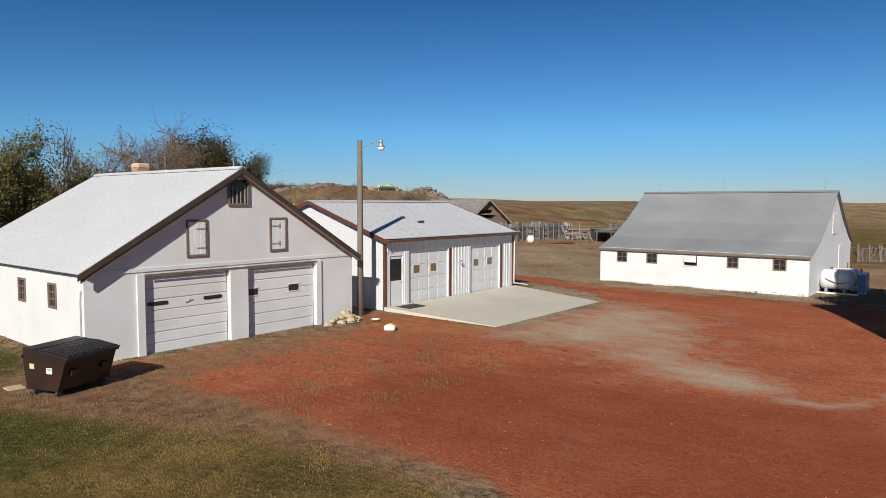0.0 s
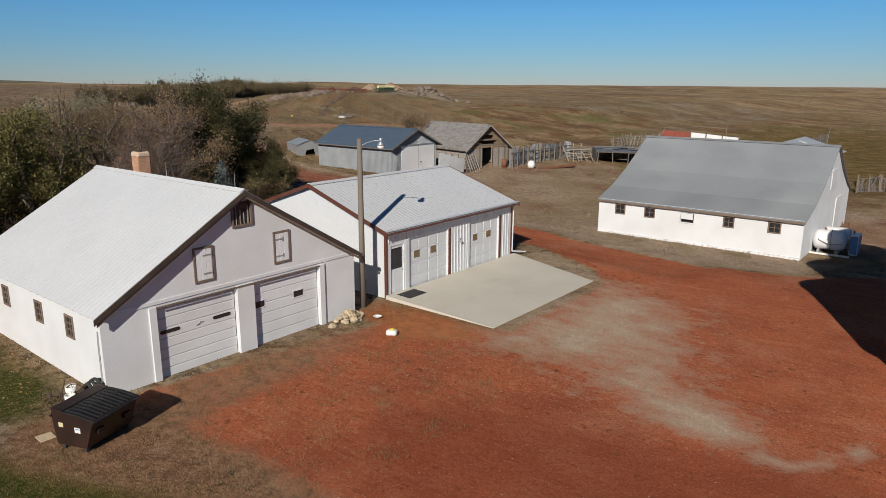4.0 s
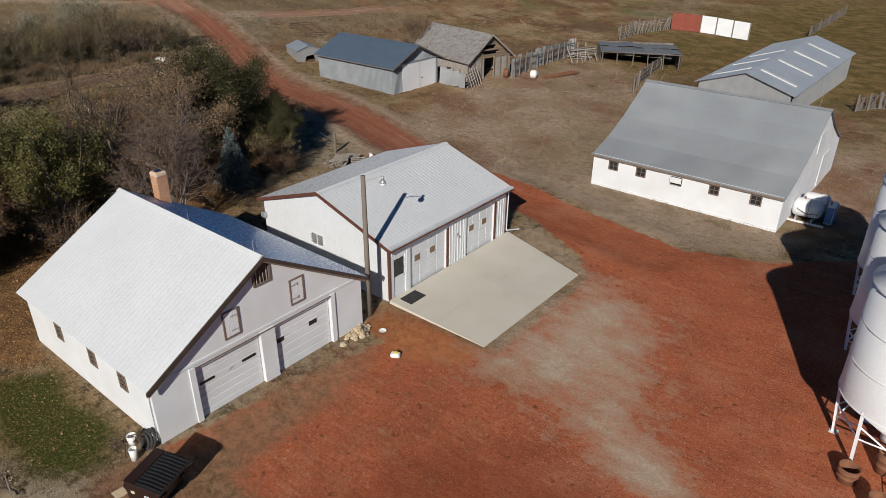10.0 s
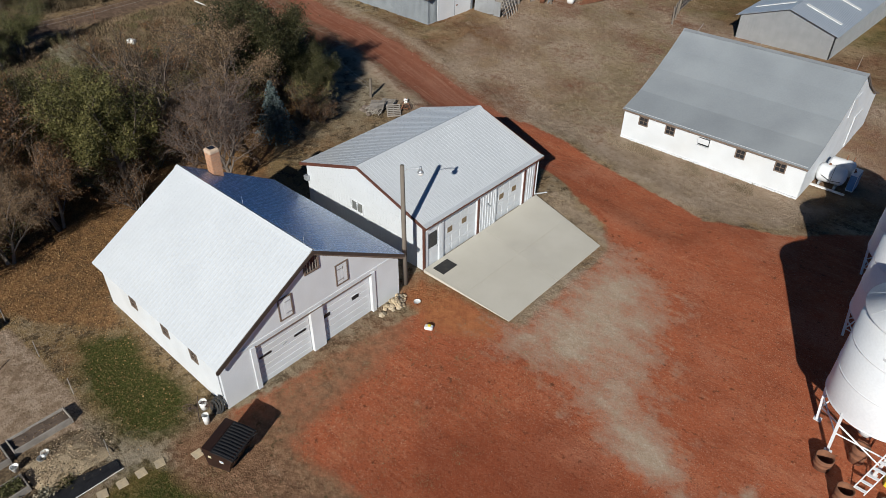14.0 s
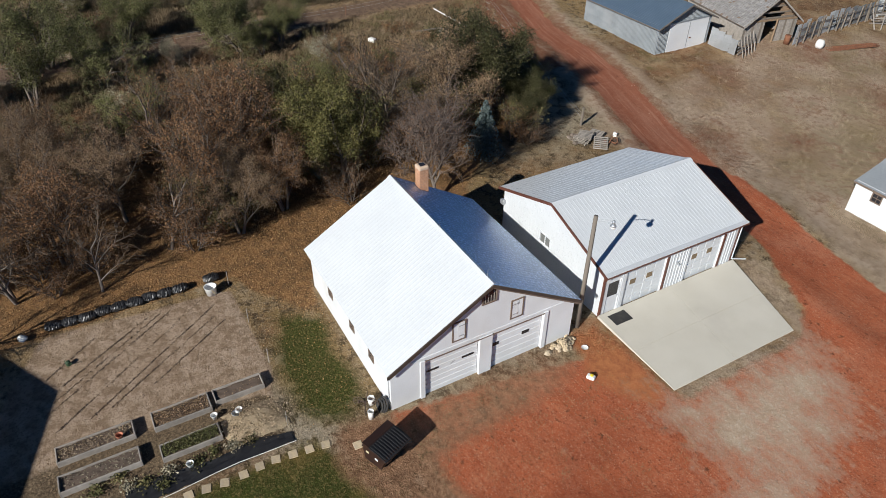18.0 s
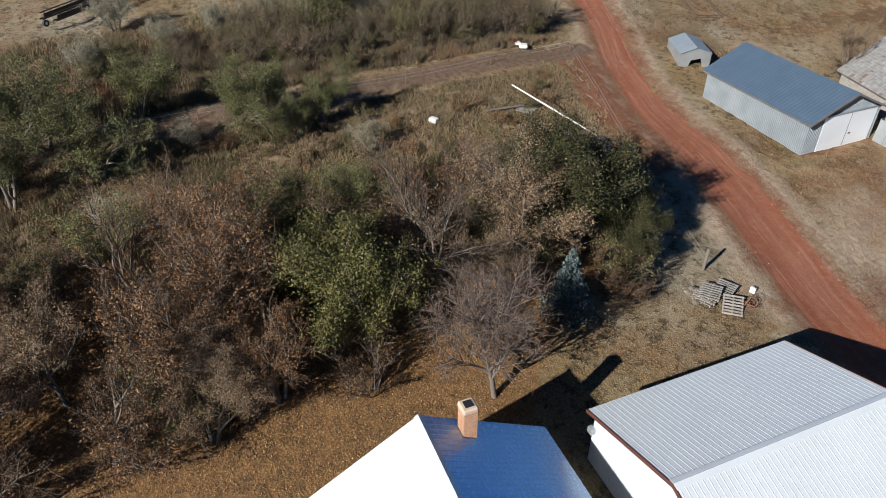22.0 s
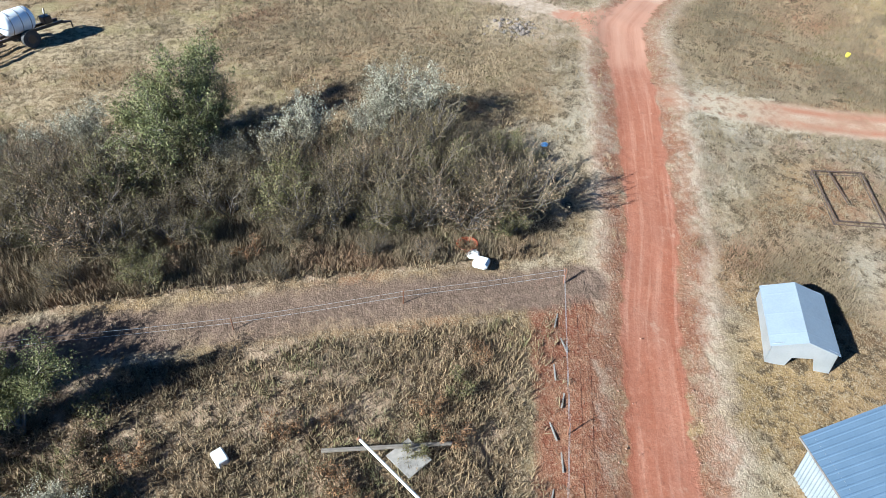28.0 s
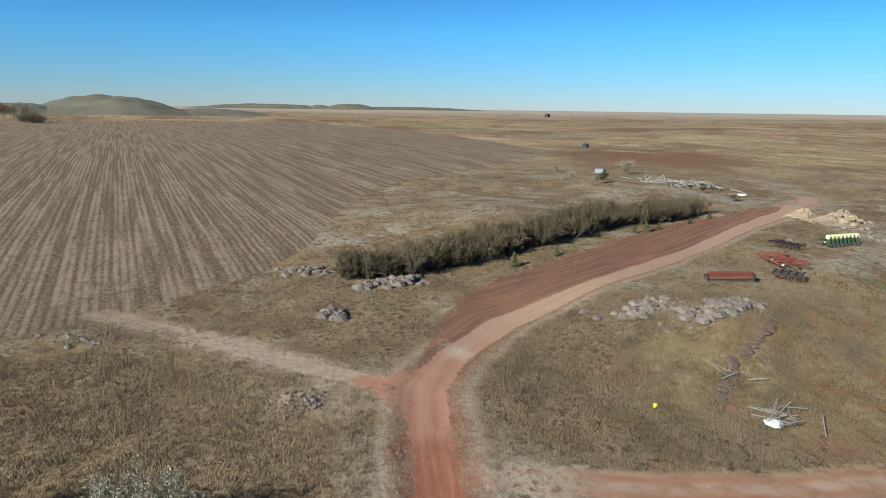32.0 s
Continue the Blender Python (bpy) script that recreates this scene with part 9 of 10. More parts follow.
M["lean_roof"] = mat("lean_roof", (0.2, 0.215, 0.23), (0.13, 0.14, 0.15), 0.6, metal=0.2, scale=1.0, fine=10, stain=(0.26, 0.22, 0.18))


def lean_to():
    x, y = -35.7, 83.3
    r = thing("lean_to", x, y, gz(x, y) - 0.1, 31, label="low collapsing livestock shelter with a patched tin roof", category="shelter")
    L, W = 9.6, 6.4
    rg = random.Random(4)
    for i in range(9):
        for j in range(2):
            u = -L / 2 + i * L / 9
            z0, z1 = 1.82 + rg.gauss(0, 0.06) - 0.02 * i, 1.86 + rg.gauss(0, 0.05) - 0.02 * i
            part("roof_sheet", Geo().ribbed((u, -W / 2 + j * W / 2, z0 if j == 0 else z1 + 0.1), (u + L / 9 + 0.1, -W / 2 + j * W / 2, z0 if j == 0 else z1 + 0.1), (u, j * W / 2, z1), 0.2, 0.015, 0.03), "lean_roof", r)
    for i in range(6):
        u = -L / 2 + 0.2 + i * (L - 0.4) / 5
        part("post", Geo().tube((u, -W / 2 + 0.1, -0.2), (u + rg.gauss(0, 0.06), -W / 2 + 0.1, 1.78 - 0.03 * i), 0.07, n=7), "dark_wood", r)
    for i in range(26):
        u = -L / 2 + i * L / 26
        part("back_board", Geo().box(u, W / 2 - 0.1, -0.4, u + L / 26 - 0.02, W / 2 - 0.06, 1.95), "dark_wood", r)
    part("beam", Geo().tube((-L / 2, -W / 2 + 0.1, 1.74), (L / 2, -W / 2 + 0.1, 1.58), 0.08, n=6), "dark_wood", r)
    for s in (-L / 2, L / 2 - 0.04):
        for i in range(9):
            v = -W / 2 + i * W / 9
            part("side_board", Geo().box(s, v, -0.2, s + 0.04, v + W / 9 - 0.03, 1.75 + 0.1 * rg.random()), "dark_wood", r)


lean_to()
pn = thing("windbreak", -41.3, 107.5, gz(-41.3, 107.5), label="one rust-red and three white sheet windbreak panels", category="windbreak")
rows = [(-41.3, 107.5, -37.7, 110.1, "red_paint"), (-37.6, 110.2, -35.4, 110.65, "white_paint"), (-35.35, 110.65, -33.0, 111.05, "white_paint"), (-32.95, 111.05, -30.6, 111.4, "white_paint")]
for ax, ay, bx, by, m in rows:
    za, zb = gz(ax, ay) - gz(-41.3, 107.5), gz(bx, by) - gz(-41.3, 107.5)
    a, b = Vector((ax + 41.3, ay - 107.5, za + 0.1)), Vector((bx + 41.3, by - 107.5, zb + 0.1))
    n = Vector((b.y - a.y, a.x - b.x, 0)).normalized() * 0.05
    h = Vector((0, 0, 2.5))
    part("panel", Geo().add([a, b, b + h, a + h, a + n, b + n, b + n + h, a + n + h], [(0, 1, 2, 3), (7, 6, 5, 4), (0, 4, 5, 1), (1, 5, 6, 2), (2, 6, 7, 3), (3, 7, 4, 0)]), m, pn, "rust-red sheet panel" if m == "red_paint" else "white sheet panel")
    part("post", Geo().tube(b + n * 2.5 - Vector((0, 0, 0.3)), b + n * 2.5 + h * 1.03, 0.09, n=7), "pole_wood", pn)


# ---- dump heap by the road: tyres, trough, bath, pole ----
rg = random.Random(31)
for i in range(62):
    v = rg.random()
    x, y = -50.6 + rg.uniform(-0.8, 1.5) + 0.4 * v, 30.6 + 5.6 * v
    R = rg.uniform(0.34, 0.52)
    lay = i // 25
    g = Geo()
    m = pose(0, 0, 0.14 + 0.24 * lay, rg.uniform(-35, 35) if lay else rg.uniform(-14, 14), rg.uniform(-30, 30) if lay else rg.uniform(-14, 14), rg.uniform(0, 180))
    if i in (5, 19, 27):
        m = pose(0, 0, R, 80, 10, rg.uniform(0, 180))
    t = thing("tyre", x, y, gz(x, y), label="worn black tyre in a dumped heap", category="tyre", group="heap of old tyres")
    vs, n, k = [], 22, 10
    sec = [(R * 0.62, -0.09), (R * 0.7, -0.12), (R * 0.92, -0.12), (R, -0.08), (R, 0.08), (R * 0.92, 0.12), (R * 0.7, 0.12), (R * 0.62, 0.09), (R * 0.66, 0.07), (R * 0.66, -0.07)]
    for a in range(n):
        an = 2 * math.pi * a / n
        vs += [m @ Vector((r * math.cos(an), r * math.sin(an), z)) for r, z in sec]
    part("casing", Geo().add(vs, [(a * k + b, ((a + 1) % n) * k + b, ((a + 1) % n) * k + (b + 1) % k, a * k + (b + 1) % k) for a in range(n) for b in range(k)]), "rubber", t, smooth=True)
    if i % 5 == 0:
        part("rim", Geo().tube(m @ Vector((0, 0, -0.05)), m @ Vector((0, 0, 0.05)), R * 0.6, n=16), "rust", t)
tb = thing("stock_trough", -52.35, 31.85, gz(-52.35, 31.85), 45, label="white oval steel stock trough", category="trough")
out, inn = [], []
for i in range(28):
    a = 2 * math.pi * i / 28
    cx = 0.95 if math.cos(a) > 0 else -0.95
    out.append((cx + 0.38 * math.cos(a), 0.38 * math.sin(a)))
    inn.append((cx + 0.35 * math.cos(a), 0.35 * math.sin(a)))
n = 28
vs = [(x, y, 0.02) for x, y in out] + [(x * 1.02, y * 1.04, 0.5) for x, y in out] + [(x, y, 0.5) for x, y in inn] + [(x, y, 0.06) for x, y in inn]
part("shell", Geo().add(vs, [(k * n + i, k * n + (i + 1) % n, (k + 1) * n + (i + 1) % n, (k + 1) * n + i) for k in range(3) for i in range(n)] + [tuple(range(3 * n, 4 * n)), tuple(range(n))[::-1]]), "plastic_white", tb, fix=True)
part("rim", Geo().path([(x * 1.02, y * 1.04, 0.5) for x, y in out + out[:1]], 0.02, 6), "white_metal", tb)
cv = thing("metal_cylinder", -53.6, 33.4, gz(-53.6, 33.3) + 0.22, 78, label="battered white metal cylinder on its side", category="cylinder")
part("shell", capsule(Geo(), (-0.55, 0, 0.0), (0.55, 0, 0.0), 0.27, 16), "galv", cv, smooth=True)
part("end_rust", Geo().tube((0.62, 0, 0), (0.72, 0, 0), 0.16, n=14), "rust", cv)
for x, y, s, m, lab in ((-51.2, 31.7, 0.3, "plastic_white", "white plastic jug in the heap"), (-52.4, 34.7, 0.45, "galv", "crumpled sheet metal by the tyres"), (-51.7, 35.2, 0.4, "galv", "bent grey sheet in the heap"), (-52.7, 32.5, 0.2, "plastic_white", "white bucket in the trough"), (-50.2, 30.3, 0.25, "plastic_white", "white scrap by the tyres")):
    solo("scrap_sheet", Geo().rock(0, 0, s * 0.35, s, random.Random(int(s * 100) + int(x)), 0.45), m, x, y, gz(x, y), 30, lab, "scrap")
pl = thing("fallen_pole", -52.2, 35.8, gz(-52.2, 35.8), label="long whitewashed pole propped over the weeds", category="pole")
part("shaft", Geo().tube((0, 0, 0.15), (-5.0, -4.8, 3.88 - gz(-52.2, 35.8) - 0.05), 0.07, 0.05, 10), "plastic_white", pl, smooth=True)
part("end_cap", Geo().tube((-5.0, -4.8, 3.83 - gz(-52.2, 35.8)), (-5.05, -4.85, 3.87 - gz(-52.2, 35.8)), 0.08, n=10), "rust", pl)
solo("timber", Geo().box(-0.07, -2.6, 0.0, 0.07, 2.6, 0.12, 0.012), "pole_wood", -58.4, 32, gz(-58.4, 32) + 0.3, -5, "long weathered timber lying across the weeds", "timber")
solo("plywood_sheet", Geo().box(-0.7, -0.6, 0, 0.7, 0.6, 0.03, 0.005), "old_wood", -57.9, 32.8, gz(-57.9, 32.8) + 0.15, 35, "weathered plywood sheet under the timber", "plywood")
solo("white_box", Geo().box(-0.35, -0.25, 0, 0.35, 0.25, 0.4, 0.06), "plastic_white", -59.1, 25.4, gz(-59.1, 25.4) - 0.05, 30, "white plastic box among the weeds", "box")
M["toy_red"] = mat("toy_red", (0.5, 0.1, 0.045), (0.42, 0.08, 0.04), 0.5, scale=3, fine=20)
sl = thing("play_slide", -68.5, 37.5, gz(-68.5, 37.5), 60, label="toppled red and white plastic toy tub", category="toy")
part("red_bowl", Geo().lathe([(0.3, 0), (0.55, 0.4), (0.57, 0.41), (0.5, 0.38), (0.27, 0.08)], 20, (-0.55, 0.35, 0.1)), "toy_red", sl, "red-orange bowl", smooth=True)
part("white_shell", Geo().box(0.1, -0.9, 0, 0.9, -0.1, 0.35, 0.12), "plastic_white", sl)
part("cloth", Geo().rock(-0.05, -0.1, 0.25, 0.38, random.Random(6), 0.5), "plastic_white", sl)
solo("blue_tarp", Geo().rock(0, 0, 0.06, 0.28, random.Random(8), 0.3), "blue_plastic", -76.6, 43.3, gz(-76.6, 43.3), 0, "torn blue tarp in the brush", "tarp")


def pipe_frame(x, y, rz):
    r = thing("pipe_frame", x, y, gz(x, y), rz, label="rusty rectangular pipe frame lying in the grass", category="frame")
    A, B = 2.0, 1.42
    ca, sa = math.cos(radians(rz)), math.sin(radians(rz))

    def at(u, v, h):
        return Vector((u, v, gz(x + u * ca - v * sa, y + u * sa + v * ca) - gz(x, y) + h))

    for h in (0.05, 0.3):
        c = [at(-A, -B, h), at(A, -B, h), at(A, B, h), at(-A, B, h)]
        for a, b in zip(c, c[1:] + c[:1]):
            part("rail", Geo().tube(a, b, 0.035, n=6), "dark_rust", r)
    for u, v in ((-A, -B), (A, -B), (A, B), (-A, B), (0, -B), (0, B)):
        part("upright", Geo().tube(at(u, v, -0.02), at(u, v, 0.34), 0.03, n=6), "dark_rust", r)
    part("cross_bar", Geo().tube(at(-A, -0.5, 0.32), at(A * 0.3, -0.3, 0.32), 0.03, n=6), "dark_rust", r)


pipe_frame(-69.85, 59.15, -11)


# ---- machinery on the far rise ----
def wheel(parent, x, y, z, R, w, ax="x", name="wheel", hub="plastic_white"):
    d = Vector((w / 2, 0, 0)) if ax == "x" else Vector((0, w / 2, 0))
    p = Vector((x, y, z))
    t = part(name, Geo().tube(p - d, p + d, R, n=18), "rubber", parent)
    part("hub", Geo().tube(p - d * 1.05, p + d * 1.05, R * 0.5, n=12), hub, t)


def grain_drill():
    x, y = -101.8, 90.4
    r = thing("grain_drill", x, y, gz(x, y), -16, label="long red grain drill with a row of openers", category="farm implement")
    part("hopper", Geo().prism([(-0.22, 0.6), (0.22, 0.6), (0.32, 1.0), (-0.32, 1.0)], -2.3, 2.3, "y"), "red_paint", r, fix=True)
    part("lid", Geo().box(-0.35, -2.34, 1.0, 0.35, 2.34, 1.06, 0.02), "red_paint", r)
    part("frame_bar", Geo().box(-0.45, -2.3, 0.45, -0.33, 2.3, 0.57).box(0.33, -2.3, 0.45, 0.45, 2.3, 0.57), "rust", r)
    for i in range(20):
        v = -2.2 + i * 0.23
        part("opener", Geo().tube((0.2, v, 0.65), (0.65, v, 0.05), 0.025, n=5), "black_steel", r)
    for v in (-2.5, 2.5):
        wheel(r, 0, v, 0.45, 0.45, 0.2, "y", hub="red_paint")
    part("hitch", Geo().tube((-0.4, -0.6, 0.55), (-2.0, 0, 0.4), 0.05).tube((-0.4, 0.6, 0.55), (-2.0, 0, 0.4), 0.05), "red_paint", r)


def cultivator(x, y, rz, material, label, L, W, seed, wheels=True):
    r = thing("cultivator", x, y, gz(x, y), rz, label=label, category="farm implement")
    rg = random.Random(seed)
    for i in range(4):
        v = -W / 2 + i * W / 3
        part("tool_bar", Geo().box(-L / 2, v - 0.06, 0.62, L / 2, v + 0.06, 0.74), material, r)
    for i in range(5):
        u = -L / 2 + i * L / 4
        part("cross_bar", Geo().box(u - 0.06, -W / 2, 0.74, u + 0.06, W / 2, 0.86), material, r)
    for i in range(4):
        for j in range(8):
            u, v = -L / 2 + 0.2 + j * (L - 0.4) / 7 + 0.1 * (i % 2), -W / 2 + i * W / 3
            part("shank", Geo().path([(u, v, 0.66), (u, v - 0.25, 0.5), (u, v - 0.2, 0.2), (u, v + 0.1, 0.02)], 0.03, 4), "rust", r)
    for u in (-L * 0.3, L * 0.3):
        part("wing_arm", Geo().tube((u, 0, 0.8), (u * 0.4, W * 0.3, 1.3), 0.05, n=6), material, r)
    if wheels:
        for u in (-L * 0.22, L * 0.22):
            wheel(r, u, -W * 0.2, 0.38, 0.38, 0.24, "x")
    part("hitch", Geo().tube((-0.7, W / 2, 0.6), (0, W / 2 + 1.8, 0.4), 0.06, n=6).tube((0.7, W / 2, 0.6), (0, W / 2 + 1.8, 0.4), 0.06, n=6), material, r)


def planter():
    x, y = -112.6, 118.6
    r = thing("row_planter", x, y, gz(x, y), 0, label="green planter with a row of pale yellow lattice hoppers", category="farm implement")
    part("main_bar", Geo().box(-0.25, -2.7, 0.7, 0.05, 2.7, 0.92, 0.02).box(-1.3, -2.6, 0.55, -1.1, 2.6, 0.72, 0.02), "green_paint", r)
    for i in range(6):
        part("cross_bar", Geo().box(-1.2, -2.5 + i * 1.0, 0.6, 0, -2.4 + i * 1.0, 0.72), "green_paint", r)
    for i in range(8):
        v = -2.45 + i * 0.7
        h = part("hopper", Geo().prism([(0.1, 1.0), (0.45, 1.0), (0.58, 1.2), (0.58, 1.5), (0.02, 1.5), (0.02, 1.2)], v - 0.17, v + 0.17, "y"), "cream_paint", r, "pale yellow seed hopper", fix=True)
        part("lid", Geo().box(0.0, v - 0.19, 1.5, 0.6, v + 0.19, 1.55, 0.02), "cream_paint", h)
        part("guard", Geo().tube((0.65, v - 0.35, 0.95), (0.65, v, 1.6), 0.035, n=5).tube((0.65, v, 1.6), (0.65, v + 0.35, 0.95), 0.035, n=5), "cream_paint", r)
        part("row_unit", Geo().box(0.15, v - 0.08, 0.25, 0.7, v + 0.08, 1.0, 0.02), "green_paint", r)
        part("press_wheel", Geo().tube((0.85, v - 0.05, 0.22), (0.85, v + 0.05, 0.22), 0.22, n=12), "rubber", r)
    for v in (-1.5, 1.5):
        wheel(r, -0.8, v, 0.42, 0.42, 0.25, "y", hub="cream_paint")
    part("hitch", Geo().tube((-1.2, -1, 0.6), (-3.2, 0, 0.45), 0.07, n=6).tube((-1.2, 1, 0.6), (-3.2, 0, 0.45), 0.07, n=6), "green_paint", r)


grain_drill()
cultivator(-105.8, 101.6, -18, "red_paint", "red field cultivator with folded wings", 5.6, 3.2, 1)
cultivator(-113.0, 109.8, 10, "black_steel", "dark rusty disc implement on the rise", 3.8, 2.2, 2, False)
cultivator(-100.4, 96.8, 35, "black_steel", "dark harrow frame lying in the grass", 2.8, 2.4, 3, False)
planter()


def sprayer():
    x, y = -94.3, 8.9
    r = thing("field_sprayer", x, y, gz(x, y), 138, label="trailed field sprayer with a white tank and folded booms", category="farm implement")
    # local -x points along the folded booms
    part("tank", capsule(Geo(), (-0.75, 0, 1.75), (0.85, 0, 1.75), 0.85, 24), "bin_white", r, "white poly tank", smooth=True)
    for u in (-0.6, 0.1, 0.75):
        part("strap", Geo().torus(0.86, 0.02, 28, 4, pose(u, 0, 1.75, 0, 90, 0)), "black_steel", r)
    part("chassis", Geo().box(-2.2, -0.45, 0.75, 3.2, -0.3, 0.95, 0.01).box(-2.2, 0.3, 0.75, 3.2, 0.45, 0.95, 0.01).box(-0.9, -0.45, 0.72, -0.7, 0.45, 0.9).box(0.8, -0.45, 0.72, 1.0, 0.45, 0.9), "black_steel", r)
    for v in (-1.0, 1.0):
        wheel(r, 0.2, v, 0.62, 0.62, 0.35, "y", hub="black_steel")
    part("hitch", Geo().tube((2.6, -0.35, 0.85), (4.0, 0, 0.5), 0.07, n=6).tube((2.6, 0.35, 0.85), (4.0, 0, 0.5), 0.07, n=6).tube((4.0, 0, 0.5), (4.0, 0, 0.0), 0.05, n=6), "black_steel", r)
    part("pump", Geo().box(1.9, -0.35, 0.95, 2.5, 0.35, 1.5, 0.05).tube((2.2, 0, 1.5), (2.4, 0.2, 1.9), 0.06), "black_steel", r)
    for v in (-0.75, 0.75):
        b = part("boom", Geo().box(-15.5, v - 0.22, 0.7, -1.6, v - 0.14, 0.8).box(-15.5, v + 0.14, 0.7, -1.6, v + 0.22, 0.8).box(-15.5, v - 0.04, 1.25, -1.6, v + 0.04, 1.33), "black_steel", r, "long black lattice boom")
        for i in range(18):
            u = -15.4 + i * 0.78
            part("lattice", Geo().tube((u, v - 0.18, 0.75), (u + 0.39, v, 1.29), 0.022, n=4).tube((u + 0.39, v, 1.29), (u + 0.78, v + 0.18, 0.75), 0.022, n=4), "black_steel", b)
        part("boom_plate", Geo().box(-15.2, v - 0.16, 0.82, -2.0, v - 0.12, 1.16), "black_steel", b)
    wheel(r, -15.2, 0.75, 0.3, 0.3, 0.2, "y", "boom_wheel", "plastic_white")
    wheel(r, -8.5, -0.75, 0.3, 0.3, 0.2, "y", "boom_wheel", "black_steel")
    part("rack", Geo().path([(-1.9, -0.5, 0.9), (-1.9, -0.5, 2.1), (-1.9, 0.5, 2.1), (-1.9, 0.5, 0.9)], 0.04, 6), "black_steel", r)


sprayer()

# ---- boulders, earth and debris heaps ----
stones("boulder_row", -119.6, 59.4, 44, 1.6, 3.6, 0.35, 0.85, "row of big pale field boulders at the hedge foot", 41, "rock", 0.5)
stones("boulder_heap", -127.8, 51.0, 34, 1.7, 2.6, 0.3, 0.7, "heap of field boulders by the stubble", 42, "rock", 0.3)
stones("boulder_heap", -110.6, 51.0, 28, 1.5, 1.2, 0.3, 0.75, "grey boulders in the dry grass", 43, "rock", 0.3)
stones("rubble_heap", -97.6, 76.8, 110, 2.4, 3.8, 0.12, 0.62, "long heap of grey rubble and field stones", 44, "rock", 0.35)
stones("rubble_heap", -93.4, 81.8, 110, 2.2, 4.6, 0.12, 0.66, "heap of pinkish field boulders on the slope", 45, "rock", 0.3)
stones("rock_mound", -110.5, 133.0, 130, 5.5, 6.5, 0.3, 0.95, "great grey mound of piled field rock", 46, "rock", 2.2)
stones("clay_lumps", -124.5, 134.0, 60, 4.0, 4.4, 0.25, 0.8, "tan clay lumps and stones on the dumped heap", 49, "sand", 1.7)
stones("gravel_spill", -92.2, 44.9, 120, 1.5, 1.9, 0.05, 0.2, "low spill of pale gravel at the road bend", 47, "rock", 0.3)
stones("stone_scatter", -110.2, 29.6, 40, 2.2, 4.0, 0.1, 0.3, "pale stones scattered at the field edge", 48, "rock", 0.05)


def mound(name, x, y, rx, ry, h, material, label, seed):
    rg = random.Random(seed)
    n, m = 24, 10
    g = Geo()
    for j in range(m + 1):
        f = j / m
        for i in range(n):
            a = 2 * math.pi * i / n
            w = 1 + 0.18 * math.sin(3 * a + seed) + 0.1 * math.sin(7 * a)
            u, v = rx * f * w * math.cos(a), ry * f * w * math.sin(a)
            g.v.append((u, v, gz(x + u, y + v) - gz(x, y) - 0.1 + h * (0.5 + 0.5 * math.cos(math.pi * f)) * (1 + 0.25 * rg.uniform(-1, 1) * (0 < f < 1))))
    g.f = [(j * n + i, (j + 1) * n + i, (j + 1) * n + (i + 1) % n, j * n + (i + 1) % n) for j in range(m) for i in range(n)]
    return solo(name, g, material, x, y, gz(x, y), 0, label, "earth mound")


mound("clay_mound", -125.5, 134.5, 4.2, 4.6, 1.9, "sand", "tan heap of dumped clay and sand", 2)
mound("clay_mound", -130.5, 132, 3.0, 3.5, 1.3, "sand", "low tan heap of dumped clay", 3)
bp = thing("brush_heap", -180.4, 148, gz(-180.4, 148), 43, label="grey heap of dead brush and old lumber", category="brush pile")
rg = random.Random(51)
for i in range(90):
    a = Vector((rg.gauss(0, 4.5), rg.gauss(0, 1.4), rg.uniform(0, 1.2)))
    d = Vector((rg.gauss(0, 1), rg.gauss(0, 1), rg.gauss(0, 0.25))).normalized() * rg.uniform(1.0, 2.4)
    part("log", Geo().tube(a - d, a + d, rg.uniform(0.06, 0.16), n=5), "old_wood", bp)
for x, y, k, s in ((-210.4, 153.5, "silver", 1.1), (-185.4, 129.5, "green", 0.5), (-190.4, 133.5, "green", 0.35), (-169.4, 145.5, "yellow", 0.3), (-158.4, 143.5, "bare", 0.4), (-196.4, 125.5, "silver", 0.4), (-202.4, 131.5, "silver", 0.45), (-219.4, 136.5, "silver", 0.5)):
    plant(k, x, y, s)
solo("old_trailer", Geo().box(-1.3, -0.8, 0.4, 1.3, 0.8, 1.6, 0.1).box(-2.1, -0.06, 0.4, -1.3, 0.06, 0.5), "sheet_dull", -209.4, 144.5, gz(-209.4, 144.5), 30, "grey trailer parked on the prairie", "trailer")
lp = thing("lumber_pile", -166.4, 152.5, gz(-166.4, 152.5), 20, label="white painted boards piled on the grass", category="lumber pile")
for i in range(10):
    part("board", Geo().box(-1.8, -0.8 + 0.16 * i, 0.1 * (i % 3), 1.6, -0.66 + 0.16 * i, 0.1 * (i % 3) + 0.08), "plastic_white", lp)
# wreck of boards and wire by the side road
dp = thing("debris_heap", -80.3, 75.6, gz(-80.3, 75.6), label="tangle of grey boards and wire by the road", category="debris")
rg = random.Random(61)
for i in range(26):
    a = Vector((rg.gauss(0, 0.9), rg.gauss(0, 1.0), rg.uniform(0.05, 0.5)))
    d = Vector((rg.gauss(0, 1), rg.gauss(0, 1), rg.gauss(0, 0.25))).normalized() * rg.uniform(0.5, 1.4)
    part("board", Geo().tube(a - d, a + d, rg.uniform(0.02, 0.045), n=4), "old_wood", dp)
part("sheet", Geo().rock(0.4, -1.1, 0.1, 0.75, rg, 0.25), "plastic_white", dp, "pale sheet under the boards")
db = thing("dead_branch", -85.5, 75.9, gz(-85.5, 75.9), label="bleached dead branches on the slope", category="branch")
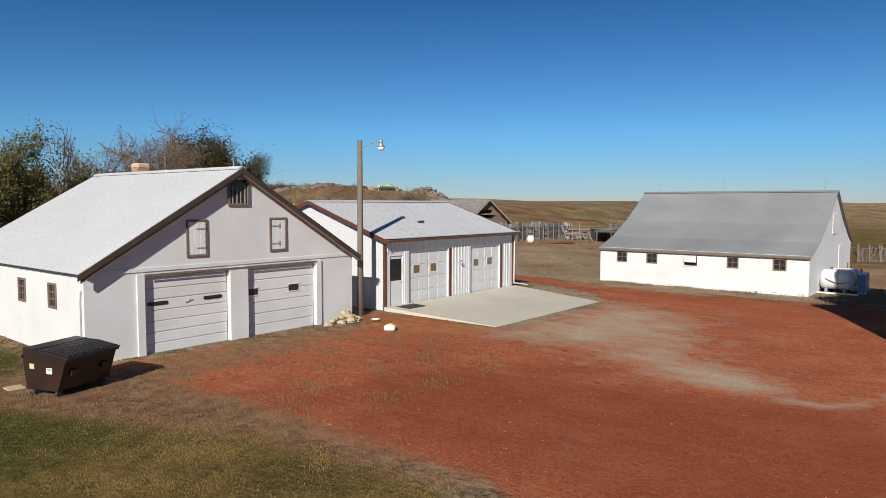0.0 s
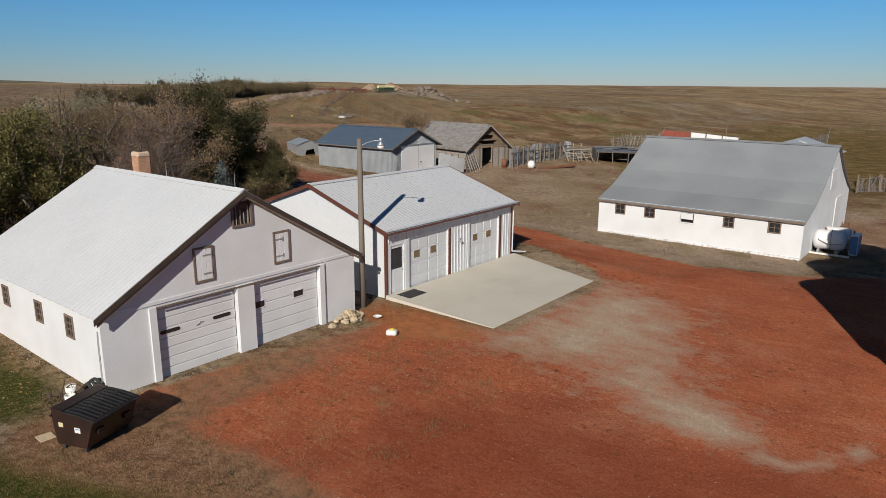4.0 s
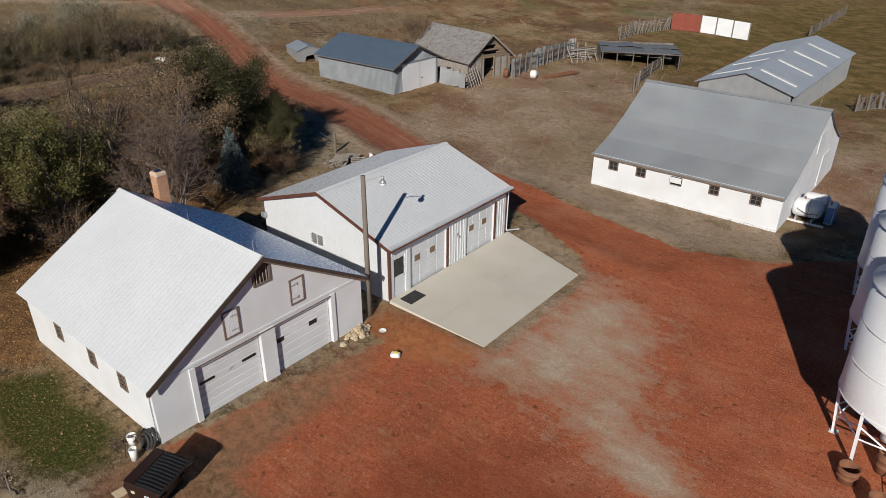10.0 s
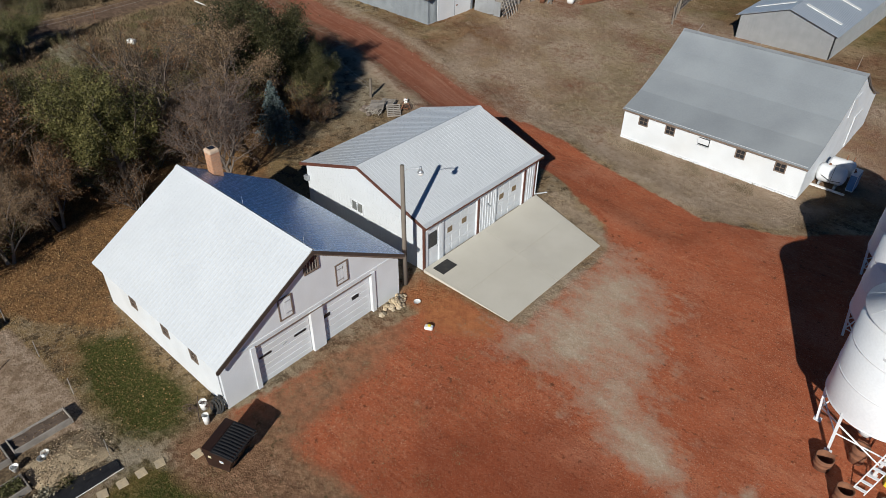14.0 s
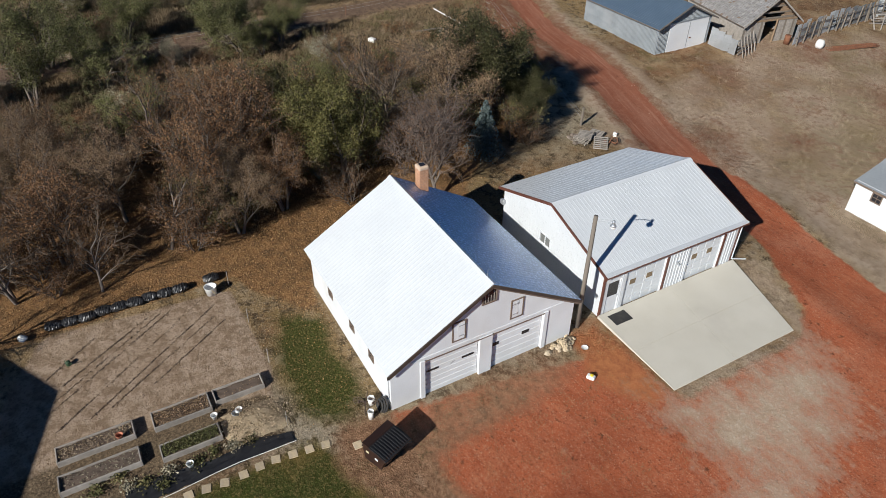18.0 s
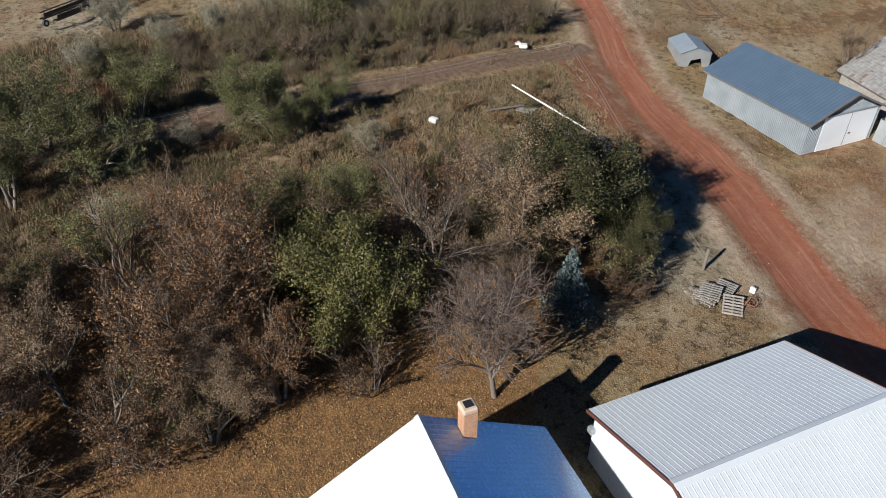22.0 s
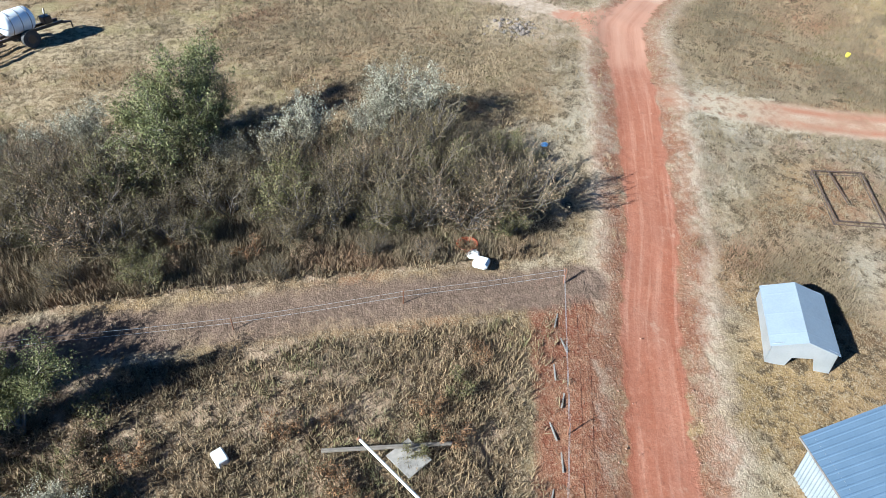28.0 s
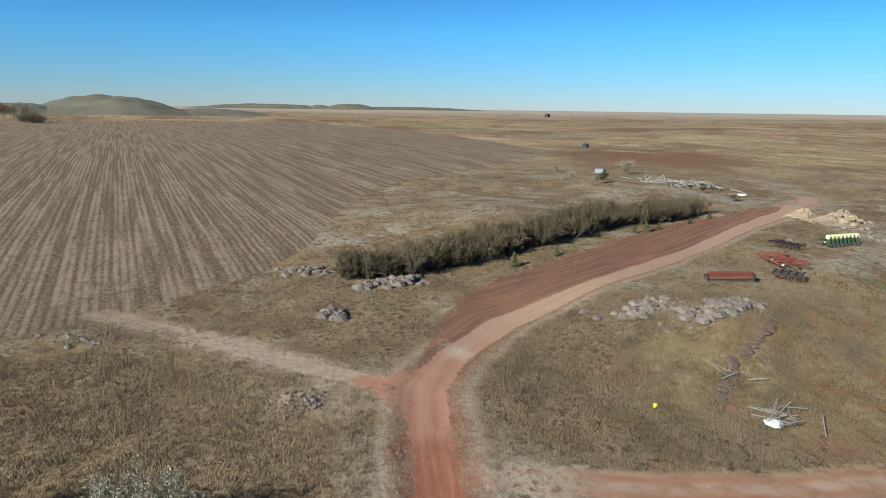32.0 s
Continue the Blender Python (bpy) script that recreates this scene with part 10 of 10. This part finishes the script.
for i in range(9):
    a = Vector((rg.gauss(0, 0.5), rg.gauss(0, 0.6), 0.1))
    part("limb", Geo().tube(a, a + Vector((rg.gauss(0, 0.9), rg.gauss(0, 0.9), rg.uniform(0.1, 0.9))), 0.05, 0.02, 5), "old_wood", db)
solo("yellow_bucket", Geo().lathe([(0.13, 0), (0.16, 0.28), (0.15, 0.28), (0.12, 0.04)], 14), "yellow_paint", -84.3, 68.1, gz(-84.3, 68.1), 0, "yellow bucket dropped in the grass", "bucket")
for x, y, s, lab in ((-309, 201.5, 0.55, "dark hay bale stack far on the plain"), (-1180, 660, 2.0, "dark farm tank far on the plain")):
    solo("hay_stack", Geo().box(-2.2 * s, -1.6 * s, 0, 2.2 * s, 1.6 * s, 3.4 * s, 0.3 * s), "rubber", x, y, gz(x, y) - 0.2, 20, lab, "hay stack")
# bank of eroded red earth on the slope; dark clods stand for its shadow
GULLY = [(-90.4, 85.2), (-89.0, 82.0), (-87.8, 79.2), (-86.4, 77.0), (-85.6, 75.2), (-84.1, 73.7), (-81.4, 73.3)]
rg = random.Random(71)
for (ax, ay), (bx, by) in zip(GULLY, GULLY[1:]):
    n = int(math.hypot(bx - ax, by - ay) / 0.42) + 1
    for i in range(n):
        x, y = ax + (bx - ax) * i / n + rg.gauss(0, 0.22), ay + (by - ay) * i / n + rg.gauss(0, 0.22)
        solo("clod", Geo().rock(0, 0, 0.05, rg.uniform(0.28, 0.6), rg, 0.45), "red_earth" if rg.random() < 0.25 else "soil", x, y, gz(x, y) - 0.08, rg.uniform(0, 360), "earth clod along the washed-out bank, mostly darkened for its shadow", "clod", "washed-out bank")
# fallen leaves round the garden and under the trees
def leaf_litter(name, n, area, keep, size, material, label, seed):
    rs = np.random.RandomState(seed)
    x, y = rs.uniform(area[0], area[2], n), rs.uniform(area[1], area[3], n)
    ok = rs.random(n) < keep(x, y)
    x, y = x[ok], y[ok]
    m = len(x)
    a = rs.random(m) * 6.283
    s = size * rs.uniform(0.6, 1.4, m)
    z = ground_z(x, y) + 0.015 + 0.03 * rs.random(m)
    ca, sa, tilt = np.cos(a) * s, np.sin(a) * s, rs.normal(scale=0.35, size=(2, m)) * s
    V = np.stack([np.stack([x + ca, y + sa, z + tilt[0]], 1), np.stack([x - 0.6 * sa, y + 0.6 * ca, z + tilt[1]], 1), np.stack([x - ca, y - sa, z - tilt[0]], 1), np.stack([x + 0.6 * sa, y - 0.6 * ca, z - tilt[1]], 1)], 1).reshape(-1, 3)
    return tagged(new(name, quick_mesh(name, V, np.arange(4 * m).reshape(m, 4), material, 4)), label, "leaves", kind="stuff")


leaf_litter("fallen_leaves", 190000, (-52, -14, -19, 34), lambda x, y: np.maximum(inside(x, y, LITTER, 2.5) * (0.35 + 0.65 * patchy(x, y, 0.5, 0.3, 0.7, 1.0)), 0.16 * inside(x, y, [(-32, 4), (-32, 8), (-20, 7.6), (-20, 4.6)], 1.0)) * (1 - inside(x, y, GARDEN, 0.4)), 0.034, "leaf_fallen", "rust-brown fallen leaves under the trees", 9)
leaf_litter("garden_litter", 16000, (-32, -9, -16, 7), lambda x, y: 0.3 * inside(x, y, GARDEN, 0.6) + 0.6 * inside(x, y, [(-23, -8), (-23, 3.6), (-19.2, 3.6), (-19.2, -8)], 0.4), 0.03, "leaf_tan", "dry leaves strewn over the garden", 10)
# furrows: thin lines of dead stems across the plot
FURROWS = [((-28.2, -5.5), (-30.1, -3.1)), ((-27.5, -4.8), (-30.4, -0.5)), ((-26.6, -5.3), (-30.4, 0.1)), ((-25.9, -5.7), (-30.5, 0.8)), ((-24.8, -5.3), (-30.6, 2.4)), ((-24.9, -3.9), (-30.0, 3.1)), ((-25.1, -3.0), (-29.2, 3.0)), ((-25.6, -1.1), (-28.4, 3.0))]
_rs = np.random.RandomState(31)
_pts = []
for (ax, ay), (bx, by) in FURROWS:
    n = int(95 * math.hypot(bx - ax, by - ay))
    u = _rs.random(n)
    _pts.append(np.stack([ax + (bx - ax) * u + 0.025 * _rs.normal(size=n), ay + (by - ay) * u + 0.025 * _rs.normal(size=n), np.full(n, 0.0)], 1)[_rs.random(n) < 0.35 + 0.65 * patchy(ax + (bx - ax) * u, ay + (by - ay) * u, 1.5, 0.3, 0.6, 1.0)])
_pts = np.concatenate(_pts)
_pts[:, 2] = ground_z(_pts[:, 0], _pts[:, 1]) + 0.03 * _rs.random(len(_pts))
tagged(new("furrow_stems", leaves_mesh("furrow_stems", _pts, 0.032, "soil", _rs)), "dark dead stems in thin rows across the garden", "dead plants", kind="stuff")
# pebbles on the driven ground, and small weeds in the dirt
def pebbles(name, n, area, r0, r1, keep, label, seed, material):
    rs = np.random.RandomState(seed)
    x, y = rs.uniform(area[0], area[2], n), rs.uniform(area[1], area[3], n)
    ok = rs.random(n) < keep(x, y)
    x, y = x[ok], y[ok]
    m = len(x)
    r = r0 + (r1 - r0) * rs.random(m) ** 3
    base = np.array([(1, 0, 0), (0, 1, 0), (-1, 0, 0), (0, -1, 0), (0, 0, 0.8), (0, 0, -0.5)], float)
    V = base[None] * r[:, None, None] * rs.uniform(0.6, 1.3, (m, 6, 1))
    a = rs.random(m) * 6.283
    V = np.stack([V[..., 0] * np.cos(a)[:, None] - V[..., 1] * np.sin(a)[:, None] + x[:, None], V[..., 0] * np.sin(a)[:, None] + V[..., 1] * np.cos(a)[:, None] + y[:, None], V[..., 2] + ground_z(x, y)[:, None] + r[:, None] * 0.2], 2)
    tri = np.array([(0, 1, 4), (1, 2, 4), (2, 3, 4), (3, 0, 4), (1, 0, 5), (2, 1, 5), (3, 2, 5), (0, 3, 5)])
    F = (np.arange(m)[:, None, None] * 6 + tri[None]).reshape(-1, 3)
    return tagged(new(name, quick_mesh(name, V.reshape(-1, 3), F, material, 3)), label, "pebbles", kind="stuff")


pebbles("yard_pebbles", 7000, (-19, 4, 6, 40), 0.008, 0.03, lambda x, y: 0.35 * inside(x, y, YARD, 0.8) + 0.9 * inside(x, y, GRAVEL, 1.5), "small pale and red pebbles on the scoria", 5, "pebble")
pebbles("road_pebbles", 16000, (-110, 34, -26, 70), 0.015, 0.07, lambda x, y: np.exp(-((seg_dist(x, y, ROAD) - 2.0) / 0.7) ** 2), "pebbles along the road edge", 6, "pebble")
M["weed_green"] = mat("weed_green", (0.16, 0.15, 0.07), (0.1, 0.1, 0.045), 0.9, scale=0.4, fine=8, rnd=0.4)
blades("dirt_weeds", 2400, 14, (-19, 5.6, -10, 20.2), 0.04, 0.13, "weed_green", "small weeds in the dirt before the garage", 7, 0.012, lambda x, y: 0.1 + 0.9 * patchy(x, y, 1.4, 0.55, 0.78, 2.5) * (1 - inside(x, y, [(-19.2, 20.15), (-13.5, 20.1), (-13.5, 28), (-19, 30)], 0.2)), 0.16)
blades("barn_foot_weeds", 900, 14, (-21, 40.4, -7, 41.9), 0.06, 0.22, "dead_grass", "dry weeds along the barn wall", 8, 0.014, lambda x, y: patchy(x, y, 0.9, 0.4, 0.7, 1.5), 0.18)
# a kind that found no place is not kept
for kind in KINDS.values():
    for src in kind:
        if src.name not in _used:
            for ch in list(src.children):
                bpy.data.objects.remove(ch)
            bpy.data.objects.remove(src)
# the farmhouse beside the garden: plain walls and a hipped roof
hs = thing("farmhouse", -21.3, -24.2, gz(-21, -24), label="plain white farmhouse beside the garden", category="house")
part("wall", Geo().box(-4.8, -5.6, -0.5, 4.8, 5.6, 6.7), "white_paint", hs)
part("roof", Geo().prism([(-5.3, 6.6), (5.3, 6.6), (0.0, 8.0)], -6.0, 6.0, "y"), "barn_roof", hs, fix=True)
